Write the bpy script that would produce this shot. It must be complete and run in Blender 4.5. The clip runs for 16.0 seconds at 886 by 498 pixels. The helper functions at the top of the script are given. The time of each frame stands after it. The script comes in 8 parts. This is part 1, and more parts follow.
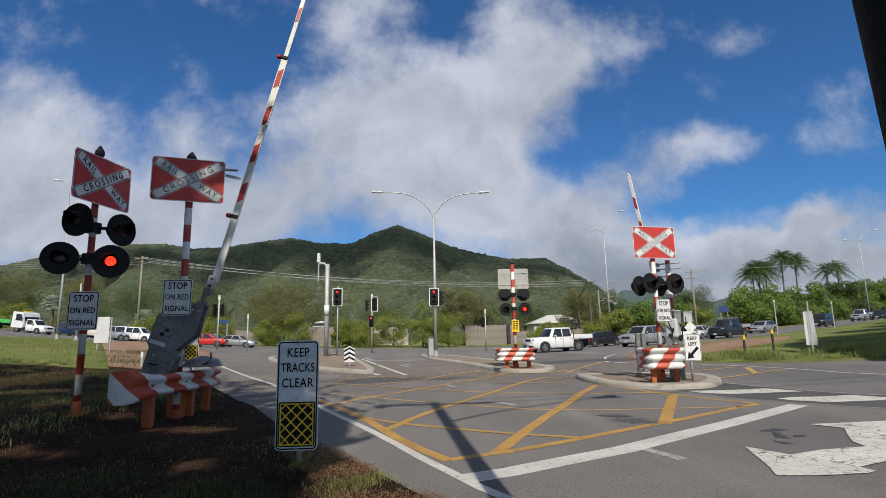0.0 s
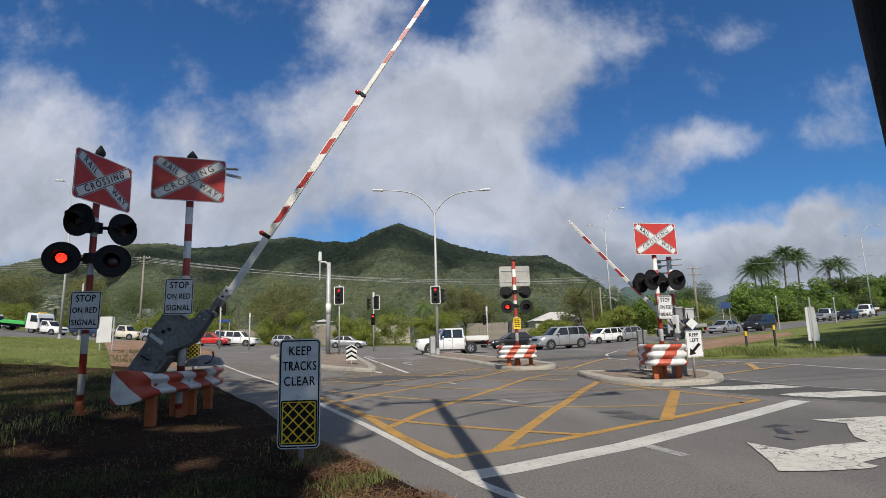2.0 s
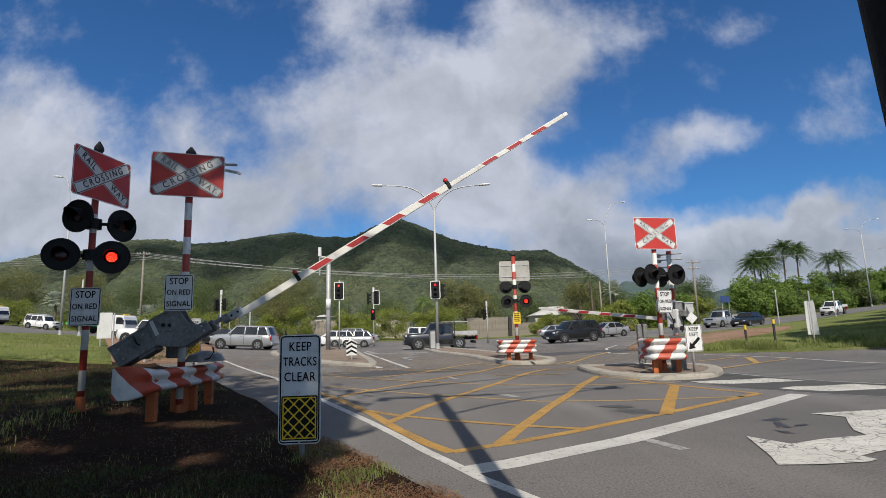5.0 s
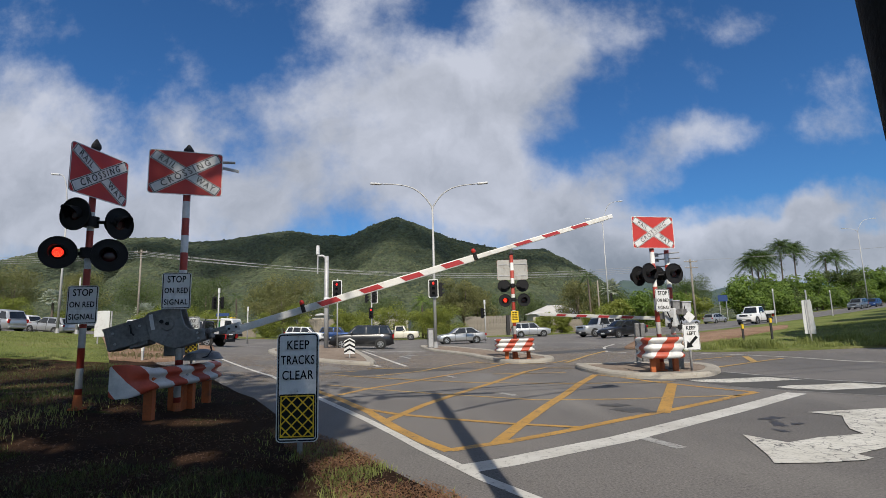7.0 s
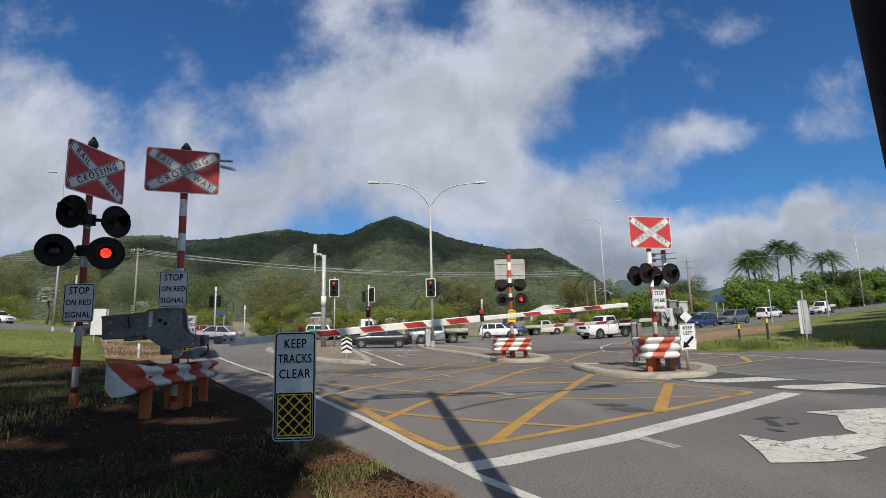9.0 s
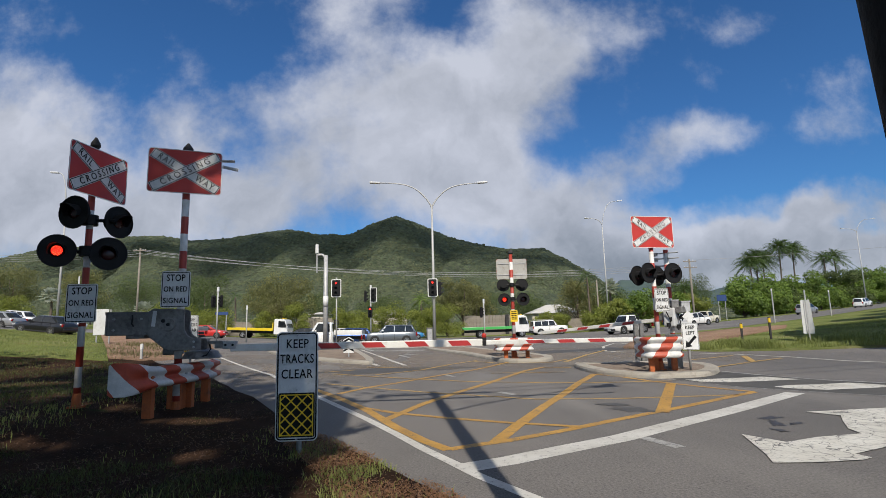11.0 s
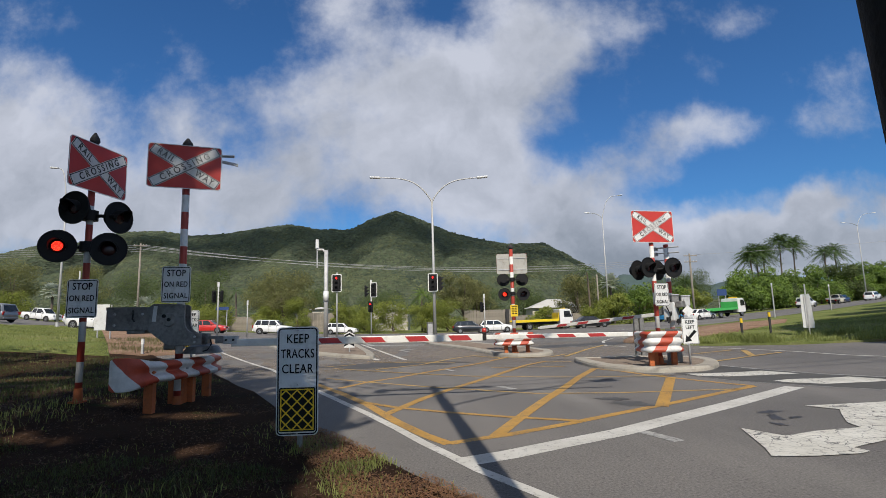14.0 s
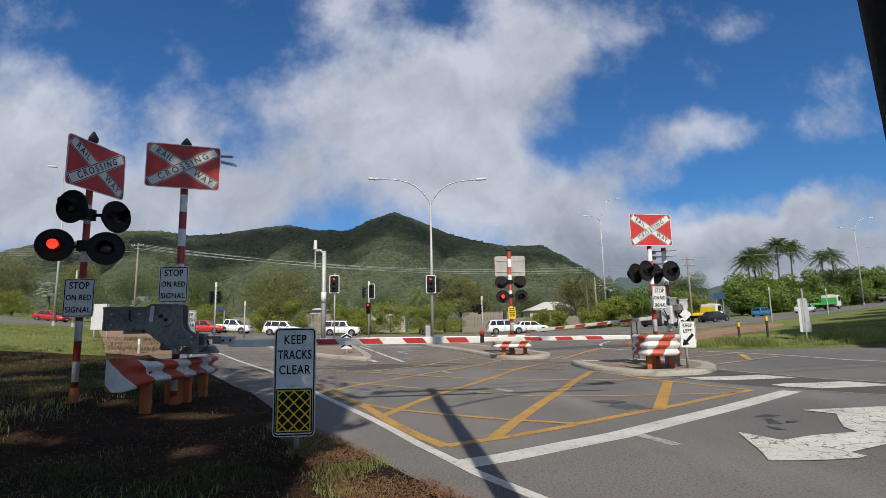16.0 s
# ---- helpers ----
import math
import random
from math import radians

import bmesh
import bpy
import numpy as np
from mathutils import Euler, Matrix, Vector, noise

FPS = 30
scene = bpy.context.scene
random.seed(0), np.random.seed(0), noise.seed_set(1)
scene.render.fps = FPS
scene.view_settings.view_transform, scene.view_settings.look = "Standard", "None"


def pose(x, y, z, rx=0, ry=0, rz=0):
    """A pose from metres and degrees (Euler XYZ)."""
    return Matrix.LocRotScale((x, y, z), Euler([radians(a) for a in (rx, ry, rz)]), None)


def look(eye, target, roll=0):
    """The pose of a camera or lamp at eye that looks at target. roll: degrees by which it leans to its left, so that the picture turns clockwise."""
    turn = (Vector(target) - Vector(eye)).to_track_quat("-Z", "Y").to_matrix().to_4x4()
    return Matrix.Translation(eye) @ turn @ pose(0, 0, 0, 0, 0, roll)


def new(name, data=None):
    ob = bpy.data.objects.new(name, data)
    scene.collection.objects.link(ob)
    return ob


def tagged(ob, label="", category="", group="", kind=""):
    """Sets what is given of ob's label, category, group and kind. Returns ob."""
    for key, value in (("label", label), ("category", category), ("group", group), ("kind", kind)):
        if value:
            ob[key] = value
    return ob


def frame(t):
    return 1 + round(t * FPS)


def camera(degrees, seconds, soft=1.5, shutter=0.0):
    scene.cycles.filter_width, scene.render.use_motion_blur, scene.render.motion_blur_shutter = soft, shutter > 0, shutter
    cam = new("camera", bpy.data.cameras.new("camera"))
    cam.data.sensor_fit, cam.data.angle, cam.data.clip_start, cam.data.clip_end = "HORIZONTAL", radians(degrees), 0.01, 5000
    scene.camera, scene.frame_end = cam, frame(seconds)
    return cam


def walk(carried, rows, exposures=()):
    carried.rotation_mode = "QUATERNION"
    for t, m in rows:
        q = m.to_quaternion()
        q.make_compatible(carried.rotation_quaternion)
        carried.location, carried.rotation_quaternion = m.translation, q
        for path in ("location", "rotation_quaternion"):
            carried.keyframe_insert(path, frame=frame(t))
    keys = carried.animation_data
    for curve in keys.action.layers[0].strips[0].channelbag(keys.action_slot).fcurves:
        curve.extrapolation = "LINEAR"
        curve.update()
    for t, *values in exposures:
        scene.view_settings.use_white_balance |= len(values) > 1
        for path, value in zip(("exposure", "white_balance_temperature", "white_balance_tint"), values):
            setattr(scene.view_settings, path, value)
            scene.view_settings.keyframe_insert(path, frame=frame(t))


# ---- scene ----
from functools import lru_cache

# ---------------------------------------------------------------- camera
cam = camera(80.57, 16.0, 0.8)
EYE = Vector((0.0, 0.0, 1.36))
# seconds, tilt, turn, lean in degrees, and the small sway of the eye in metres
PATH = [
    (0, 9.573, -0.000, -1.150, 0.000, 0.000, -0.000),
    (0.5, 9.564, 0.127, -1.282, 0.001, -0.001, -0.000),
    (1, 9.395, 0.055, -1.490, 0.000, 0.000, 0.003),
    (1.5, 9.332, 0.081, -1.518, 0.001, 0.004, 0.000),
    (2, 9.338, 0.145, -1.463, 0.004, 0.000, -0.001),
    (2.5, 9.194, 0.225, -1.526, -0.000, 0.004, 0.002),
    (3, 9.225, 0.296, -1.530, 0.001, 0.003, 0.002),
    (3.5, 8.993, 0.282, -1.739, 0.003, 0.005, 0.002),
    (4, 8.838, 0.286, -1.716, 0.003, 0.005, 0.004),
    (6.5, 8.720, -0.111, -1.579, 0.004, 0.005, 0.004),
    (7, 8.628, -0.071, -1.577, 0.004, 0.005, 0.003),
    (7.5, 8.574, -0.068, -1.491, 0.002, 0.003, 0.003),
    (8, 8.571, -0.097, -1.374, 0.003, 0.007, 0.004),
    (8.5, 8.546, -0.249, -1.240, 0.001, 0.003, 0.002),
    (9, 8.531, -0.347, -1.393, 0.003, 0.000, 0.003),
    (11.5, 8.533, -0.033, -1.565, -0.000, 0.004, 0.003),
    (12, 8.292, 0.213, -2.041, 0.003, 0.003, 0.005),
    (12.5, 8.123, -0.017, -2.392, 0.003, 0.002, 0.004),
    (13, 8.204, -0.157, -2.173, 0.005, 0.000, 0.004),
    (13.5, 8.135, -0.470, -1.748, 0.003, -0.000, 0.004),
    (14, 7.965, -0.109, -1.534, 0.004, 0.001, 0.004),
    (14.5, 7.945, 0.095, -1.247, 0.004, 0.003, 0.004),
    (15, 8.075, -0.062, -1.248, -0.000, 0.005, 0.004),
    (15.5, 7.930, -0.015, -1.186, 0.001, 0.008, 0.004),
    (16, 8.155, -0.317, -1.145, 0.001, 0.006, 0.005),
]
walk(cam, [(t, pose(EYE.x + x, EYE.y + y, EYE.z + z, 0, 0, turn) @ pose(0, 0, 0, 90 + tilt) @ pose(0, 0, 0, 0, 0, lean))
           for t, tilt, turn, lean, x, y, z in PATH])
scene.view_settings.exposure = 0.0

# ---------------------------------------------------------------- sky and sun
SUN_UP, SUN_AZ = 44.0, 176.0          # the sun stands behind the camera; azimuth clockwise from +y


def make_world():
    world = bpy.data.worlds.new("sky")
    scene.world = world
    world.use_nodes = True
    nt = world.node_tree
    nt.nodes.clear()
    N, L = nt.nodes.new, nt.links.new

    def math_(op, a, b=None, clamp=False):
        n = N("ShaderNodeMath")
        n.operation, n.use_clamp = op, clamp
        for i, v in enumerate((a, b)):
            if v is None:
                continue
            if isinstance(v, (int, float)):
                n.inputs[i].default_value = v
            else:
                L(v, n.inputs[i])
        return n.outputs[0]

    sky = N("ShaderNodeTexSky")
    sky.sky_type, sky.sun_disc = "NISHITA", False
    sky.sun_elevation, sky.sun_rotation = radians(SUN_UP), radians(SUN_AZ)
    sky.air_density, sky.dust_density, sky.ozone_density = 1.0, 0.6, 2.0
    coord = N("ShaderNodeTexCoord")
    direction = coord.outputs["Generated"]
    sep = N("ShaderNodeSeparateXYZ")
    L(direction, sep.inputs[0])
    ahead = math_("MAXIMUM", sep.outputs[1], 0.08)
    u, v = math_("DIVIDE", sep.outputs[0], ahead), math_("DIVIDE", sep.outputs[2], ahead)
    comb = N("ShaderNodeCombineXYZ")
    L(u, comb.inputs[0]), L(v, comb.inputs[1])
    plane = comb.outputs[0]

    def fbm(scale, detail, rough, src, off=0.0):
        n = N("ShaderNodeTexNoise")
        n.inputs["Scale"].default_value, n.inputs["Detail"].default_value, n.inputs["Roughness"].default_value = scale, detail, rough
        m = N("ShaderNodeMapping")
        m.inputs["Location"].default_value = (off, off * 0.7, off * 0.3)
        L(src, m.inputs["Vector"]), L(m.outputs[0], n.inputs["Vector"])
        return n

    # ragged edges: the banks are looked up through a warped plane
    warp = fbm(2.6, 6, 0.6, plane, 3.1)
    mixv = N("ShaderNodeVectorMath")
    mixv.operation = "MULTIPLY_ADD"
    L(warp.outputs["Color"], mixv.inputs[0])
    mixv.inputs[1].default_value = (0.26, 0.2, 0)
    L(plane, mixv.inputs[2])
    shift = N("ShaderNodeVectorMath")
    shift.operation = "SUBTRACT"
    L(mixv.outputs[0], shift.inputs[0])
    shift.inputs[1].default_value = (0.13, 0.10, 0)
    warped = shift.outputs[0]
    # cloud banks: centre across, centre up, half width, half height, strength
    banks = [(-0.10, 0.44, 0.26, 0.15, 1.0), (0.10, 0.47, 0.17, 0.18, 0.75), (-0.02, 0.27, 0.24, 0.10, 0.85), (0.27, 0.60, 0.15, 0.11, 0.62), (0.16, 0.74, 0.12, 0.10, 0.40),
             (-0.15, 0.65, 0.11, 0.09, 0.55), (-0.82, 0.42, 0.20, 0.13, 0.85), (-0.88, 0.27, 0.20, 0.10, 0.8), (-0.50, 0.41, 0.10, 0.15, 0.80), (-0.40, 0.26, 0.17, 0.09, 0.85), (-0.64, 0.26, 0.18, 0.09, 0.85)]
    banks += [(-0.84, 0.62, 0.13, 0.09, 0.30), (-0.46, 0.56, 0.20, 0.14, 0.10), (0.52, 0.375, 0.12, 0.05, 0.50), (0.80, 0.395, 0.11, 0.05, 0.36), (0.83, 0.49, 0.12, 0.05, 0.24), (0.735, 0.19, 0.05, 0.045, 0.6), (0.24, 0.22, 0.18, 0.07, 0.85),
             (0.52, 0.20, 0.16, 0.05, 0.66), (0.76, 0.22, 0.10, 0.05, 0.66), (0.62, 0.12, 0.26, 0.05, 0.66), (0.92, 0.22, 0.09, 0.06, 0.6), (0.62, 0.60, 0.11, 0.06, 0.28), (0.40, 0.30, 0.14, 0.05, 0.5), (0.10, 0.13, 0.7, 0.05, 0.4), (-0.78, 0.17, 0.34, 0.08, 0.75), (0.86, 0.15, 0.26, 0.06, 0.55), (0.42, 0.12, 0.32, 0.06, 0.75), (0.58, 0.075, 0.40, 0.045, 0.8)]
    total = None
    for bx, by, bw, bh, k in banks:
        m = N("ShaderNodeMapping")
        m.vector_type = "TEXTURE"
        m.inputs["Location"].default_value, m.inputs["Scale"].default_value = (bx, by, 0), (bw * 1.5, bh * 1.5, 1)
        L(warped, m.inputs["Vector"])
        ln = N("ShaderNodeVectorMath")
        ln.operation = "LENGTH"
        L(m.outputs[0], ln.inputs[0])
        r = N("ShaderNodeMapRange")
        r.interpolation_type = "SMOOTHSTEP"
        r.inputs[1].default_value, r.inputs[2].default_value, r.inputs[3].default_value, r.inputs[4].default_value = 0.12, 1.0, k, 0.0
        L(ln.outputs["Value"], r.inputs[0])
        total = r.outputs[0] if total is None else math_("ADD", total, r.outputs[0])
    fine = fbm(5.0, 9, 0.62, plane, 1.7)
    wisps = math_("MULTIPLY", math_("SUBTRACT", fine.outputs["Fac"], 0.52), 1.9)
    ahead_mask = math_("MULTIPLY", math_("GREATER_THAN", sep.outputs[1], 0.08), 1.0)
    back = fbm(2.2, 7, 0.6, direction, 5.0)
    behind = math_("MULTIPLY", math_("SUBTRACT", back.outputs["Fac"], 0.31), 3.0)
    inv = math_("SUBTRACT", 1.0, ahead_mask)
    cover = math_("ADD", math_("MULTIPLY", math_("ADD", total, wisps), ahead_mask), math_("MULTIPLY", behind, inv))
    mask = N("ShaderNodeMapRange")
    mask.interpolation_type = "SMOOTHSTEP"
    mask.inputs[1].default_value, mask.inputs[2].default_value, mask.inputs[3].default_value, mask.inputs[4].default_value = 0.05, 0.92, 0.0, 0.95
    L(cover, mask.inputs[0])
    # light tops and grey bellies
    low = fbm(3.4, 7, 0.58, warped, 9.3)
    tone = math_("ADD", math_("MULTIPLY", low.outputs["Fac"], 1.5), math_("MULTIPLY", v, 0.55))
    tone = math_("SUBTRACT", math_("ADD", tone, -0.22), math_("MULTIPLY", math_("MAXIMUM", math_("SUBTRACT", cover, 1.0), 0.0), 0.22), True)
    ramp = N("ShaderNodeValToRGB")
    e = ramp.color_ramp.elements
    e[0].position, e[0].color = 0.30, (3.5, 3.9, 4.6, 1)
    e[1].position, e[1].color = 0.85, (7.9, 8.3, 9.5, 1)
    L(tone, ramp.inputs[0])
    deep = N("ShaderNodeMix")
    deep.data_type, deep.blend_type = "RGBA", "MULTIPLY"
    deep.inputs[0].default_value = 1.0
    L(sky.outputs[0], deep.inputs[6])
    deep.inputs[7].default_value = (0.43, 0.885, 1.36, 1)
    mix = N("ShaderNodeMix")
    mix.data_type = "RGBA"
    L(mask.outputs[0], mix.inputs[0]), L(deep.outputs[2], mix.inputs[6]), L(ramp.outputs[0], mix.inputs[7])
    bg, out = N("ShaderNodeBackground"), N("ShaderNodeOutputWorld")
    bg.inputs[1].default_value = 0.075
    L(mix.outputs[2], bg.inputs[0]), L(bg.outputs[0], out.inputs[0])


make_world()
sun_data = bpy.data.lights.new("sun", "SUN")
sun_data.energy, sun_data.angle, sun_data.color = 4.6, radians(0.53), (1.0, 0.918, 0.785)
sun = new("sun", sun_data)
_a = radians(SUN_AZ)
SUN_DIR = Vector((math.sin(_a) * math.cos(radians(SUN_UP)), math.cos(_a) * math.cos(radians(SUN_UP)), math.sin(radians(SUN_UP))))
sun.matrix_world = look(SUN_DIR * 60, (0, 0, 0))


# ---------------------------------------------------------------- materials
def node_mat(name):
    m = bpy.data.materials.new(name)
    m.use_nodes = True
    nt = m.node_tree
    return m, nt, nt.nodes["Principled BSDF"]


def add_noise(nt, scale, detail=4, rough=0.55, coord="Object", stretch=None):
    tc, n = nt.nodes.new("ShaderNodeTexCoord"), nt.nodes.new("ShaderNodeTexNoise")
    src = tc.outputs[coord]
    if stretch:
        mp = nt.nodes.new("ShaderNodeMapping")
        mp.inputs["Scale"].default_value = stretch
        nt.links.new(src, mp.inputs[0])
        src = mp.outputs[0]
    nt.links.new(src, n.inputs["Vector"])
    n.inputs["Scale"].default_value, n.inputs["Detail"].default_value, n.inputs["Roughness"].default_value = scale, detail, rough
    return n.outputs["Fac"]


def add_ramp(nt, src, stops):
    r = nt.nodes.new("ShaderNodeValToRGB")
    while len(r.color_ramp.elements) < len(stops):
        r.color_ramp.elements.new(0.5)
    for e, (p, c) in zip(r.color_ramp.elements, stops):
        e.position, e.color = p, (*c, 1)
    nt.links.new(src, r.inputs[0])
    return r.outputs[0]


def add_mix(nt, fac, a, b, blend="MIX"):
    m = nt.nodes.new("ShaderNodeMix")
    m.data_type, m.blend_type = "RGBA", blend
    for i, v in ((0, fac), (6, a), (7, b)):
        if isinstance(v, (int, float)):
            m.inputs[i].default_value = v
        elif isinstance(v, tuple):
            m.inputs[i].default_value = (*v, 1)
        else:
            nt.links.new(v, m.inputs[i])
    return m.outputs[2]


def add_math(nt, op, a, b=0.0, clamp=False):
    m = nt.nodes.new("ShaderNodeMath")
    m.operation, m.use_clamp = op, clamp
    for i, v in ((0, a), (1, b)):
        if isinstance(v, (int, float)):
            m.inputs[i].default_value = v
        else:
            nt.links.new(v, m.inputs[i])
    return m.outputs[0]


def add_bump(nt, bsdf, src, strength, dist):
    b = nt.nodes.new("ShaderNodeBump")
    b.inputs["Strength"].default_value, b.inputs["Distance"].default_value = strength, dist
    nt.links.new(src, b.inputs["Height"])
    nt.links.new(b.outputs[0], bsdf.inputs["Normal"])


def tint(c, k):
    return tuple(min(1.0, x * k) for x in c)


def surface(name, c, rough=0.6, metal=0.0, big=0.8, fine=40.0, amount=0.18, bump=0.15, dirt=None, coat=0.0):
    """Paint, metal, timber: the colour varies at two scales, with a fine relief and some dirt."""
    m, nt, b = node_mat(name)
    g = add_noise(nt, big, 5)
    col = add_ramp(nt, g, [(0.3, tint(c, 1 - amount)), (0.7, tint(c, 1 + amount * 0.6))])
    f = add_noise(nt, fine, 6, 0.6)
    col = add_mix(nt, 0.35, col, add_ramp(nt, f, [(0.3, tint(c, 1 - amount)), (0.7, tint(c, 1 + amount))]))
    if dirt:
        d = add_noise(nt, big * 3.3, 7, 0.68)
        col = add_mix(nt, add_ramp(nt, d, [(0.52, (0, 0, 0)), (0.72, (0.8, 0.8, 0.8))]), col, dirt)
    nt.links.new(col, b.inputs["Base Color"])
    b.inputs["Roughness"].default_value, b.inputs["Metallic"].default_value = rough, metal
    b.inputs["Coat Weight"].default_value = coat
    if bump:
        add_bump(nt, b, f, bump, 0.01)
    return m


def striped(name, c1, c2, axis=2, period=0.6, slope=0.0, across=0, offset=0.0, rough=0.5, share=0.5, along=False):
    """Two paints in bands along one local axis; slope leans the bands over another axis."""
    m, nt, b = node_mat(name)
    tc, sp = nt.nodes.new("ShaderNodeTexCoord"), nt.nodes.new("ShaderNodeSeparateXYZ")
    nt.links.new(tc.outputs["Object"], sp.inputs[0])
    run = sp.outputs[axis]
    if along:
        at = nt.nodes.new("ShaderNodeAttribute")
        at.attribute_name = "run"
        run = at.outputs["Fac"]
    p = add_math(nt, "ADD", run, add_math(nt, "MULTIPLY", sp.outputs[across], slope))
    p = add_math(nt, "FRACT", add_math(nt, "DIVIDE", add_math(nt, "ADD", p, offset + 50 * period), period))
    band = add_math(nt, "GREATER_THAN", p, share)
    g = add_noise(nt, 7, 7, 0.65)
    a = add_ramp(nt, g, [(0.35, tint(c1, 0.72)), (0.65, c1)])
    z = add_ramp(nt, g, [(0.35, tint(c2, 0.74)), (0.65, c2)])
    col = add_mix(nt, band, a, z)
    d = add_noise(nt, 24, 8, 0.7)
    col = add_mix(nt, add_ramp(nt, d, [(0.62, (0, 0, 0)), (0.75, (0.55, 0.55, 0.55))]), col, (0.16, 0.12, 0.10))
    nt.links.new(col, b.inputs["Base Color"])
    b.inputs["Roughness"].default_value = rough
    add_bump(nt, b, d, 0.12, 0.01)
    return m


def glow(name, c, k, dots=62):
    """A lit lamp: a cluster of bright points behind a red lens."""
    m, nt, b = node_mat(name)
    b.inputs["Base Color"].default_value = (*tint(c, 0.3), 1)
    v, tc = nt.nodes.new("ShaderNodeTexVoronoi"), nt.nodes.new("ShaderNodeTexCoord")
    v.inputs["Scale"].default_value = dots
    nt.links.new(tc.outputs["Object"], v.inputs["Vector"])
    nt.links.new(add_ramp(nt, v.outputs["Distance"], [(0.16, (1.0, 0.16, 0.05)), (0.42, c), (0.62, tint(c, 0.30))]), b.inputs["Emission Color"])
    b.inputs["Emission Strength"].default_value = k
    return m


def ground_mat(name, stops, big, fine, bump, patch=None):
    m, nt, b = node_mat(name)
    g = add_noise(nt, big, 7, 0.6)
    col = add_ramp(nt, g, stops)
    f = add_noise(nt, fine, 8, 0.7)
    col = add_mix(nt, 0.5, col, add_ramp(nt, f, [(0.3, (0.25, 0.25, 0.25)), (0.7, (1.6, 1.6, 1.6))]), "MULTIPLY")
    if patch:
        p = add_noise(nt, patch[0], 6, 0.62)
        col = add_mix(nt, add_ramp(nt, p, [(patch[1], (0, 0, 0)), (patch[1] + 0.12, (1, 1, 1))]), col, patch[2])
    nt.links.new(col, b.inputs["Base Color"])
    b.inputs["Roughness"].default_value, b.inputs["Specular IOR Level"].default_value, b.inputs["Diffuse Roughness"].default_value = 0.95, 0.06, 1.0
    add_bump(nt, b, f, bump, 0.05)
    return m


def asphalt_mat():
    m, nt, b = node_mat("asphalt")
    g = add_noise(nt, 0.22, 6, 0.6)
    col = add_ramp(nt, g, [(0.3, (0.079, 0.075, 0.074)), (0.7, (0.124, 0.116, 0.113))])
    grain = add_noise(nt, 42, 6, 0.78)
    col = add_mix(nt, 1.0, col, add_ramp(nt, grain, [(0.32, (0.34, 0.34, 0.34)), (0.68, (1.66, 1.65, 1.62))]), "MULTIPLY")
    # dark spots of oil and gum
    spots = nt.nodes.new("ShaderNodeTexVoronoi")
    spots.inputs["Scale"].default_value = 1.9
    tc = nt.nodes.new("ShaderNodeTexCoord")
    nt.links.new(tc.outputs["Object"], spots.inputs["Vector"])
    rag = add_math(nt, "ADD", spots.outputs["Distance"], add_math(nt, "MULTIPLY", add_noise(nt, 7, 5, 0.7), 0.35))
    col = add_mix(nt, add_ramp(nt, rag, [(0.20, (0.75, 0.75, 0.75)), (0.25, (0, 0, 0))]), col, (0.045, 0.043, 0.042))
    chips = nt.nodes.new("ShaderNodeTexVoronoi")
    chips.inputs["Scale"].default_value = 11
    nt.links.new(tc.outputs["Object"], chips.inputs["Vector"])
    few = add_math(nt, "ADD", chips.outputs["Distance"], add_math(nt, "MULTIPLY", add_noise(nt, 2.5, 4), 0.45))
    col = add_mix(nt, add_ramp(nt, few, [(0.30, (0.7, 0.7, 0.7)), (0.345, (0, 0, 0))]), col, (0.035, 0.034, 0.034))
    stain = add_noise(nt, 1.1, 7, 0.66)
    col = add_mix(nt, add_ramp(nt, stain, [(0.60, (0, 0, 0)), (0.74, (0.55, 0.55, 0.55))]), col, (0.05, 0.048, 0.047))
    wheel = add_noise(nt, 0.5, 5, 0.6, "Object", (1.0, 0.15, 1.0))
    col = add_mix(nt, add_ramp(nt, wheel, [(0.5, (0, 0, 0)), (0.7, (0.5, 0.5, 0.5))]), col, (0.190, 0.180, 0.168))
    nt.links.new(col, b.inputs["Base Color"])
    b.inputs["Roughness"].default_value, b.inputs["Diffuse Roughness"].default_value = 0.82, 1.0
    add_bump(nt, b, grain, 0.10, 0.01)
    return m


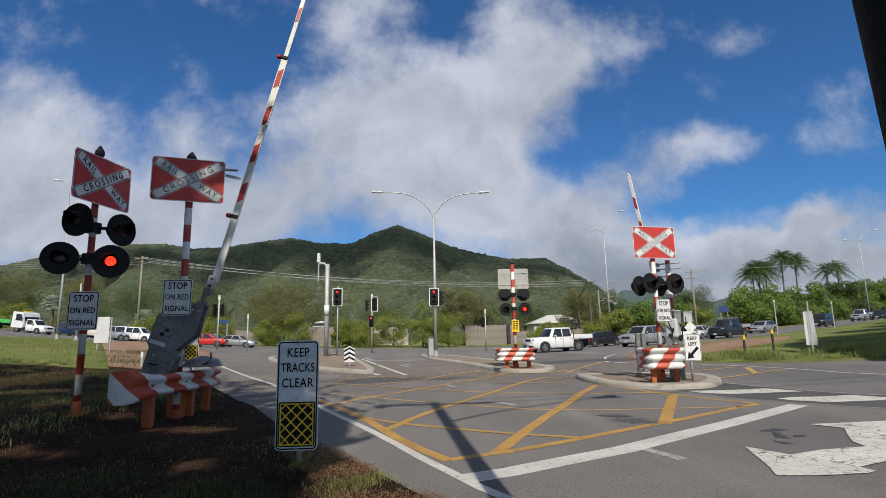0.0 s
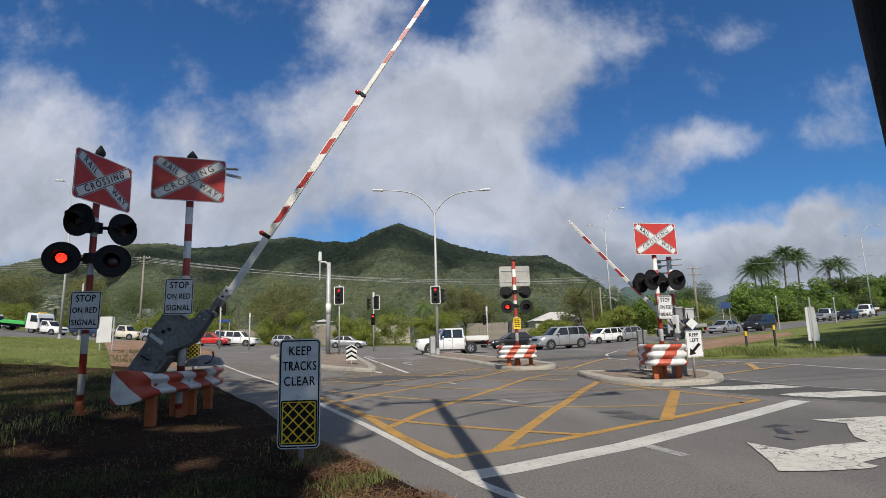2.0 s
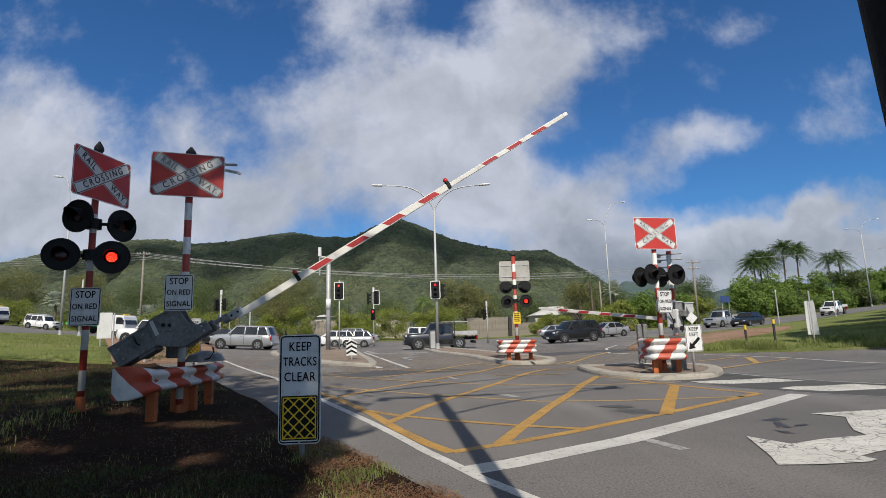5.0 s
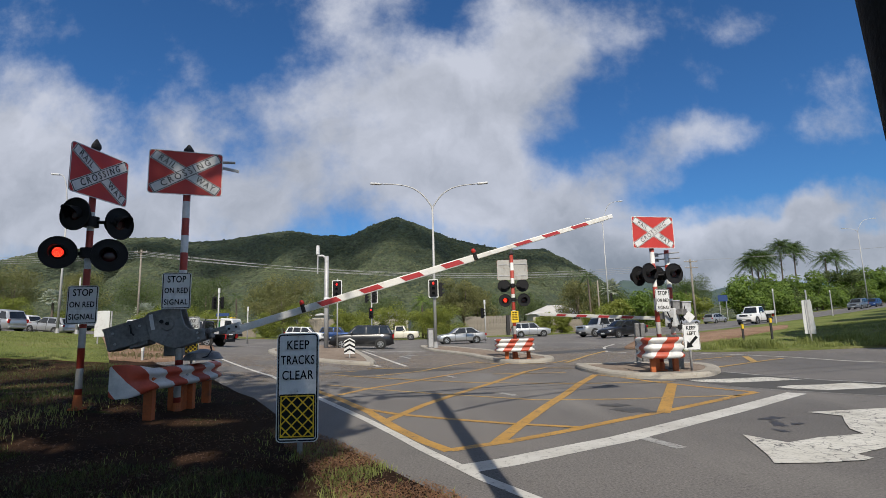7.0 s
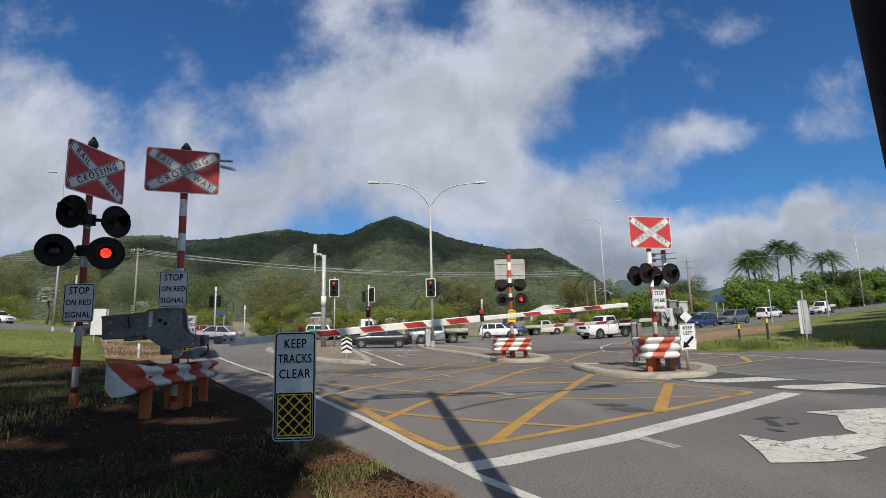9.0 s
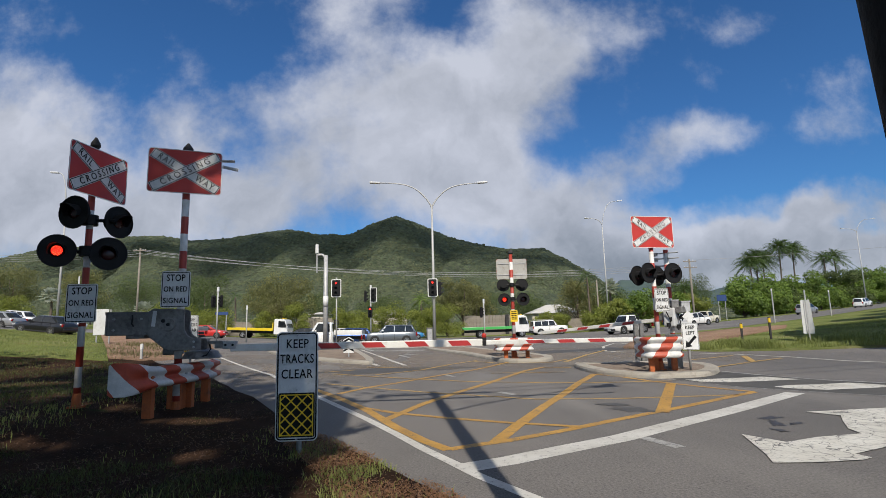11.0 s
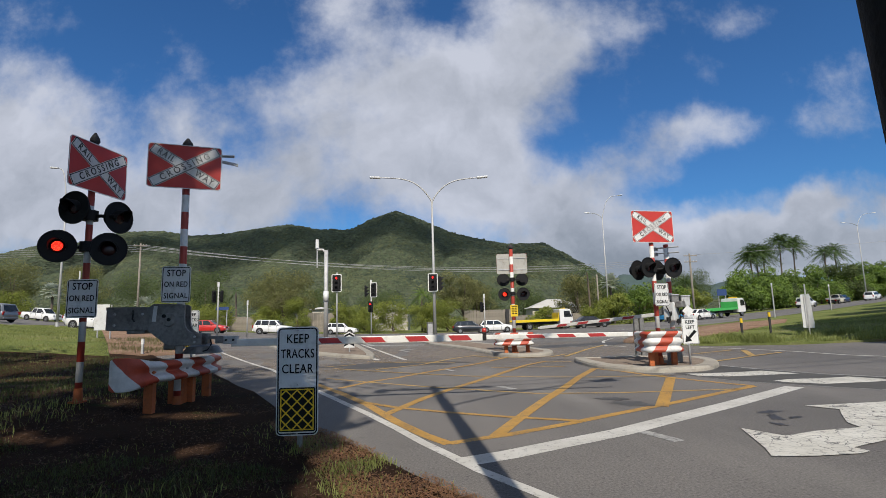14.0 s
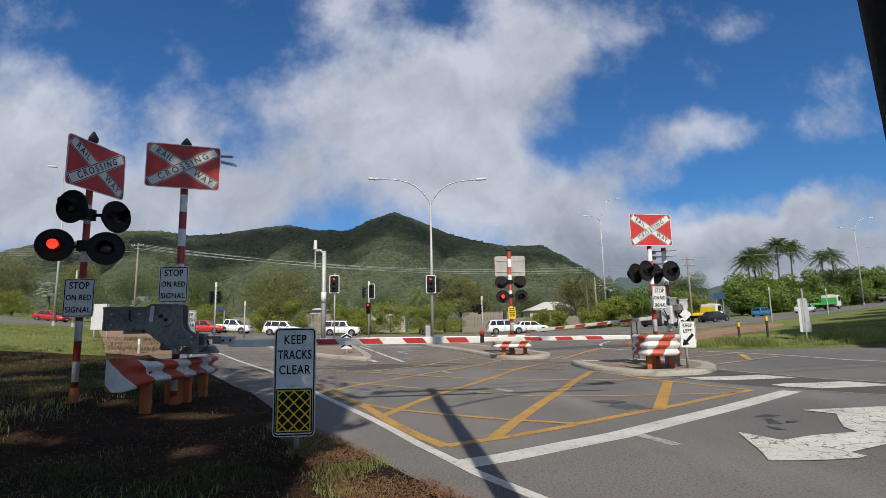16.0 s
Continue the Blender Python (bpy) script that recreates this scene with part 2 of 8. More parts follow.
def road_paint(name, c, worn, cracks=9.0, share=0.45):
    m, nt, b = node_mat(name)
    g = add_noise(nt, 14, 8, 0.72)
    col = add_mix(nt, add_ramp(nt, g, [(0.60 - worn * 0.2, (0, 0, 0)), (0.76 - worn * 0.2, (0.85, 0.85, 0.85))]), c, (0.11, 0.108, 0.105))
    v = nt.nodes.new("ShaderNodeTexVoronoi")
    v.feature = "DISTANCE_TO_EDGE"
    v.inputs["Scale"].default_value = cracks
    tc = nt.nodes.new("ShaderNodeTexCoord")
    bend = nt.nodes.new("ShaderNodeTexNoise")
    bend.inputs["Scale"].default_value, bend.inputs["Detail"].default_value = 5.0, 5.0
    nt.links.new(tc.outputs["Object"], bend.inputs["Vector"])
    off = nt.nodes.new("ShaderNodeVectorMath")
    off.operation = "MULTIPLY_ADD"
    nt.links.new(bend.outputs["Color"], off.inputs[0])
    off.inputs[1].default_value = (0.30, 0.30, 0.0)
    nt.links.new(tc.outputs["Object"], off.inputs[2])
    nt.links.new(off.outputs[0], v.inputs["Vector"])
    crack = add_ramp(nt, v.outputs["Distance"], [(0.0, (0.95, 0.95, 0.95)), (0.018, (0.85, 0.85, 0.85)), (0.030, (0, 0, 0))])
    crack = add_mix(nt, add_ramp(nt, add_noise(nt, 1.3, 4), [(share, (0, 0, 0)), (share + 0.15, (1, 1, 1))]), (0.0, 0.0, 0.0), crack)
    col = add_mix(nt, crack, col, (0.09, 0.088, 0.085))
    s = add_noise(nt, 1.6, 5)
    col = add_mix(nt, 1.0, col, add_ramp(nt, s, [(0.3, (0.72, 0.71, 0.69)), (0.7, (1, 1, 1))]), "MULTIPLY")
    nt.links.new(col, b.inputs["Base Color"])
    b.inputs["Roughness"].default_value = 0.65
    add_bump(nt, b, g, 0.3, 0.005)
    return m


def leaf_mat(name, dark, light, sheen=0.3):
    m, nt, b = node_mat(name)
    geo = nt.nodes.new("ShaderNodeNewGeometry")
    col = add_ramp(nt, geo.outputs["Random Per Island"], [(0.0, dark), (1.0, light)])
    n = add_noise(nt, 0.9, 4)
    col = add_mix(nt, 0.6, col, add_ramp(nt, n, [(0.3, tint(dark, 0.8)), (0.7, tint(light, 1.15))]))
    nt.links.new(col, b.inputs["Base Color"])
    b.inputs["Roughness"].default_value = 0.55
    b.inputs["Specular IOR Level"].default_value = sheen
    b.inputs["Diffuse Roughness"].default_value = 0.8
    # thin leaves let some light through
    through_leaf, both = nt.nodes.new("ShaderNodeBsdfTranslucent"), nt.nodes.new("ShaderNodeMixShader")
    nt.links.new(add_mix(nt, 1.0, col, (1.9, 2.0, 1.2), "MULTIPLY"), through_leaf.inputs["Color"])
    both.inputs[0].default_value = 0.30
    nt.links.new(b.outputs[0], both.inputs[1]), nt.links.new(through_leaf.outputs[0], both.inputs[2])
    out = next(n for n in nt.nodes if n.type == "OUTPUT_MATERIAL")
    nt.links.new(both.outputs[0], out.inputs["Surface"])
    return m


M = {
    "asphalt": asphalt_mat(),
    "white_line": road_paint("white_road_paint", (0.60, 0.585, 0.545), 0.32, 9.0, 0.66),
    "cracked_line": road_paint("cracked_white_road_paint", (0.64, 0.62, 0.56), 0.3, 5.0, 0.36),
    "worn_line": road_paint("worn_white_road_paint", (0.40, 0.395, 0.375), 0.6),
    "yellow_line": road_paint("yellow_road_paint", (0.50, 0.280, 0.055), 0.42),
    "old_yellow": road_paint("faded_yellow_road_paint", (0.52, 0.33, 0.09), 0.52),
    # verge soil, its colour darkened to stand for the trees' deep shade
    "dirt": ground_mat("shade_dark_litter_soil", [(0.3, (0.017, 0.010, 0.007)), (0.55, (0.042, 0.024, 0.015)), (0.75, (0.018, 0.019, 0.008))], 0.9, 22, 0.9,
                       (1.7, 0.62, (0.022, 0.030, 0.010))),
    "grass_ground": ground_mat("grassy_soil", [(0.3, (0.080, 0.104, 0.032)), (0.55, (0.135, 0.158, 0.052)), (0.75, (0.20, 0.185, 0.095))], 0.5, 9, 0.8,
                               (0.35, 0.60, (0.16, 0.10, 0.06))),
    "red_soil": ground_mat("red_gravel_soil", [(0.3, (0.165, 0.105, 0.075)), (0.7, (0.265, 0.180, 0.132))], 0.8, 14, 0.8, (1.2, 0.62, (0.12, 0.14, 0.04))),
    "island_soil": ground_mat("island_paving", [(0.3, (0.135, 0.108, 0.090)), (0.7, (0.225, 0.185, 0.155))], 1.1, 18, 0.6),
    "concrete": surface("kerb_concrete", (0.36, 0.33, 0.28), 0.9, 0, 1.2, 30, 0.28, 0.4, (0.15, 0.12, 0.10)),
    "pole_bands": striped("red_and_white_bands", (0.42, 0.055, 0.035), (0.74, 0.73, 0.70), 2, 0.62, offset=0.0),
    "rail_bands": striped("slanted_red_and_white_bands", (0.50, 0.075, 0.035), (0.72, 0.71, 0.69), 0, 0.66, 0.85, 2, -0.17, rough=0.45, along=True),
    "rail_bands_back": striped("back_slanted_red_and_white_bands", (0.50, 0.075, 0.035), (0.72, 0.71, 0.69), 0, 0.66, -0.75, 2, 0.30, rough=0.45, share=0.45, along=True),
    "boom_white": surface("dirty_white_boom", (0.70, 0.69, 0.65), 0.4, 0, 1.5, 40, 0.15, 0.05, (0.45, 0.42, 0.37)),
    "boom_red": surface("red_reflective_strip", (0.40, 0.035, 0.035), 0.35, 0, 2.5, 60, 0.25, 0.03),
    "boom_lens": surface("red_boom_lens", (0.45, 0.03, 0.02), 0.15, 0, 3, 60, 0.2, 0.05),
    "sign_white": surface("white_sign_sheet", (0.72, 0.72, 0.71), 0.45, 0, 2.0, 60, 0.10, 0.03, (0.42, 0.42, 0.40)),
    "sign_red": surface("red_sign_sheet", (0.52, 0.045, 0.035), 0.42, 0, 2.5, 60, 0.2, 0.03),
    "sign_black": surface("black_sign_print", (0.012, 0.012, 0.013), 0.5, 0, 2, 50, 0.2, 0.0),
    "sign_yellow": surface("yellow_sign_sheet", (0.78, 0.52, 0.02), 0.42, 0, 2, 50, 0.1, 0.0),
    "sign_back": surface("bare_sign_back", (0.42, 0.41, 0.38), 0.55, 0.35, 1.5, 40, 0.25, 0.05, (0.25, 0.22, 0.18)),
    "black": surface("matt_black_paint", (0.016, 0.016, 0.017), 0.55, 0, 2, 40, 0.3, 0.05),
    "lens": surface("dark_red_lens", (0.040, 0.007, 0.008), 0.25, 0, 6, 60, 0.3, 0.1),
    "lamp_on": glow("lit_red_lamp", (1.0, 0.020, 0.012), 2.6),
    "signal_on": glow("lit_red_signal", (1.0, 0.02, 0.03), 2.4, 40),
    "orange": surface("orange_painted_timber", (0.42, 0.11, 0.03), 0.75, 0, 2.0, 25, 0.35, 0.3, (0.12, 0.06, 0.035)),
    "galv": surface("galvanised_steel", (0.48, 0.48, 0.48), 0.55, 0.3, 1.6, 24, 0.3, 0.1, (0.26, 0.25, 0.24)),
    "grey_steel": surface("weathered_grey_steel", (0.225, 0.220, 0.214), 0.5, 0.35, 2.2, 18, 0.5, 0.15, (0.07, 0.060, 0.052)),
    "pole_grey": surface("pale_grey_pole", (0.46, 0.46, 0.45), 0.6, 0.25, 0.6, 14, 0.2, 0.05),
    "timber": surface("weathered_timber", (0.26, 0.23, 0.19), 0.9, 0, 1.4, 30, 0.35, 0.5, (0.12, 0.10, 0.08)),
    "dark_timber": surface("dark_stained_pole", (0.035, 0.033, 0.034), 0.8, 0, 2.0, 40, 0.4, 0.5),
    "conduit": surface("grey_plastic_conduit", (0.32, 0.33, 0.34), 0.5, 0, 3, 40, 0.15, 0.05),
    "wire": surface("bare_cable", (0.36, 0.36, 0.36), 0.5, 0.2, 2, 40, 0.2, 0.0),
    "pale_box": surface("pale_painted_cabinet", (0.62, 0.63, 0.63), 0.5, 0, 1.2, 30, 0.12, 0.03, (0.42, 0.40, 0.37)),
}


# ---------------------------------------------------------------- mesh helpers
def part(name, bm, material, parent, label="", smooth=False, bevel=0.0):
    me = bpy.data.meshes.new(name)
    bmesh.ops.recalc_face_normals(bm, faces=bm.faces[:])
    bm.to_mesh(me)
    bm.free()
    for mm in (material if isinstance(material, (list, tuple)) else [material]):
        me.materials.append(mm)
    if smooth:
        for p in me.polygons:
            p.use_smooth = True
    ob = new(name, me)
    if parent:
        ob.parent = parent
    if label:
        tagged(ob, label)
    if bevel:
        bv = ob.modifiers.new("bevel", "BEVEL")
        bv.width, bv.segments, bv.limit_method = bevel, 2, "ANGLE"
    return ob


def thing(name, label, category, m=None, group="", kind=""):
    ob = new(name)
    ob.empty_display_size = 0.2
    if m is not None:
        ob.matrix_basis = m
    return tagged(ob, label, category, group, kind)


def box(bm, sx, sy, sz, m=None):
    m = m or Matrix()
    return bmesh.ops.create_cube(bm, size=1, matrix=m @ Matrix.Diagonal((sx, sy, sz, 1)))["verts"]


def cone(bm, r1, r2, h, seg=16, m=None):
    """Along local z from 0 to h."""
    m = m or Matrix()
    return bmesh.ops.create_cone(bm, cap_ends=True, segments=seg, radius1=r1, radius2=r2, depth=h, matrix=m @ Matrix.Translation((0, 0, h / 2)))["verts"]


def prism(bm, pts, depth, m=None):
    """Outline pts (x, z) in the local xz plane, from y=0 to y=depth."""
    m = m or Matrix()
    a = [bm.verts.new(m @ Vector((x, 0, z))) for x, z in pts]
    b = [bm.verts.new(m @ Vector((x, depth, z))) for x, z in pts]
    n = len(pts)
    bm.faces.new(a), bm.faces.new(b[::-1])
    for i in range(n):
        bm.faces.new((a[i], b[i], b[(i + 1) % n], a[(i + 1) % n]))


def rounded(w, h, r, n=5):
    out = []
    for cx, cz, a0 in ((w / 2 - r, h / 2 - r, 0), (-w / 2 + r, h / 2 - r, 90), (-w / 2 + r, -h / 2 + r, 180), (w / 2 - r, -h / 2 + r, 270)):
        for i in range(n + 1):
            a = radians(a0 + 90 * i / n)
            out.append((cx + r * math.cos(a), cz + r * math.sin(a)))
    return out


def ring(bm, outer, inner, depth, m=None):
    m = m or Matrix()
    n = len(outer)
    rows = [[bm.verts.new(m @ Vector((x, y, z))) for x, z in o] for o, y in ((outer, 0), (inner, 0), (inner, depth), (outer, depth))]
    for k in range(4):
        p, q = rows[k], rows[(k + 1) % 4]
        for i in range(n):
            bm.faces.new((p[i], q[i], q[(i + 1) % n], p[(i + 1) % n]))


def tube(bm, pts, r, seg=8, r_end=None):
    pts = [Vector(p) for p in pts]
    r_end = r if r_end is None else r_end
    loops = []
    up = Vector((0, 0, 1))
    for i, p in enumerate(pts):
        d = (pts[min(i + 1, len(pts) - 1)] - pts[max(i - 1, 0)]).normalized()
        side = d.cross(up if abs(d.z) < 0.95 else Vector((1, 0, 0))).normalized()
        other = side.cross(d)
        rr = r + (r_end - r) * i / max(1, len(pts) - 1)
        loops.append([bm.verts.new(p + rr * (math.cos(2 * math.pi * k / seg) * side + math.sin(2 * math.pi * k / seg) * other)) for k in range(seg)])
    for a, b in zip(loops, loops[1:]):
        for k in range(seg):
            bm.faces.new((a[k], a[(k + 1) % seg], b[(k + 1) % seg], b[k]))
    bm.faces.new(loops[0][::-1]), bm.faces.new(loops[-1])


@lru_cache(None)
def letter_mesh(body, size, bold, gap):
    cu = bpy.data.curves.new("letters", "FONT")
    cu.body, cu.size, cu.align_x, cu.align_y, cu.extrude, cu.offset = body, size, "CENTER", "CENTER", 0.002, size * bold
    cu.space_character = gap
    cu.resolution_u = 4
    ob = new("letters", cu)
    me = bpy.data.meshes.new_from_object(ob.evaluated_get(bpy.context.evaluated_depsgraph_get()))
    bpy.data.objects.remove(ob)
    me.materials.clear()
    return me


def letters(body, size, material, parent, x, z, turn=0.0, squeeze=1.0, y=-0.008, bold=0.012, gap=1.08):
    me = letter_mesh(body, size, bold, gap)
    if not me.materials:
        me.materials.append(material)
    ob = new("lettering", me)
    ob.parent = parent
    ob.matrix_basis = pose(x, y, z) @ pose(0, 0, 0, 90) @ pose(0, 0, 0, 0, 0, turn) @ Matrix.Diagonal((squeeze, 1, 1, 1))
    return ob


def smooth01(x):
    x = max(0.0, min(1.0, x))
    return x * x * (3 - 2 * x)


def land(x, y, hump=1.0):
    """Height of the land: flat at the crossing, the highway climbs gently to both sides."""
    k = 0.05 if x > 0 else 0.072
    z = k * x * x / max(y, 12.0) * smooth01((y - 13) / 15)
    z = min(z, 4.0 + 0.02 * abs(x)) if y < 400 else 0
    if y > 120:
        z *= 1 - smooth01((y - 120) / 150)
    z += hump * 0.27 * smooth01((-x - 4.3) / 1.4) * (1 - smooth01((y - 9.5) / 5)) * smooth01((y - 3) / 4)
    return z


def draped(name, pts, step, lift, material, parent=None, skirt=0.0, rough=0.0, hump=1.0):
    """A polygon of ground laid over the land, cut into a grid, with a low edge all round."""
    bm = bmesh.new()
    bm.faces.new([bm.verts.new((x, y, 0)) for x, y in pts])
    for axis in (0, 1):
        lo, hi = min(p[axis] for p in pts), max(p[axis] for p in pts)
        k = math.floor(lo / step) + 1
        while k * step < hi:
            co, no = [0, 0, 0], [0, 0, 0]
            co[axis], no[axis] = k * step, 1
            bmesh.ops.bisect_plane(bm, geom=bm.verts[:] + bm.edges[:] + bm.faces[:], plane_co=co, plane_no=no, dist=1e-4)
            k += 1
    bmesh.ops.triangulate(bm, faces=bm.faces[:])
    for v in bm.verts:
        edge = v.is_boundary
        v.co.z = land(v.co.x, v.co.y, hump) + lift + (0 if edge else rough * noise.noise(v.co * 0.9) + rough * 0.6 * noise.noise(v.co * 2.7))
    if skirt:
        edges = [e for e in bm.edges if e.is_boundary]
        got = bmesh.ops.extrude_edge_only(bm, edges=edges)["geom"]
        for v in got:
            if isinstance(v, bmesh.types.BMVert):
                v.co.z -= skirt
    return part(name, bm, material, parent, smooth=True)


def ribbon(name, pts, width, material, parent, lift=0.008, step=1.0):
    """A painted line along pts on the road."""
    P = []
    for a, b in zip(pts, pts[1:]):
        a, b = Vector(a), Vector(b)
        n = max(1, int((b - a).length / step))
        P += [a.lerp(b, i / n) for i in range(n)]
    P.append(Vector(pts[-1]))
    bm = bmesh.new()
    rows = []
    for i, p in enumerate(P):
        d = (P[min(i + 1, len(P) - 1)] - P[max(i - 1, 0)]).normalized()
        s = Vector((-d.y, d.x)) * width / 2
        thin = lift * (0.45 if -4 < p.x < 9 and p.y < 14 else 1.0)
        rows.append([bm.verts.new((q.x, q.y, land(q.x, q.y) + thin)) for q in (p + s, p - s)])
    for a, b in zip(rows, rows[1:]):
        bm.faces.new((a[0], a[1], b[1], b[0]))
    return part(name, bm, material, parent)

# printed and painted black stays matt
M["black"].node_tree.nodes["Principled BSDF"].inputs["Specular IOR Level"].default_value = 0.2
M["sign_black"].node_tree.nodes["Principled BSDF"].inputs["Specular IOR Level"].default_value = 0.12


# ---------------------------------------------------------------- land and road
def make_ground():
    bm = bmesh.new()
    xs = [-3000, -1800, -1000, -600, -400, -280, -200, -150] + list(range(-120, 160, 6)) + [200, 280, 400, 600, 1000, 1800, 3000]
    ys = [-1500, -600, -200, -80, -40, -24, -12] + list(range(-6, 140, 6)) + [160, 200, 260, 340, 500, 800, 1400, 2200, 3200]
    g = [[bm.verts.new((x, y, land(x, y) - 0.35)) for x in xs] for y in ys]
    for r, q in zip(g, g[1:]):
        for i in range(len(xs) - 1):
            bm.faces.new((r[i], r[i + 1], q[i + 1], q[i]))
    ob = part("ground", bm, M["grass_ground"], None, smooth=True)
    return tagged(ob, "green grassy land that runs out to the hills", "ground", kind="structure")


make_ground()
def spline(points, n=24):
    out = []
    for i in range(len(points) - 1):
        p0, p1, p2, p3 = points[max(i - 1, 0)], points[i], points[i + 1], points[min(i + 2, len(points) - 1)]
        for k in range(n):
            t = k / n
            out.append(0.5 * (2 * p1 + (p2 - p0) * t + (2 * p0 - 5 * p1 + 4 * p2 - p3) * t * t + (3 * p1 - p0 - 3 * p2 + p3) * t ** 3))
    return out + [points[-1].copy()]


def curve(*pts):
    return spline([Vector(p) for p in pts])


# the four lanes of the highway: it comes down from the right and bends at the junction
LANES = {
    "near": curve((-420, 140), (-260, 90), (-140, 60), (-95, 50), (-60, 43), (-30, 36.8), (-12, 34.2), (0, 35), (10, 38), (18, 42.5), (27, 48.5), (38, 56.5), (56, 70), (85, 90), (125, 114), (200, 155), (330, 225)),
    "mid": curve((-420, 146), (-260, 96), (-140, 66), (-95, 55), (-60, 47.5), (-30, 42.3), (-12, 41), (0, 42), (10, 44.5), (18, 48), (27, 53), (39, 61), (57, 74), (86, 94), (126, 118), (201, 159), (331, 229)),
    "far": curve((-420, 160), (-260, 110), (-140, 80), (-95, 70), (-60, 62.5), (-30, 59), (0, 58), (18, 59.5), (32, 64.5), (50, 76), (72, 91), (100, 110), (150, 141), (330, 240)),
    "outer": curve((-420, 165), (-260, 115), (-140, 85), (-95, 74.5), (-60, 67), (-30, 63.2), (0, 62.2), (16, 63.5), (30, 68.5), (48, 80), (70, 95), (98, 114), (148, 145), (328, 244)),
}

# the carriageways lie a little further out than their first sketch
for _name, _k in (("near", 1.10), ("mid", 1.10), ("far", 1.06), ("outer", 1.06)):
    LANES[_name] = [p * _k for p in LANES[_name]]


def beside(name, d, x0, x1, step=4):
    out, line = [], LANES[name]
    for i in range(0, len(line), step):
        t = (line[min(i + 1, len(line) - 1)] - line[max(i - 1, 0)]).normalized()
        p = line[i] + Vector((-t.y, t.x)) * d
        if x0 < p.x < x1:
            out.append((p.x, p.y))
    return out


road = draped("road", [(-135, -14), (150, -14), (150, 145), (-135, 145)], 3.0, 0.0, M["asphalt"], hump=-0.25)
tagged(road, "grey worn asphalt road with painted lines", "road", kind="structure")

def marking(pts, width, key="white_line", lift=0.008):
    return ribbon("road_marking", pts, width, M[key], road, lift)


def patch_marking(pts, key, lift=0.004):
    bm = bmesh.new()
    bm.faces.new([bm.verts.new((x, y, land(x, y) + lift)) for x, y in pts])
    bmesh.ops.triangulate(bm, faces=bm.faces[:])
    return part("road_marking", bm, M[key], road)


def make_markings():
    # edge line and stop line
    marking([(0.95, 3.95), (0.69, 4.41), (0.30, 5.06), (0.05, 5.59), (-0.26, 6.22), (-0.66, 7.13), (-1.21, 8.31), (-2.71, 11.33), (-5.46, 16.82), (-10.66, 24.98)], 0.125, lift=0.010)
    marking([(0.17, 5.37), (0.63, 5.60), (1.30, 6.03), (2.09, 6.52), (3.12, 7.32), (4.44, 8.33), (6.48, 9.98)], 0.32)
    # yellow box
    marking([(-3.35, 13.25), (-2.99, 12.49), (-2.15, 10.91), (-1.34, 9.22), (-0.71, 7.61), (-0.28, 6.67), (0.03, 6.14)], 0.16, "yellow_line")
    marking([(0.03, 6.17), (0.40, 6.38), (0.74, 6.54), (1.54, 7.07), (2.52, 7.79), (3.69, 8.61), (5.23, 9.77), (5.88, 10.24)], 0.15, "yellow_line", 0.009)
    marking([(5.88, 10.26), (5.41, 11.17), (4.79, 12.58), (4.50, 13.70), (4.06, 14.53)], 0.13, "yellow_line", 0.010)
    marking([(-0.91, 8.22), (-0.40, 9.79), (0.14, 11.06), (1.23, 13.42), (2.42, 16.11), (3.26, 17.36)], 0.16, "yellow_line", 0.011)
    marking([(0.60, 6.51), (0.99, 7.51), (1.71, 9.24), (2.41, 10.81), (3.19, 12.69), (4.06, 14.53)], 0.18, "yellow_line", 0.012)
    marking([(3.29, 8.23), (5.01, 11.91)], 0.20, "yellow_line", 0.013)
    marking([(-1.52, 9.57), (-0.82, 8.82), (0.09, 8.18), (0.89, 7.70), (1.88, 7.24)], 0.12, "yellow_line", 0.014)
    marking([(-3.06, 13.85), (-1.84, 12.71), (-0.46, 11.56), (0.85, 10.62), (1.69, 10.02), (3.20, 9.83), (5.40, 9.90)], 0.10, "old_yellow", 0.009)
    marking([(-3.48, 16.69), (-2.27, 15.68), (-0.57, 14.28), (0.73, 13.40), (2.19, 12.86), (3.45, 12.51), (5.27, 12.46)], 0.11, "old_yellow", 0.011)
    marking([(-2.30, 11.62), (-1.84, 12.71), (-1.21, 13.57), (-0.12, 15.40), (1.05, 17.18), (2.53, 20.28)], 0.15, "yellow_line", 0.010)
    marking([(-3.90, 17.37), (-3.00, 18.05)], 0.13, "old_yellow", 0.010)
    marking([(-2.07, 15.99), (-0.78, 17.39), (0.27, 19.79), (1.32, 21.50)], 0.14, "old_yellow", 0.012)
    marking([(-2.79, 19.23), (-1.11, 18.31), (0.33, 17.88)], 0.12, "old_yellow", 0.012)
    marking([(1.18, 20.95), (2.08, 19.45), (3.84, 19.2), (4.67, 20.40)], 0.13, "old_yellow", 0.013)
    marking([(4.31, 19.15), (5.98, 22.45), (7.48, 24.89)], 0.16, "old_yellow", 0.012)
    marking([(1.36, 15.64), (3.45, 15.41)], 0.11, "old_yellow", 0.009)
    marking([(3.19, 17.27), (4.00, 16.87)], 0.14, "old_yellow", 0.008)
    marking([(8.35, 18.16), (10.31, 19.06)], 0.13, "old_yellow", 0.010)
    marking([(7.84, 15.56), (9.89, 16.92), (11.12, 17.57)], 0.13, "old_yellow", 0.011)
    marking([(10.55, 18.79), (9.74, 16.87)], 0.2, "old_yellow", 0.012)
    # traces of older paint
    marking([(2.35, 6.53), (2.56, 5.98)], 0.16, "worn_line", 0.007)
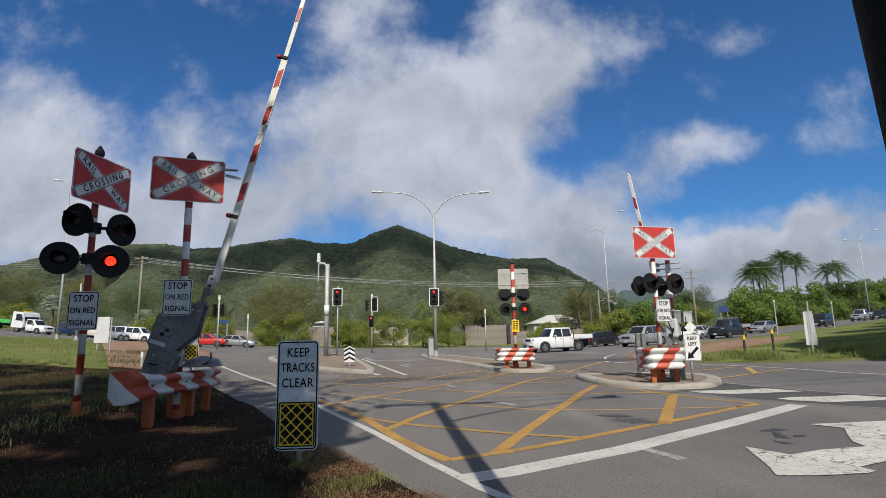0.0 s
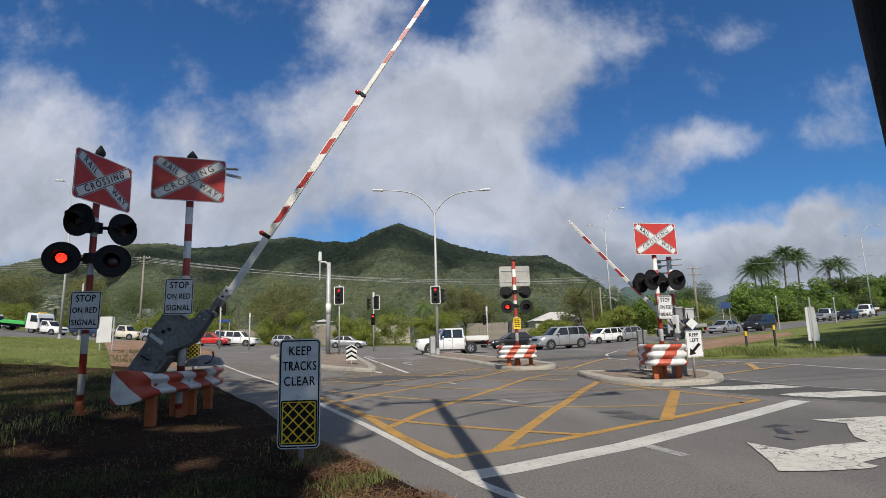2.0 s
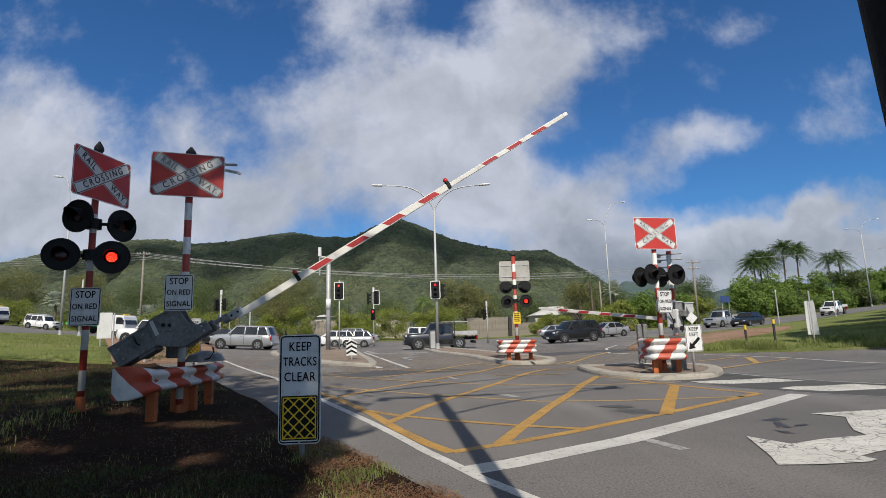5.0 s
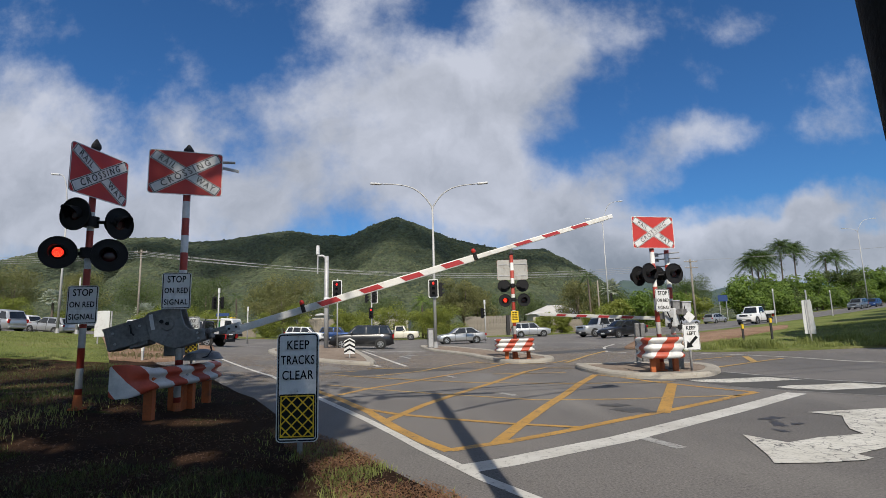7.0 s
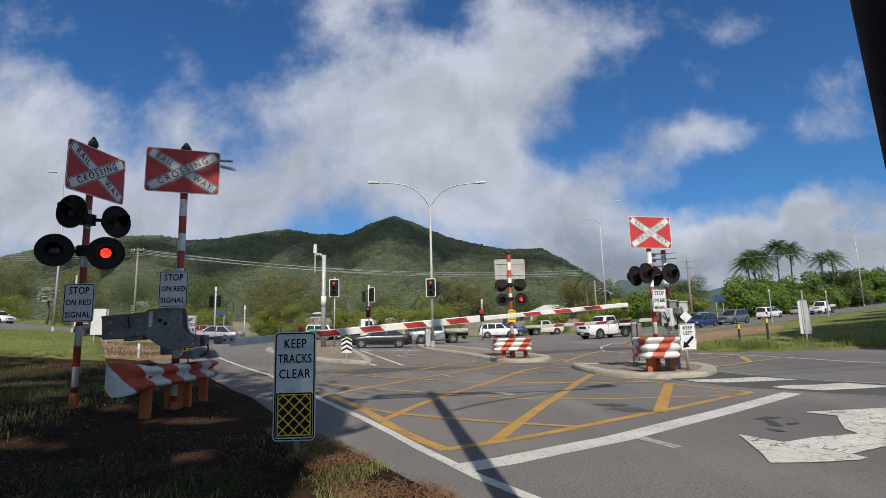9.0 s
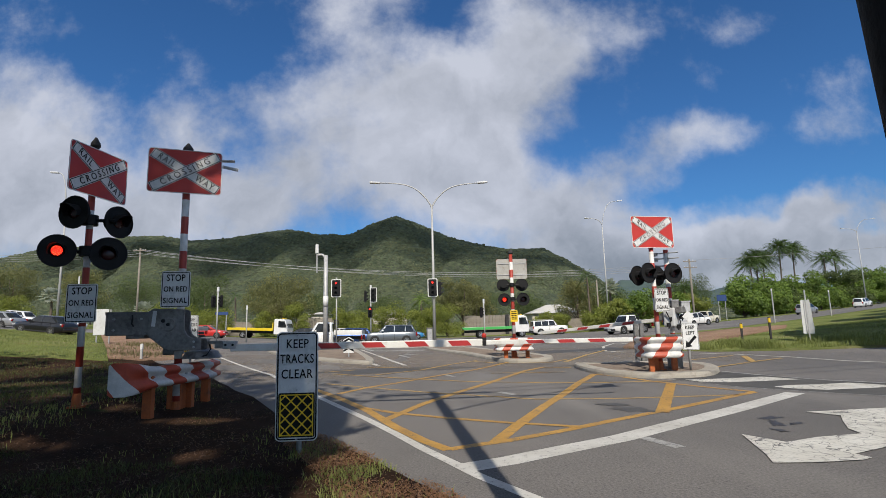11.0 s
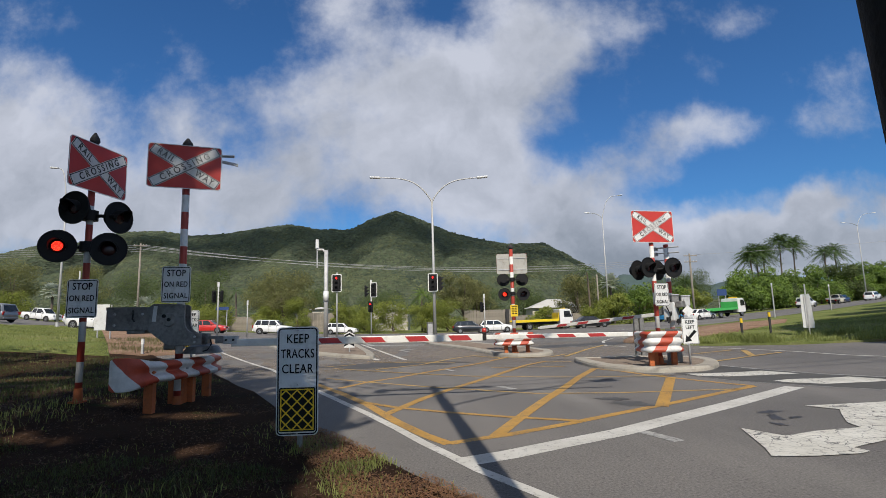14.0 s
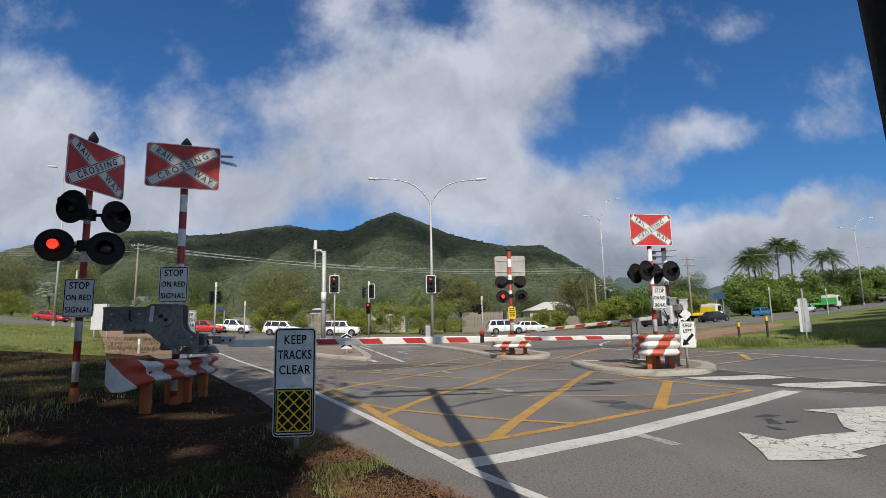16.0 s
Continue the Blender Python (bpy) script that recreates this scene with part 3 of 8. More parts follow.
    marking([(1.12, 11.25), (1.38, 10.74)], 0.16, "worn_line", 0.007)
    marking([(-0.04, 15.66), (0.26, 14.87)], 0.13, "worn_line", 0.007)
    # the turning arrow
    for piece in ([(3.54, 6.53), (3.24, 5.56), (3.11, 5.24), (3.52, 5.21), (3.78, 6.07)], [(3.52, 5.21), (3.99, 5.26), (4.09, 5.49), (4.28, 6.28), (3.78, 6.07)], [(3.99, 5.26), (4.13, 5.33), (4.09, 5.49)],
                  [(4.09, 5.49), (5.02, 5.93), (4.88, 6.40), (4.28, 6.28)], [(5.02, 5.93), (5.26, 7.20), (4.95, 6.70), (4.88, 6.40)], [(5.02, 5.93), (7.34, 8.26), (6.58, 8.10), (5.52, 7.58), (5.26, 7.20)],
                  [(5.27, 7.93), (5.52, 7.58), (6.58, 8.10)]):
        patch_marking(piece, "cracked_line", 0.010)
    # painted median: hatching between two edge lines
    marking([(4.90, 13.23), (5.49, 12.67), (5.78, 11.91), (6.01, 11.19), (6.63, 10.34), (7.23, 9.71), (8.3, 8.75)], 0.10, "worn_line")
    marking([(7.45, 14.34), (7.83, 13.22), (8.34, 11.98), (9.08, 11.00), (10.2, 9.9)], 0.10, "worn_line")
    patch_marking([(5.65, 12.63), (6.68, 12.65), (7.60, 12.84), (7.99, 12.07), (7.04, 11.92), (6.26, 11.86), (5.75, 12.10)], "cracked_line", 0.009)
    patch_marking([(6.67, 10.90), (7.13, 11.11), (7.71, 11.09), (8.45, 11.25), (8.95, 10.45), (8.18, 10.34), (7.23, 10.22), (6.79, 10.58)], "cracked_line", 0.009)
    # far lane edges
    marking([(9.90, 20.62), (10.62, 19.54), (11.55, 17.81), (12.17, 16.15), (12.87, 15.30), (13.8, 14.0)], 0.11, "white_line")
    # lines of the far approach
    marking([(-5.36, 34.39), (-1.44, 19.73)], 0.16, "white_line")
    marking([(-4.81, 32.66), (-1.20, 32.58)], 0.30, "white_line")
    marking([(-2.25, 26.9), (-1.47, 27.9)], 0.30, "worn_line")
    marking([(-2.25, 26.9), (-1.63, 24.85)], 0.16, "worn_line", 0.009)
    marking([(-3.65, 27.77), (-3.13, 27.15)], 0.20, "worn_line")
    marking([(-5.51, 36.42), (-4.44, 32.80)], 0.3, "worn_line")
    marking([(10.68, 29.48), (10.17, 31.76), (8.47, 28.36), (7.39, 24.38), (7.84, 23.06)], 0.14, "white_line")
    marking([(-3.36, 22.36), (-2.48, 19.98)], 0.2, "white_line")
    marking([(4.15, 24.74), (7.32, 25.06)], 0.13, "worn_line")
    # broken lane lines on the highway
    for name, d in (("near", 2.6), ("far", 2.2), ("near", -2.0), ("outer", 2.2), ("mid", 2.6)):
        line, run, seg = [Vector(p) for p in beside(name, d, -110, 130, 1)], 0.0, []
        broken = (name, d) in (("near", 2.6), ("far", 2.2))
        for p, q in zip(line, line[1:]):
            if not broken or run % 10.5 < 3.2:
                seg.append(p)
            else:
                if len(seg) > 1:
                    marking(seg, 0.14, "white_line")
                seg = []
            run += (q - p).length
        if len(seg) > 1 and (broken or name == "outer"):
            marking(seg, 0.13, "worn_line")


make_markings()


def patch_of_ground(name, pts, step, lift, key, label, category, skirt=0.3, rough=0.03):
    return tagged(draped(name, pts, step, lift, M[key], None, skirt, rough), label, category, kind="structure")


VERGE_EDGE = [(1.7, -13.5), (1.45, 0.8), (0.5, 3.6), (-0.32, 4.85), (-0.85, 5.75), (-1.45, 6.6), (-2.24, 7.6), (-2.89, 9.05), (-3.96, 11.1), (-4.82, 12.25), (-6.5, 15.2), (-8.5, 18.2), (-11.2, 20.8)]
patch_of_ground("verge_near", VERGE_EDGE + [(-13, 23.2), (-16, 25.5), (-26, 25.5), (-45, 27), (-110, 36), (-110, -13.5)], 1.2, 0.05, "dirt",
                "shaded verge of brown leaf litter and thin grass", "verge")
patch_of_ground("verge_grass", [(-13.24, 21.00), (-15.48, 21.26), (-17.35, 21.32)] + [(-28, 22.0), (-50, 22.5), (-100, 26), (-100, 44), (-40, 31.8)] + [(-32.33, 38.44), (-36.38, 49.58), (-32.68, 50.30)], 1.5, 0.10, "grass_ground",
                "sunlit green grass strip beside the railway", "verge", 0.2, 0.05)
patch_of_ground("verge_gravel", [(-14.14, 22.00), (-32.52, 49.72), (-37.58, 65.60), (-29.91, 61.40), (-16.74, 38.30), (-10.85, 25.30), (-11.13, 22.98), (-12.24, 21.52)], 1.5, 0.09, "red_soil",
                "bare red-brown gravel strip along the road", "verge", 0.2, 0.03)
patch_of_ground("verge_right", [(9.2, 23.5), (10.6, 20.9), (13.0, 19.9), (16.0, 19.3), (22, 18.9), (40, 18.3), (140, 17)] + beside("near", -3.4, 14, 146)[::-1] + [(12, 33)],
                1.6, 0.06, "grass_ground", "green grassy verge with long weeds beside the road", "verge", 0.25, 0.07)
patch_of_ground("verge_red", [(8.6, 25.5), (9.4, 23.2), (12.5, 25.5), (17, 29), (22, 34), (25, 38.5), (22.5, 40.5), (12.8, 35)], 1.6, 0.13, "red_soil",
                "bare red-brown soil beside the highway", "verge", 0.2, 0.05)
patch_of_ground("verge_far", beside("outer", 3.4, -134, 149) + [(160, 240), (-160, 240)],
                6, 0.12, "grass_ground", "mown green grass bank beyond the highway", "verge", 0.3, 0.15)


def island(pts, key, label):
    """A raised traffic island: a rounded concrete kerb round a paved top."""
    root = thing("traffic_island", label, "traffic island", kind="structure")
    P = [Vector(p) for p in pts]
    c = sum(P, Vector((0, 0))) / len(P)
    ring_pts = []
    n = len(P)
    for i in range(n):
        for k in range(5):
            t = k / 5
            p0, p1, p2, p3 = P[i - 1], P[i], P[(i + 1) % n], P[(i + 2) % n]
            ring_pts.append(0.5 * (2 * p1 + (p2 - p0) * t + (2 * p0 - 5 * p1 + 4 * p2 - p3) * t * t + (3 * p1 - p0 - 3 * p2 + p3) * t ** 3))
    prof = [(0.0, -0.05), (0.015, 0.07), (0.04, 0.115), (0.07, 0.13), (0.34, 0.135), (0.36, 0.122), (0.38, 0.115)]
    bm = bmesh.new()
    loops = []
    m = len(ring_pts)
    for i, p in enumerate(ring_pts):
        t = (ring_pts[(i + 1) % m] - ring_pts[i - 1]).normalized()
        nrm = Vector((-t.y, t.x))
        if nrm.dot(c - p) < 0:
            nrm = -nrm
        loops.append([bm.verts.new((p.x + nrm.x * d, p.y + nrm.y * d, land(p.x, p.y) + z + 0.016 * noise.noise(Vector((p.x * 4, p.y * 4, z * 9))))) for d, z in prof])
    for a, b in zip(loops, loops[1:] + loops[:1]):
        for k in range(len(prof) - 1):
            bm.faces.new((a[k], a[k + 1], b[k + 1], b[k]))
    part("kerb", bm, M["concrete"], root, "worn pale concrete kerb")
    bm = bmesh.new()
    top = []
    for i, p in enumerate(ring_pts):
        t = (ring_pts[(i + 1) % m] - ring_pts[i - 1]).normalized()
        nrm = Vector((-t.y, t.x))
        if nrm.dot(c - p) < 0:
            nrm = -nrm
        q = p + nrm * 0.36
        top.append(bm.verts.new((q.x, q.y, land(q.x, q.y) + 0.119)))
    bm.faces.new(top)
    bmesh.ops.triangulate(bm, faces=bm.faces[:])
    part("top", bm, M[key], root)
    return root


island([(4.10, 17.00), (4.85, 17.00), (6.12, 17.04), (7.37, 16.44), (7.74, 15.56), (7.34, 14.28), (6.34, 13.14), (4.97, 13.14), (4.13, 14.52)], "island_soil", "kerbed traffic island with a boom gate on it")
island([(-1.83, 40.26), (0.48, 36.90), (2.66, 28.86), (3.92, 23.66), (4.31, 21.08), (3.53, 19.52), (2.08, 20.38), (0.88, 26.26), (-0.97, 32.96)], "island_soil", "long kerbed traffic island with signals on it")
island([(-11.12, 34.06), (-10.31, 42.66), (-7.60, 40.78), (-4.67, 29.80), (-2.78, 21.36), (-3.75, 21.14), (-6.12, 23.82), (-8.43, 26.74)], "island_soil", "kerbed traffic island with brown paving")


# ---------------------------------------------------------------- mountain
def make_mountain():
    # skyline: bearing (x over y) and height (z over y)
    sky = [(-0.923, 0.150), (-0.858, 0.152), (-0.783, 0.168), (-0.696, 0.173), (-0.609, 0.190), (-0.543, 0.190), (-0.487, 0.179), (-0.422, 0.181), (-0.334, 0.193), (-0.290, 0.196), (-0.246, 0.186), (-0.180, 0.181), (-0.136, 0.203), (-0.089, 0.218), (-0.048, 0.203), (0.018, 0.172), (0.072, 0.158), (0.126, 0.147), (0.197, 0.147), (0.234, 0.127), (0.287, 0.095), (0.338, 0.059), (0.368, 0.032), (0.913, 0.021)]
    hills = [(0.293, 0.033), (0.340, 0.082), (0.404, 0.078), (0.447, 0.067), (0.510, 0.056), (0.554, 0.067), (0.599, 0.079), (0.662, 0.069), (0.768, 0.056), (0.918, 0.048)]

    def lookup(tab, u):
        if u <= tab[0][0]:
            return tab[0][1]
        for (a, h), (b, k) in zip(tab, tab[1:]):
            if u <= b:
                t = (u - a) / (b - a)
                return h + (k - h) * t
        return tab[-1][1]

    def build(name, tab, near, far, u0, u1, nu, nd, key, label, seed):
        bm = bmesh.new()
        rows = []
        for j in range(nd + 1):
            t = j / nd
            d = near + (far - near) * t ** 1.25
            row = []
            for i in range(nu + 1):
                u = u0 + (u1 - u0) * i / nu
                x = u * d
                h = max(lookup(tab, u), 0.0) * d
                carve = max(0.0, 1 - 3.2 * abs(noise.noise(Vector((x / 170 + 0.7 * noise.noise(Vector((x / 300, d / 260, seed))), d / 1000, 4.0)))))
                spur = noise.fractal(Vector((x / 260 + seed, d / 420, 0.3)), 1.0, 2.1, 5)
                prof = smooth01(t) ** 0.9 * 0.86 + 0.14 * t
                z = h * prof * (1 + 0.30 * spur * (1 - t) * 2 * t ** 0.5) * (1 - 0.24 * carve * 4 * t * (1 - t)) + (7 + 5 * t) * noise.noise(Vector((x / 30, d / 45, seed))) * min(1, t * 6) * (0.25 if t > 0.97 else 1)
                # the crest keeps its outline, with a fringe of tree tops
                if j == nd:
                    z = 1.4 + h + 3.5 * noise.noise(Vector((x / 14, 7.0, seed)))
                row.append(bm.verts.new((x, d, z)))
            rows.append(row)
        grid = np.array([[v.co[:] for v in r] for r in rows])
        back = [bm.verts.new((v.co.x * 1.1, v.co.y * 1.25, -5)) for v in rows[-1]]
        rows.append(back)
        for r, q in zip(rows, rows[1:]):
            for i in range(nu):
                bm.faces.new((r[i], r[i + 1], q[i + 1], q[i]))
        tagged(part(name, bm, key, None, smooth=True), label, "mountain", kind="structure")
        return grid

    def canopy(grid, count, seed):
        """Tree tops all over the slope: small uneven domes of many greens."""
        rng = np.random.default_rng(seed)
        rise = grid[:, :, 2] / grid[:, :, 1]
        weight = np.maximum(rise[1:, :-1] - rise[:-1, :-1], 0.0002)
        pick = rng.choice(weight.size, size=count, p=(weight / weight.sum()).ravel())
        j, i = pick // weight.shape[1], pick % weight.shape[1]
        a, b = rng.uniform(size=(count, 1)), rng.uniform(size=(count, 1))
        P = (grid[j, i] * (1 - a) + grid[j, i + 1] * a) * (1 - b) + (grid[j + 1, i] * (1 - a) + grid[j + 1, i + 1] * a) * b
        r = P[:, 1:2] * rng.uniform(0.0011, 0.0030, (count, 1))
        ball = bmesh.new()
        bmesh.ops.create_icosphere(ball, subdivisions=1, radius=1.0)
        shape, tris = np.array([v.co[:] for v in ball.verts]), np.array([[v.index for v in f.verts] for f in ball.faces])
        ball.free()
        V = P[:, None, :] + (shape[None] + rng.normal(size=(count, len(shape), 3)) * 0.16) * (r * np.array((1.0, 1.0, 0.62)))[:, None, :]
        T = tris[None] + (np.arange(count) * len(shape))[:, None, None]
        me = bpy.data.meshes.new("forest")
        me.from_pydata(V.reshape(-1, 3).tolist(), [], T.reshape(-1, 3).tolist())
        me.polygons.foreach_set("use_smooth", [True] * len(me.polygons))
        mat, nt, b_ = node_mat("hazed_forest_crowns")
        geo = nt.nodes.new("ShaderNodeNewGeometry")
        big = add_noise(nt, 0.008, 7, 0.62)
        # greens greyed, blued and evened out: the distance haze is in the colour
        c = add_ramp(nt, big, [(0.32, (0.084, 0.099, 0.078)), (0.5, (0.108, 0.124, 0.080)), (0.62, (0.132, 0.146, 0.082)), (0.75, (0.172, 0.176, 0.098))])
        c = add_mix(nt, 1.0, c, add_ramp(nt, geo.outputs["Random Per Island"], [(0.0, (0.84, 0.86, 0.88)), (0.7, (1.05, 1.05, 1.0)), (0.95, (1.18, 1.16, 1.08)), (1.0, (1.45, 1.38, 1.25))]), "MULTIPLY")
        nt.links.new(c, b_.inputs["Base Color"])
        b_.inputs["Roughness"].default_value, b_.inputs["Specular IOR Level"].default_value = 0.95, 0.1
        add_bump(nt, b_, add_noise(nt, 0.6, 4, 0.7), 0.3, 1.5)
        b_.inputs["Diffuse Roughness"].default_value = 1.0
        me.materials.append(mat)
        return tagged(new("forest", me), "closed green forest canopy on the mountain slope", "forest", kind="stuff")

    m, nt, b = node_mat("hazed_rainforest_slope")
    g = add_noise(nt, 0.009, 8, 0.62)
    # slope greens also paled towards blue-grey for haze
    col = add_ramp(nt, g, [(0.3, (0.074, 0.096, 0.072)), (0.5, (0.098, 0.124, 0.080)), (0.62, (0.118, 0.144, 0.084)), (0.75, (0.155, 0.170, 0.10))])
    f = add_noise(nt, 0.10, 5, 0.72, "Object", (1.0, 0.3, 1.3))
    col = add_mix(nt, 1.0, col, add_ramp(nt, f, [(0.36, (0.55, 0.58, 0.60)), (0.66, (1.40, 1.36, 1.22))]), "MULTIPLY")
    nt.links.new(col, b.inputs["Base Color"])
    b.inputs["Roughness"].default_value = 0.95
    b.inputs["Specular IOR Level"].default_value = 0.1
    add_bump(nt, b, f, 1.0, 14.0)
    slope = build("mountain", sky, 320, 1700, -1.25, 1.05, 560, 90, m, "steep mountain ridge covered in dark green rainforest", 2.0)
    canopy(slope, 52000, 4)
    m2, nt, b = node_mat("hazy_far_hills")
    g = add_noise(nt, 0.01, 7, 0.6)
    # the hills' blue-green holds their haze
    nt.links.new(add_ramp(nt, g, [(0.3, (0.045, 0.075, 0.075)), (0.7, (0.075, 0.11, 0.095))]), b.inputs["Base Color"])
    b.inputs["Roughness"].default_value = 1.0
    build("far_hills", hills, 1900, 2600, 0.25, 1.2, 140, 24, m2, "low blue-green hills on the horizon", 5.0)


make_mountain()


def make_cloud(x, y, z, sx, sy, sz, seed):
    """A thin, ragged cloud between the sun and the ridge; its soft shade lies on the upper slopes."""
    bm = bmesh.new()
    bmesh.ops.create_icosphere(bm, subdivisions=4, radius=1.0, matrix=Matrix.Diagonal((sx, sy, sz, 1)))
    m, nt, b = node_mat("ragged_cloud")
    b.inputs["Base Color"].default_value, b.inputs["Roughness"].default_value = (0.85, 0.86, 0.88, 1), 1.0
    tc, mp, ln = nt.nodes.new("ShaderNodeTexCoord"), nt.nodes.new("ShaderNodeMapping"), nt.nodes.new("ShaderNodeVectorMath")
    mp.inputs["Scale"].default_value = (1 / sx, 1 / sy, 0)
    ln.operation = "LENGTH"
    nt.links.new(tc.outputs["Object"], mp.inputs[0]), nt.links.new(mp.outputs[0], ln.inputs[0])
    thick = add_math(nt, "ADD", add_math(nt, "MULTIPLY", add_math(nt, "SUBTRACT", 0.86, ln.outputs["Value"]), 1.7), add_math(nt, "MULTIPLY", add_math(nt, "SUBTRACT", add_noise(nt, 0.0052, 5, 0.55), 0.5), 3.2))
    nt.links.new(add_math(nt, "MINIMUM", add_math(nt, "MULTIPLY", thick, 0.9, True), 0.66), b.inputs["Alpha"])
    ob = part("cloud", bm, m, None, "", True)
    ob.matrix_basis = pose(x, y, z, 0, 0, 4 * seed)
    return tagged(ob, "thin ragged white cloud above the mountain", "cloud", group="clouds")


make_cloud(-240, 660, 1000, 960, 590, 40, 1)


# ---------------------------------------------------------------- signs
def plate(parent, name, w, h, m, face, r=0.05, border=None, back=True, label=""):
    bm = bmesh.new()
    prism(bm, rounded(w, h, r), 0.004)
    ob = part(name, bm, face, parent, label)
    ob.matrix_basis = m
    if border:
        bm = bmesh.new()
        k = border[1]
        ring(bm, rounded(w - 2 * k, h - 2 * k, max(0.01, r - k)), rounded(w - 2 * k - 2 * border[2], h - 2 * k - 2 * border[2], max(0.008, r - k - border[2])), 0.003)
        b = part("border", bm, border[0], ob)
        b.matrix_basis = pose(0, -0.004, 0)
    if back:
        bm = bmesh.new()
        prism(bm, rounded(w - 0.004, h - 0.004, r), 0.003)
        b = part("backing", bm, M["sign_back"], ob)
        b.matrix_basis = pose(0, 0.005, 0)
        for z in (-h * 0.28, h * 0.28):
            bm = bmesh.new()
            box(bm, w * 0.9, 0.022, 0.035, pose(0, 0.019, z))
            part("rail", bm, M["galv"], ob)
    return ob


def crossbuck(parent, m, w=1.2, h=0.8):
    """Red plate with a white St Andrew's cross lettered in black."""
    ob = plate(parent, "crossing_sign", w, h, m, M["sign_red"], 0.06, (M["sign_white"], 0.0, 0.013), label="red plate with a white lettered cross")
    a = math.degrees(math.atan2(h - 0.2, w - 0.2))
    length, wide = math.hypot(w - 0.2, h - 0.2) + 0.09, 0.185
    for turn, y in ((-a, -0.0055), (a, -0.0085)):
        bm = bmesh.new()
        prism(bm, [(-length / 2, -wide / 2), (length / 2, -wide / 2), (length / 2, wide / 2), (-length / 2, wide / 2)], 0.003)
        s = part("cross_arm", bm, M["sign_white"], ob)
        s.matrix_basis = pose(0, y, 0) @ pose(0, 0, 0, 0, -turn, 0)
        bm = bmesh.new()
        L2, W2 = length / 2 - 0.008, wide / 2 - 0.008
        o = [(-L2, -W2), (L2, -W2), (L2, W2), (-L2, W2)]
        i = [(-L2 + 0.012, -W2 + 0.012), (L2 - 0.012, -W2 + 0.012), (L2 - 0.012, W2 - 0.012), (-L2 + 0.012, W2 - 0.012)]
        ring(bm, o, i, 0.002)
        s = part("cross_border", bm, M["sign_black"], ob)
        s.matrix_basis = pose(0, y - 0.002, 0) @ pose(0, 0, 0, 0, -turn, 0)
    ca, sa = math.cos(radians(a)), math.sin(radians(a))
    letters("RAIL", 0.155, M["sign_black"], ob, -0.36 * ca, 0.36 * sa, -a, 0.82, -0.0095, 0.006, 1.28)
    letters("WAY", 0.155, M["sign_black"], ob, 0.37 * ca, -0.37 * sa, -a, 0.85, -0.0095, 0.006, 1.28)
    letters("CROSSING", 0.155, M["sign_black"], ob, 0, 0, a, 0.92, -0.0125, 0.006, 1.45)
    return ob


def stop_sign(parent, m):
    ob = plate(parent, "stop_sign", 0.45, 0.60, m, M["sign_white"], 0.035, (M["sign_black"], 0.012, 0.012), label="white plate lettered STOP ON RED SIGNAL")
    letters("STOP", 0.155, M["sign_black"], ob, 0, 0.185, 0, 0.74)
    letters("ON RED", 0.125, M["sign_black"], ob, 0, 0, 0, 0.74)
    letters("SIGNAL", 0.125, M["sign_black"], ob, 0, -0.19, 0, 0.82)
    return ob


def keep_clear_sign(name, x, y, z0, top, w, h, turn, label):
    root = thing(name, label, "road sign", pose(x, y, z0, 0, 0, turn))
    bm = bmesh.new()
    cone(bm, 0.03, 0.03, top - z0 - 0.05, 12, pose(0.02, 0.05, -0.1))
    part("post", bm, M["galv"], root, "galvanised post", True)
    cz = top - z0 - h / 2
    ob = plate(root, "sign_plate", w, h, pose(0, 0, cz), M["sign_white"], 0.055, (M["sign_black"], 0.012, 0.014), label="white plate with black letters")
    for i, word in enumerate(("KEEP", "TRACKS", "CLEAR")):
        letters(word, w * 0.30, M["sign_black"], ob, 0, h * (0.385 - 0.14 * i), 0, (0.79, 0.69, 0.80)[i], bold=0.008)
    # yellow lattice on black
    bw, bh, bz = w * 0.86, h * 0.40, -h * 0.265
    bm = bmesh.new()
    prism(bm, rounded(bw, bh, 0.02), 0.003, pose(0, -0.006, bz))
    part("lattice_ground", bm, M["sign_black"], ob)
    bm = bmesh.new()
    iw, ih = bw - 0.03, bh - 0.03
    ring(bm, rounded(iw, ih, 0.006), rounded(iw - 0.024, ih - 0.024, 0.004), 0.002, pose(0, -0.009, bz))
    step = iw / 3
    for s in (1, -1):
        for j in range(-4, 8):
            x0 = -iw / 2 + j * step
            # a slanted bar cut off at the frame
            a, b = Vector((x0, -ih / 2)), Vector((x0 + s * ih, ih / 2))
            ts = []
            for lim in (-iw / 2, iw / 2):
                ts.append((lim - a.x) / (b.x - a.x))
            t0, t1 = max(0, min(ts)), min(1, max(ts))
            if t1 - t0 < 0.03:
                continue
            p, q = a.lerp(b, t0), a.lerp(b, t1)
            d = (q - p).normalized()
            nn = Vector((-d.y, d.x)) * 0.007
            prism(bm, [tuple(v) for v in (p - nn, q - nn, q + nn, p + nn)], 0.002, pose(0, -0.0088 - 0.0006 * s, bz))
    part("lattice", bm, M["sign_yellow"], ob, "yellow lattice")
    for z in (h * 0.465, -h * 0.04, -h * 0.485):
        bm = bmesh.new()
        cone(bm, 0.009, 0.007, 0.008, 8, pose(0, -0.004, z, 90))
        part("bolt", bm, M["galv"], ob)
    return root


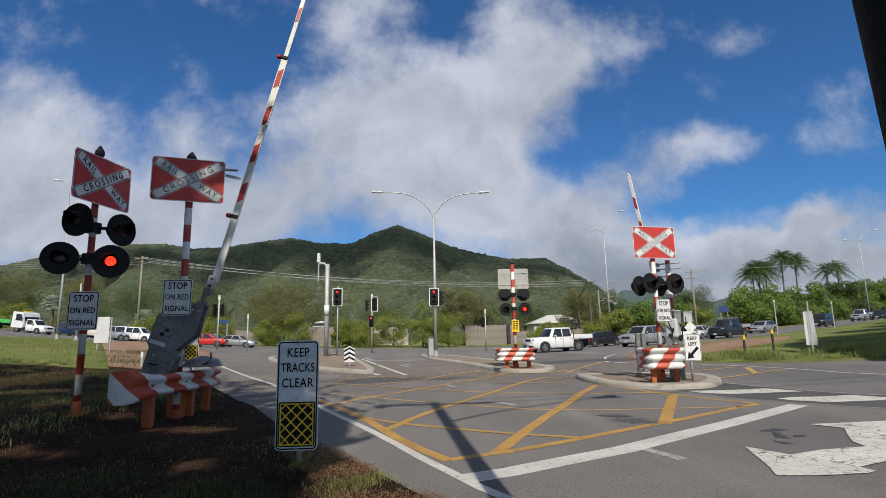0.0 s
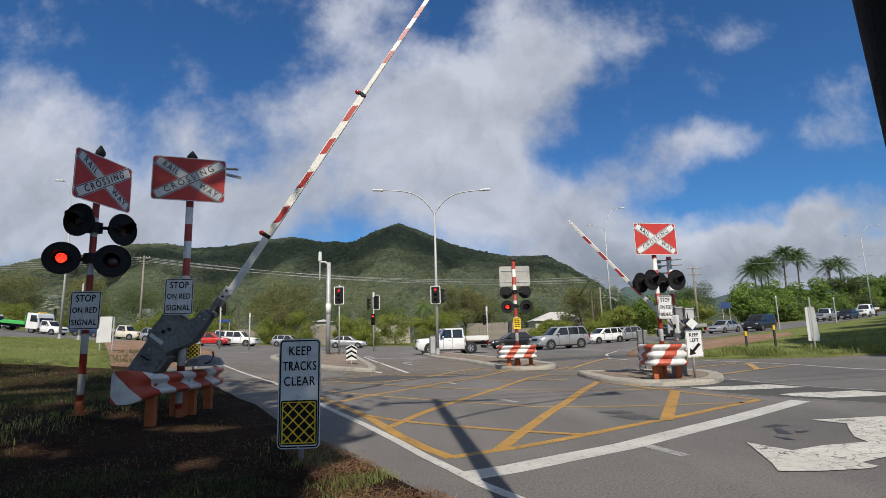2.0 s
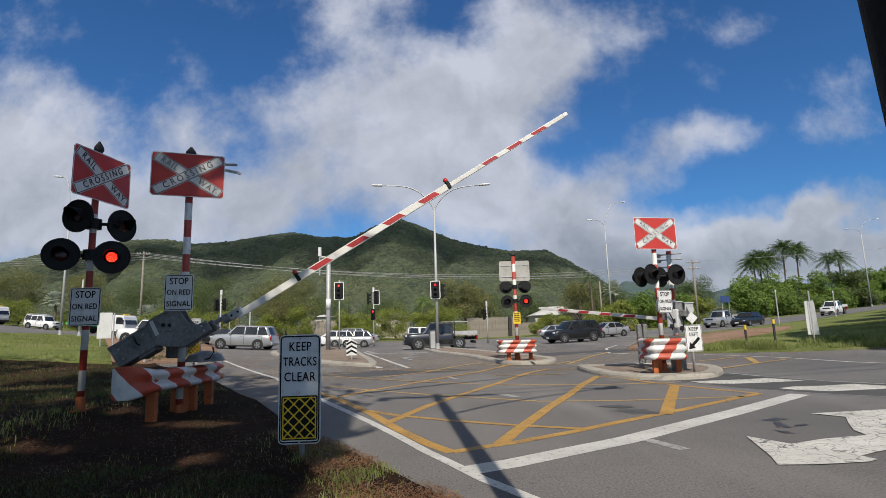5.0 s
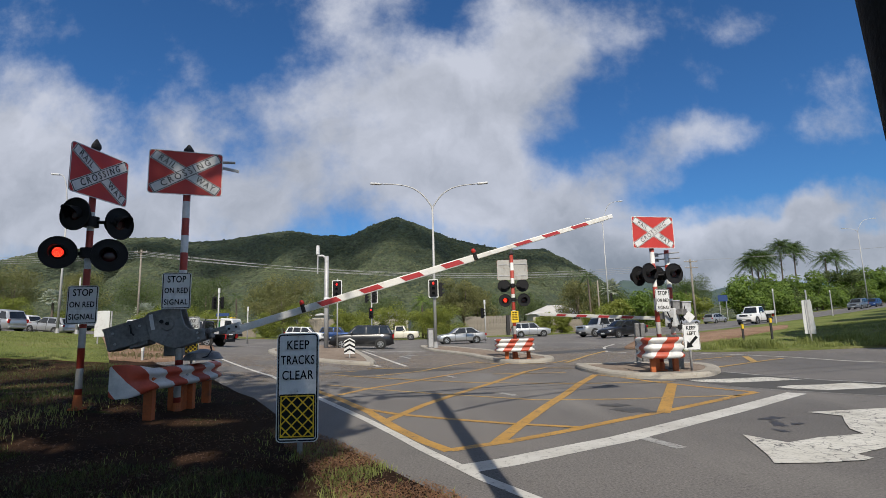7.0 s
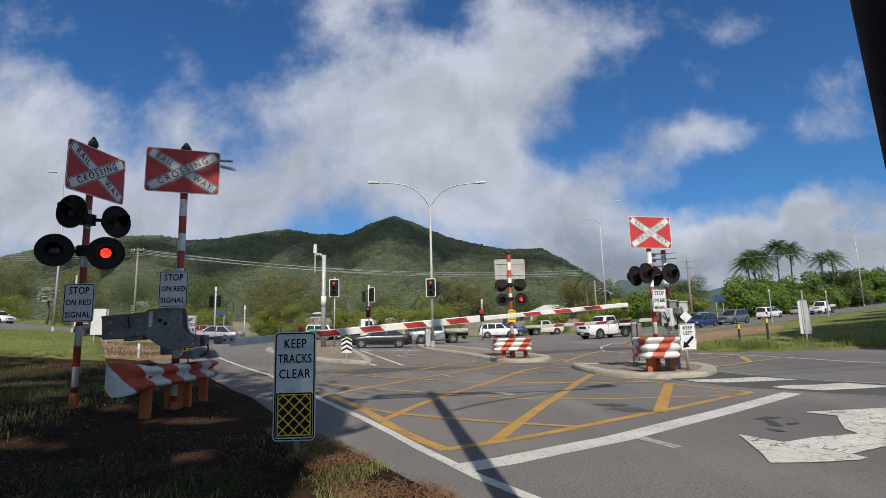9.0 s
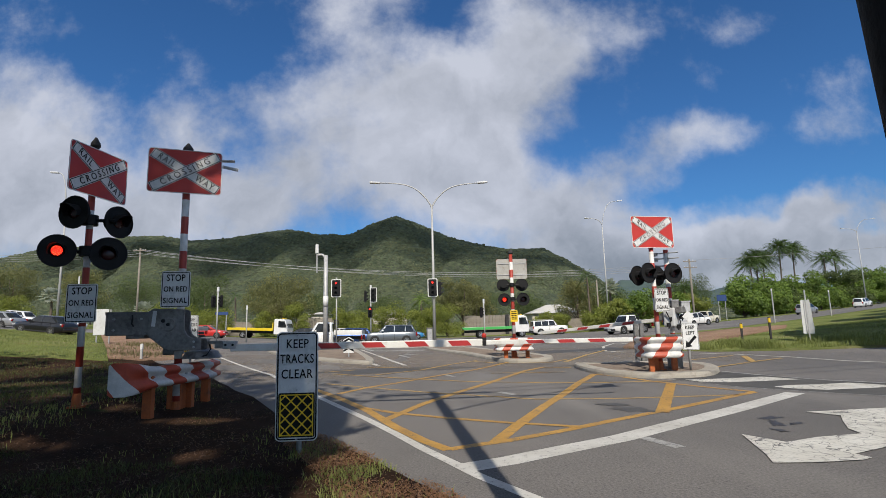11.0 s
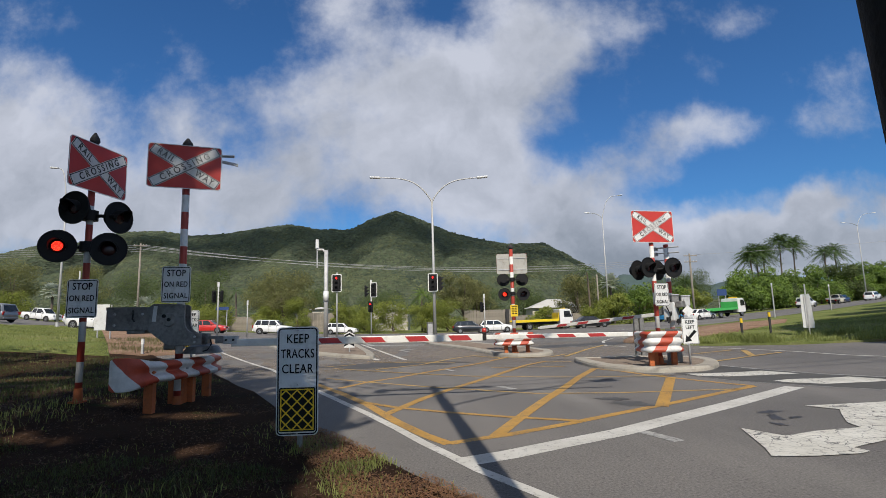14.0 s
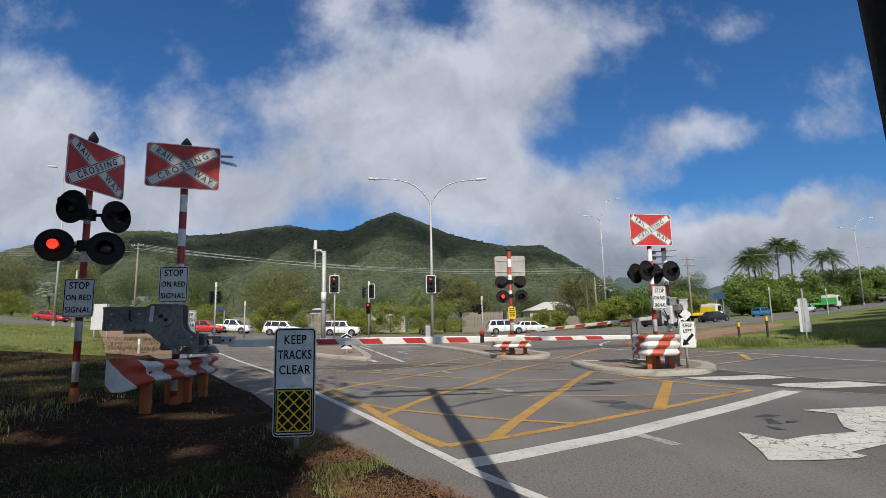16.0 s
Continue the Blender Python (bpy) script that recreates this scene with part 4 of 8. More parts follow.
def lamp_unit(parent, x, y, z, turn, lit=None, r=0.27):
    """A round black target with a hooded red lens that faces local -y. lit: a part that glows."""
    u = new("lamp_unit")
    bm = bmesh.new()
    seg = 28
    cone(bm, r, r, 0.012, seg, pose(0, 0, 0, 90))
    ring(bm, [(r * math.cos(2 * math.pi * i / seg), r * math.sin(2 * math.pi * i / seg)) for i in range(seg)],
         [((r - 0.012) * math.cos(2 * math.pi * i / seg), (r - 0.012) * math.sin(2 * math.pi * i / seg)) for i in range(seg)], -0.03)
    cone(bm, 0.13, 0.10, 0.17, 20, pose(0, 0.17, 0, 90))
    me = bpy.data.meshes.new("target")
    bmesh.ops.recalc_face_normals(bm, faces=bm.faces[:])
    bm.to_mesh(me)
    bm.free()
    me.materials.append(M["black"])
    bpy.data.objects.remove(u)
    u = new("lamp_target", me)
    u.parent = parent
    u.matrix_basis = pose(x, y, z, 0, 0, turn)
    tagged(u, "round black target with a hooded red lamp")
    # hood: half a tube over the lens
    bm = bmesh.new()
    rows = []
    for j in range(2):
        for rr in (0.118, 0.124):
            row = []
            for i in range(13):
                a = radians(-25 + 230 * i / 12)
                out = (0.0, 0.23 * (0.35 + 0.65 * max(0.0, math.sin(a))))[j]
                row.append(bm.verts.new((rr * math.cos(a), -0.012 - out, rr * math.sin(a) - 0.02 * j)))
            rows.append(row)
    for p, q in ((0, 2), (1, 3), (0, 1), (2, 3)):
        for i in range(12):
            bm.faces.new((rows[p][i], rows[p][i + 1], rows[q][i + 1], rows[q][i]))
    part("hood", bm, M["black"], u)
    bm = bmesh.new()
    bmesh.ops.create_uvsphere(bm, u_segments=20, v_segments=10, radius=0.105, matrix=pose(0, -0.012, 0) @ Matrix.Diagonal((1, 0.22, 1, 1)))
    part("lens", bm, M["lens"], u, "dark red lens", True)
    if lit:
        bm = bmesh.new()
        bmesh.ops.create_uvsphere(bm, u_segments=20, v_segments=10, radius=0.078, matrix=Matrix.Diagonal((1, 0.25, 1, 1)))
        g = part("lamp_bulb", bm, M["lamp_on"], u, "glowing red bulb", True)
        FLASHERS.append((g, lit))
    return u


FLASHERS = []


def banded_pole(parent, z0, z1, r=0.060, cap=True, x=0.0, y=0.0, foot=True):
    bm = bmesh.new()
    cone(bm, r, r, z1 - z0, 20, pose(x, y, z0))
    part("pole", bm, M["pole_bands"], parent, "red and white banded steel pole", True)
    if cap:
        bm = bmesh.new()
        cone(bm, r * 0.9, r * 1.5, 0.05, 14, pose(x, y, z1))
        cone(bm, r * 1.5, r * 1.4, 0.05, 14, pose(x, y, z1 + 0.05))
        cone(bm, r * 1.4, r * 0.3, 0.10, 14, pose(x, y, z1 + 0.10))
        part("finial", bm, M["dark_timber"], parent, "dark weathered cap")
    if foot:
        bm = bmesh.new()
        cone(bm, r * 1.45, r * 1.15, 0.22, 14, pose(x, y, z0))
        box(bm, r * 3.6, r * 3.6, 0.03, pose(x, y, z0 + 0.015))
        part("footing", bm, M["orange"], parent, "rusty orange base plate")


def clamp_arm(parent, x0, z0, x1, z1, y=0.0):
    bm = bmesh.new()
    tube(bm, [(x0, y, z0), (x1, y, z1)], 0.028, 8)
    part("bracket", bm, M["black"], parent)


# flashing signal with its own post
def make_signal_a():
    x, y, z = -5.68, 8.3, 0.28
    root = thing("crossing_signal", "red and white banded railway signal post with four round lamps", "railway signal", pose(x, y, z))
    banded_pole(root, 0, 4.14, 0.05)
    crossbuck(root, pose(0.09, 0.02, 3.72, 0, 0, 82))
    stop_sign(root, pose(0.03, -0.10, 1.60, 0, 0, 8))
    for zz in (2.86, 2.35):
        bm = bmesh.new()
        cone(bm, 0.12, 0.12, 0.16, 16, pose(0, 0, zz))
        part("lamp_collar", bm, M["black"], root)
    clamp_arm(root, -0.2, 2.95, 0.4, 2.92)
    clamp_arm(root, -0.42, 2.45, 0.3, 2.40)
    lamp_unit(root, -0.10, -0.22, 3.03, -8, r=0.265)
    lamp_unit(root, 0.36, 0.16, 2.93, 74, r=0.265)
    lamp_unit(root, -0.37, -0.16, 2.43, 26, "l", r=0.26)
    lamp_unit(root, 0.44, -0.16, 2.36, 26, "r", r=0.26)
    return root


make_signal_a()


def w_beam(parent, path, z_mid, height, material="rail_bands", flare=0.0):
    """A corrugated guard rail along path (x, y): two ridges with a valley between, or three on a tall beam."""
    # at its free end the beam flattens out into a taller rounded wing
    prof = [(0.0, 0.5), (0.04, 0.47), (0.10, 0.38), (0.10, 0.22), (0.02, 0.08), (0.0, 0.0), (0.02, -0.08), (0.10, -0.22), (0.10, -0.38), (0.04, -0.47), (0.0, -0.5)]
    if height > 0.4:
        half = [(0.0, 0.5), (0.04, 0.485), (0.075, 0.43), (0.075, 0.34), (0.015, 0.25), (0.0, 0.195), (0.015, 0.14), (0.075, 0.05)]
        prof = half + [(d, -k) for d, k in half[::-1]]
    P = spline([Vector(p) for p in path], 8)
    bm = bmesh.new()
    lay = bm.verts.layers.float.new("run")
    loops, run = [], 0.0
    for i, p in enumerate(P):
        t = (P[min(i + 1, len(P) - 1)] - P[max(i - 1, 0)]).normalized()
        nrm = Vector((t.y, -t.x))
        if i:
            run += (p - P[i - 1]).length
        f = max(0.0, 1 - run / flare) if flare else 0.0
        f = min(1.0, f * 1.6)
        top = height * (1 + 0.5 * f * (1 - 0.5 * max(0.0, 1 - run / 0.06)))
        loop = [bm.verts.new((p.x + nrm.x * (d * (1 - f) + 0.05 * f), p.y + nrm.y * (d * (1 - f) + 0.05 * f), z_mid + k * top)) for d, k in prof]
        for v in loop:
            v[lay] = run
        loops.append(loop)
    for a, b in zip(loops, loops[1:]):
        for k in range(len(prof) - 1):
            bm.faces.new((a[k], a[k + 1], b[k + 1], b[k]))
    ob = part("guard_beam", bm, M[material], parent, "corrugated beam with slanted red and white bands", True)
    so = ob.modifiers.new("thick", "SOLIDIFY")
    so.thickness, so.offset = 0.006, 0
    return ob


def guard_rail(path, posts, z_mid, height, base, label, flare=0.0, bands="rail_bands_back"):
    x0, y0 = path[0]
    root = thing("guard_rail", label, "guard rail", pose(x0, y0, 0))
    w_beam(root, [(x - x0, y - y0) for x, y in path], z_mid, height, bands, flare)
    for px, py, pw in posts:
        bm = bmesh.new()
        box(bm, pw, pw * 0.8, z_mid + 0.1 - base + 0.1, pose(px - x0, py - y0, (z_mid + 0.1 + base - 0.1) / 2))
        part("post", bm, M["orange"], root, "orange painted timber post", bevel=0.008)
    bm = bmesh.new()
    cx, cy = path[len(path) // 2]
    cone(bm, 0.03, 0.02, 0.03, 8, pose(cx - x0, cy - y0 - 0.03, z_mid, 90))
    part("bolt", bm, M["galv"], root)
    return root


guard_rail([(-4.96, 7.95), (-4.80, 7.95), (-4.62, 8.06), (-4.48, 8.5), (-4.38, 9.1), (-4.32, 9.7), (-4.38, 10.2), (-4.62, 10.45)], [(-4.58, 8.32, 0.14), (-4.48, 9.42, 0.14), (-4.52, 10.15, 0.14)], 0.71, 0.33, 0.0,
           "red and white striped guard rail with a flared end", 0.62, "rail_bands")
guard_rail([(5.08, 14.0), (5.09, 13.60), (5.10, 13.42), (5.14, 13.34), (5.24, 13.30), (5.55, 13.28), (5.80, 13.30), (5.90, 13.33), (5.95, 13.42), (5.98, 13.60), (6.06, 14.0)], [(5.24, 13.52, 0.12), (5.48, 13.85, 0.12), (5.94, 13.80, 0.13)], 0.73, 0.52, 0.13,
           "red and white striped guard rail on a traffic island")
guard_rail([(2.00, 20.75), (2.02, 20.40), (2.04, 20.24), (2.10, 20.17), (2.25, 20.14), (2.70, 20.13), (3.15, 20.15), (3.28, 20.18), (3.34, 20.26), (3.38, 20.75)], [(2.36, 20.33, 0.14), (2.66, 20.55, 0.12), (3.20, 20.45, 0.14)], 0.66, 0.48, 0.13,
           "red and white striped guard rail below a railway signal")


def boom(parent, length, start, drop, lamps, thick=0.11, joint=None, shift=0.0):
    """A pale beam in one or two lengths, the outer one slimmer, with slanted red strips on both faces."""
    joint = joint or length
    for a, b, h, first, step, half in ((start, joint, thick, 3.55 + shift, 0.757, 0.175), (joint - 0.12, length, thick * 0.66, 5.86 + shift, 0.56, 0.15)):
        if b - a < 0.2:
            continue
        bm = bmesh.new()
        box(bm, b - a, 0.042 if h == thick else 0.034, h, pose((a + b) / 2, 0, -drop))
        beam = part("boom", bm, M["boom_white"], parent, "dirty white boom with slanted red strips", bevel=0.010)
        n0 = math.ceil((a + (0.95 if drop > 0.2 else 0.3) - first) / step)
        n1 = math.floor((b - 0.15 - first) / step)
        for n in range(n0, n1 + 1):
            c, k = first + n * step, h * 0.36
            bm = bmesh.new()
            w = 0.050 if h == thick else 0.040
            prism(bm, [(c - half - k * 0.9 * z - 0.0, -drop + k * z) for z in (-1, 1)] + [(c + half - k * 0.9 * z, -drop + k * z) for z in (1, -1)], w, pose(0, -w / 2, 0))
            part("red_strip", bm, M["boom_red"], beam)
    bm = bmesh.new()
    box(bm, 0.10, 0.05, thick * 0.6, pose(length + 0.03, 0, -drop))
    part("boom_tip", bm, M["sign_white"], parent, bevel=0.01)
    for l in lamps:
        bm = bmesh.new()
        box(bm, 0.07, 0.08, thick * 0.8, pose(l, 0, -drop - 0.005))
        cone(bm, 0.042, 0.042, 0.05, 12, pose(l, 0, -drop + thick * 0.5 - 0.02))
        part("boom_lamp", bm, M["black"], parent, "dark lamp body clamped across the boom", bevel=0.012)
        bm = bmesh.new()
        bmesh.ops.create_uvsphere(bm, u_segments=12, v_segments=8, radius=0.045, matrix=pose(l, 0, -drop + thick * 0.5 + 0.055) @ Matrix.Diagonal((1, 1, 1.15, 1)))
        part("boom_lamp_lens", bm, M["boom_lens"], parent, "red lens", True)


ARMS = {}


def make_gate_b():
    x, y, z = -4.80, 9.0, 0.02
    root = thing("boom_gate", "railway boom gate on a red and white banded post", "boom gate", pose(x, y, z, 0, 0, 4.2))
    px, py = 0.24, 0.14
    banded_pole(root, 0, 4.58, 0.062, x=px, y=py)
    crossbuck(root, pose(px + 0.01, py - 0.1, 4.22, 0, 0, 17))
    stop_sign(root, pose(0.35, -0.36, 2.08, 0, 0, 7))
    bm = bmesh.new()
    tube(bm, [(0.28, 0.1, 2.2), (0.19, -0.34, 2.2)], 0.02, 6)
    part("sign_bracket", bm, M["galv"], root)
    # a spare bracket behind the plate
    bm = bmesh.new()
    tube(bm, [(px, py + 0.1, 4.50), (px + 0.75, py + 0.25, 4.52)], 0.025, 6)
    box(bm, 0.28, 0.03, 0.05, pose(px + 0.66, py + 0.3, 4.40, 0, 8, 20))
    part("rear_bracket", bm, M["galv"], root)
    # mechanism housing on the post
    bm = bmesh.new()
    box(bm, 0.26, 0.30, 0.46, pose(px - 0.20, py + 0.28, 1.22))
    cone(bm, 0.10, 0.10, 0.3, 16, pose(px - 0.06, py + 0.05, 1.546, 90))
    part("gate_motor", bm, M["grey_steel"], root, "weathered grey motor housing", bevel=0.02)
    bm = bmesh.new()
    cone(bm, 0.34, 0.26, 0.12, 18, pose(px + 0.34, py + 0.15, 0.92))
    cone(bm, 0.26, 0.05, 0.06, 18, pose(px + 0.34, py + 0.15, 1.04))
    part("base_cover", bm, M["grey_steel"], root, bevel=0.01)
    bm = bmesh.new()
    box(bm, 0.24, 0.26, 0.55, pose(px - 0.04, py + 0.12, 0.25))
    part("pedestal", bm, M["orange"], root, "rusty orange pedestal", bevel=0.015)
    # the moving arm: an upright plate with a foot towards the boom and a box of weights behind
    outline = [(-0.34, -0.18), (-0.34, 0.22), (-0.27, 0.27), (0.20, 0.255), (0.245, 0.22), (0.245, 0.03), (0.255, -0.10), (0.30, -0.18), (0.38, -0.225), (0.53, -0.24), (0.53, -0.43), (0.02, -0.44), (-0.07, -0.39)]
    bm = bmesh.new()
    prism(bm, outline, 0.035, pose(0, -0.22, 0))
    arm = part("boom_arm", bm, M["grey_steel"], root, "bent grey steel arm plate with a counterweight", bevel=0.012)
    bm = bmesh.new()
    prism(bm, outline, 0.035, pose(0, 0.02, 0))
    part("rear_plate", bm, M["grey_steel"], arm, bevel=0.012)
    bm = bmesh.new()
    box(bm, 0.70, 0.34, 0.39, pose(-0.67, -0.03, 0.025))
    box(bm, 0.30, 0.30, 0.07, pose(-0.55, -0.03, -0.19))
    part("counterweight", bm, M["grey_steel"], arm, "heavy grey counterweight box", bevel=0.012)
    bm = bmesh.new()
    box(bm, 0.72, 0.012, 0.05, pose(-0.67, -0.206, 0.195))
    box(bm, 0.05, 0.012, 0.34, pose(-0.995, -0.206, 0.01))
    part("weight_strap", bm, M["grey_steel"], arm)
    bm = bmesh.new()
    tube(bm, [(-0.60, -0.205, 0.16), (-0.58, -0.235, 0.10), (-0.59, -0.235, 0.02), (-0.57, -0.205, -0.02)], 0.014, 6)
    part("lifting_eye", bm, M["black"], arm, "dark lifting eye")
    bm = bmesh.new()
    box(bm, 0.06, 0.006, 0.26, pose(-0.24, -0.226, 0.10, 0, 4, 0))
    part("label_plate", bm, M["pale_box"], arm, "small blank metal plate")
    bm = bmesh.new()
    cone(bm, 0.115, 0.105, 0.03, 20, pose(0.0, -0.215, 0.0, 90))
    part("pivot_boss", bm, M["grey_steel"], arm)
    for bx, bz, br in ((0.0, 0.0, 0.032), (-0.08, 0.06, 0.035), (0.42, -0.29, 0.02), (0.42, -0.38, 0.02), (-0.88, 0.10, 0.02), (-0.88, -0.08, 0.02), (-0.44, 0.10, 0.02)):
        bm = bmesh.new()
        cone(bm, br, br * 0.85, 0.03, 8, pose(bx, -0.24 if br > 0.03 else -0.215, bz, 90))
        part("bolt", bm, M["black"] if br > 0.03 else M["galv"], arm)
    bm = bmesh.new()
    box(bm, 0.30, 0.10, 0.055, pose(0.62, 0.03, -0.31))
    box(bm, 0.05, 0.16, 0.17, pose(0.545, 0.03, -0.33))
    part("shear_link", bm, M["grey_steel"], arm, "slim steel link", bevel=0.006)
    bm = bmesh.new()
    box(bm, 0.13, 0.16, 0.13, pose(0.76, 0.03, -0.35))
    part("boom_socket", bm, M["grey_steel"], arm, "dark steel socket", bevel=0.01)
    bm = bmesh.new()
    box(bm, 0.24, 0.11, 0.135, pose(0.93, 0.03, -0.36))
    part("boom_clamp", bm, M["galv"], arm, "galvanised clamp", bevel=0.01)
    for bx in (0.87, 0.99):
        bm = bmesh.new()
        cone(bm, 0.022, 0.018, 0.02, 8, pose(bx, -0.03, -0.36, 90))
        part("bolt", bm, M["black"], arm)
    boom(arm, 7.95, 0.95, 0.41, (2.15, 5.32), 0.125, 5.32, -0.18)
    ARMS["b"] = arm
    # slack cable to the boom lamps
    bm = bmesh.new()
    tube(bm, [(px + 0.56, py - 0.12, 1.16), (px + 0.58, py - 0.12, 1.08), (px + 0.52, py - 0.14, 0.98), (px + 0.40, py - 0.13, 0.95), (px + 0.25, py - 0.05, 1.04)], 0.014, 6)
    part("cable", bm, M["black"], root)
    return root


make_gate_b()


def make_signal_c():
    """On the island: a flashing signal with its sign."""
    x, y, z = 5.55, 13.9, 0.13
    root = thing("crossing_signal", "railway signal post with red cross sign and lamps on an island", "railway signal", pose(x, y, z))
    banded_pole(root, 0, 3.45, cap=False, x=0.07)
    crossbuck(root, pose(0.11, -0.1, 3.62, 0, 0, 12), 1.24, 0.86)
    stop_sign(root, pose(0.19, -0.14, 1.80, 0, 0, 18))
    bm = bmesh.new()
    cone(bm, 0.12, 0.12, 0.16, 16, pose(0.05, 0, 2.40))
    part("lamp_collar", bm, M["black"], root)
    clamp_arm(root, -0.3, 2.48, 0.62, 2.48)
    lamp_unit(root, -0.29, 0.15, 2.48, 30)
    lamp_unit(root, -0.12, -0.16, 2.52, 28)
    lamp_unit(root, 0.30, 0.24, 2.47, -150)
    lamp_unit(root, 0.55, -0.12, 2.50, 16)
    return root


make_signal_c()


def make_gate_c():
    x, y, z = 6.20, 14.35, 0.13
    root = thing("boom_gate", "shorter railway boom gate on a traffic island", "boom gate", pose(x, y, z, 0, 0, 133))
    banded_pole(root, 0, 3.2, 0.065, cap=False)
    bm = bmesh.new()
    box(bm, 0.30, 0.30, 0.5, pose(-0.02, 0.05, 1.35))
    cone(bm, 0.12, 0.10, 0.5, 12, pose(0, 0.15, 1.5, 90))
    part("gate_motor", bm, M["pale_box"], root, "pale grey motor housing", bevel=0.03)
    bm = bmesh.new()
    box(bm, 0.3, 0.3, 0.9, pose(0, 0, 0.45))
    part("pedestal", bm, M["grey_steel"], root, bevel=0.02)
    bm = bmesh.new()
    for zz in (2.75, 2.95, 3.1):
        tube(bm, [(-0.35, 0, zz), (0.35, 0.05, zz + 0.02)], 0.02, 6)
        box(bm, 0.12, 0.12, 0.09, pose(0.3, 0.03, zz))
    part("rear_bracket", bm, M["galv"], root)
    for dx, dz, w, h, key in ((0.34, 1.62, 0.24, 0.26, "galv"), (0.06, 1.62, 0.20, 0.34, "grey_steel")):
        bm = bmesh.new()
        box(bm, w, 0.28, h)
        ob = part("relay_box", bm, M[key], root, "pale grey relay box", bevel=0.02)
        ob.matrix_basis = pose(0, 0, 0, 0, 0, -133) @ pose(dx, -0.05, dz)
        bm = bmesh.new()
        box(bm, w * 1.08, 0.32, 0.03, pose(0, 0, h / 2 + 0.012))
        part("box_lid", bm, M["galv"], ob, bevel=0.008)
    bm = bmesh.new()
    for yy in (-0.20, 0.20):
        prism(bm, [(-0.30, -0.05), (-0.30, 0.05), (0.05, 0.06), (0.20, -0.03), (0.42, -0.15), (0.42, -0.25), (0.12, -0.20), (-0.05, -0.08)], 0.02, pose(0, yy * 0.5, 0))
    arm = part("boom_arm", bm, M["grey_steel"], root, "weathered grey arm plates with a counterweight", bevel=0.008)
    bm = bmesh.new()
    box(bm, 0.16, 0.26, 0.16, pose(-0.28, 0.01, 0.0))
    part("counterweight", bm, M["grey_steel"], arm, bevel=0.015)
    boom(arm, 4.44, 0.34, 0.20, (), 0.10)
    ARMS["c"] = arm
    bm = bmesh.new()
    for k, (dx, dz) in enumerate(((-0.16, 1.05), (-0.06, 1.20), (0.10, 1.00), (0.22, 1.25))):
        tube(bm, [(dx, -0.16, dz), (dx + 0.05, -0.20, dz + 0.22), (dx - 0.04 + 0.03 * k, -0.17, dz + 0.46)], 0.016, 6)
        box(bm, 0.09, 0.07, 0.11, pose(dx, -0.18, dz + 0.10))
    clutter = part("linkage", bm, M["black"], root, "dark rods and cables round the mechanism")
    clutter.matrix_basis = pose(0, 0, 0, 0, 0, -133)
    bm = bmesh.new()
    prism(bm, [(-0.16, 0), (0, -0.16), (0.16, 0), (0, 0.16)], 0.006)
    tilted = part("marker_plate", bm, M["sign_white"], root, "small white diamond plate")
    tilted.matrix_basis = pose(0, 0, 0, 0, 0, -133) @ pose(0.36, -0.22, 1.36)
    return root


make_gate_c()


def make_signal_m():
    x, y, z = 2.72, 20.5, 0.13
    root = thing("crossing_signal", "railway signal seen from behind its plain grey sign back", "railway signal", pose(x, y, z))
    banded_pole(root, 0, 4.02, 0.07)
    crossbuck(root, pose(0.03, 0.10, 3.45, 0, 0, 180))
    for zz in (2.75, 2.20):
        bm = bmesh.new()
        cone(bm, 0.11, 0.11, 0.14, 14, pose(0, 0, zz))
        part("lamp_collar", bm, M["black"], root)
    clamp_arm(root, -0.34, 2.82, 0.4, 2.82)
    clamp_arm(root, -0.34, 2.26, 0.4, 2.26)
    lamp_unit(root, -0.33, 0.1, 2.82, 180, r=0.25)
    lamp_unit(root, 0.40, 0.1, 2.82, 180, r=0.25)
    lamp_unit(root, -0.33, -0.1, 2.24, 4, "l", r=0.25)
    lamp_unit(root, 0.40, -0.1, 2.24, 4, "r", r=0.25)
    ob = plate(root, "notice", 0.28, 0.44, pose(0.02, -0.09, 1.60), M["sign_yellow"], 0.02, label="yellow notice with black bars")
    bm = bmesh.new()
    for i in range(5):
        for k in (-1, 1):
            prism(bm, [(k * 0.055 - 0.045, 0.15 - i * 0.07), (k * 0.055 + 0.045, 0.15 - i * 0.07), (k * 0.055 + 0.045, 0.185 - i * 0.07), (k * 0.055 - 0.045, 0.185 - i * 0.07)], 0.002, pose(0, -0.004, 0))
    part("notice_bars", bm, M["sign_black"], ob)
    return root


make_signal_m()
keep_clear_sign("road_sign", -1.615, 5.86, -0.02, 1.355, 0.455, 1.16, 2, "white KEEP TRACKS CLEAR sign with a yellow lattice on black")
keep_clear_sign("road_sign", -7.8, 16.3, 0.02, 1.93, 0.455, 1.16, 10, "white KEEP TRACKS CLEAR sign on the verge behind a boom gate")


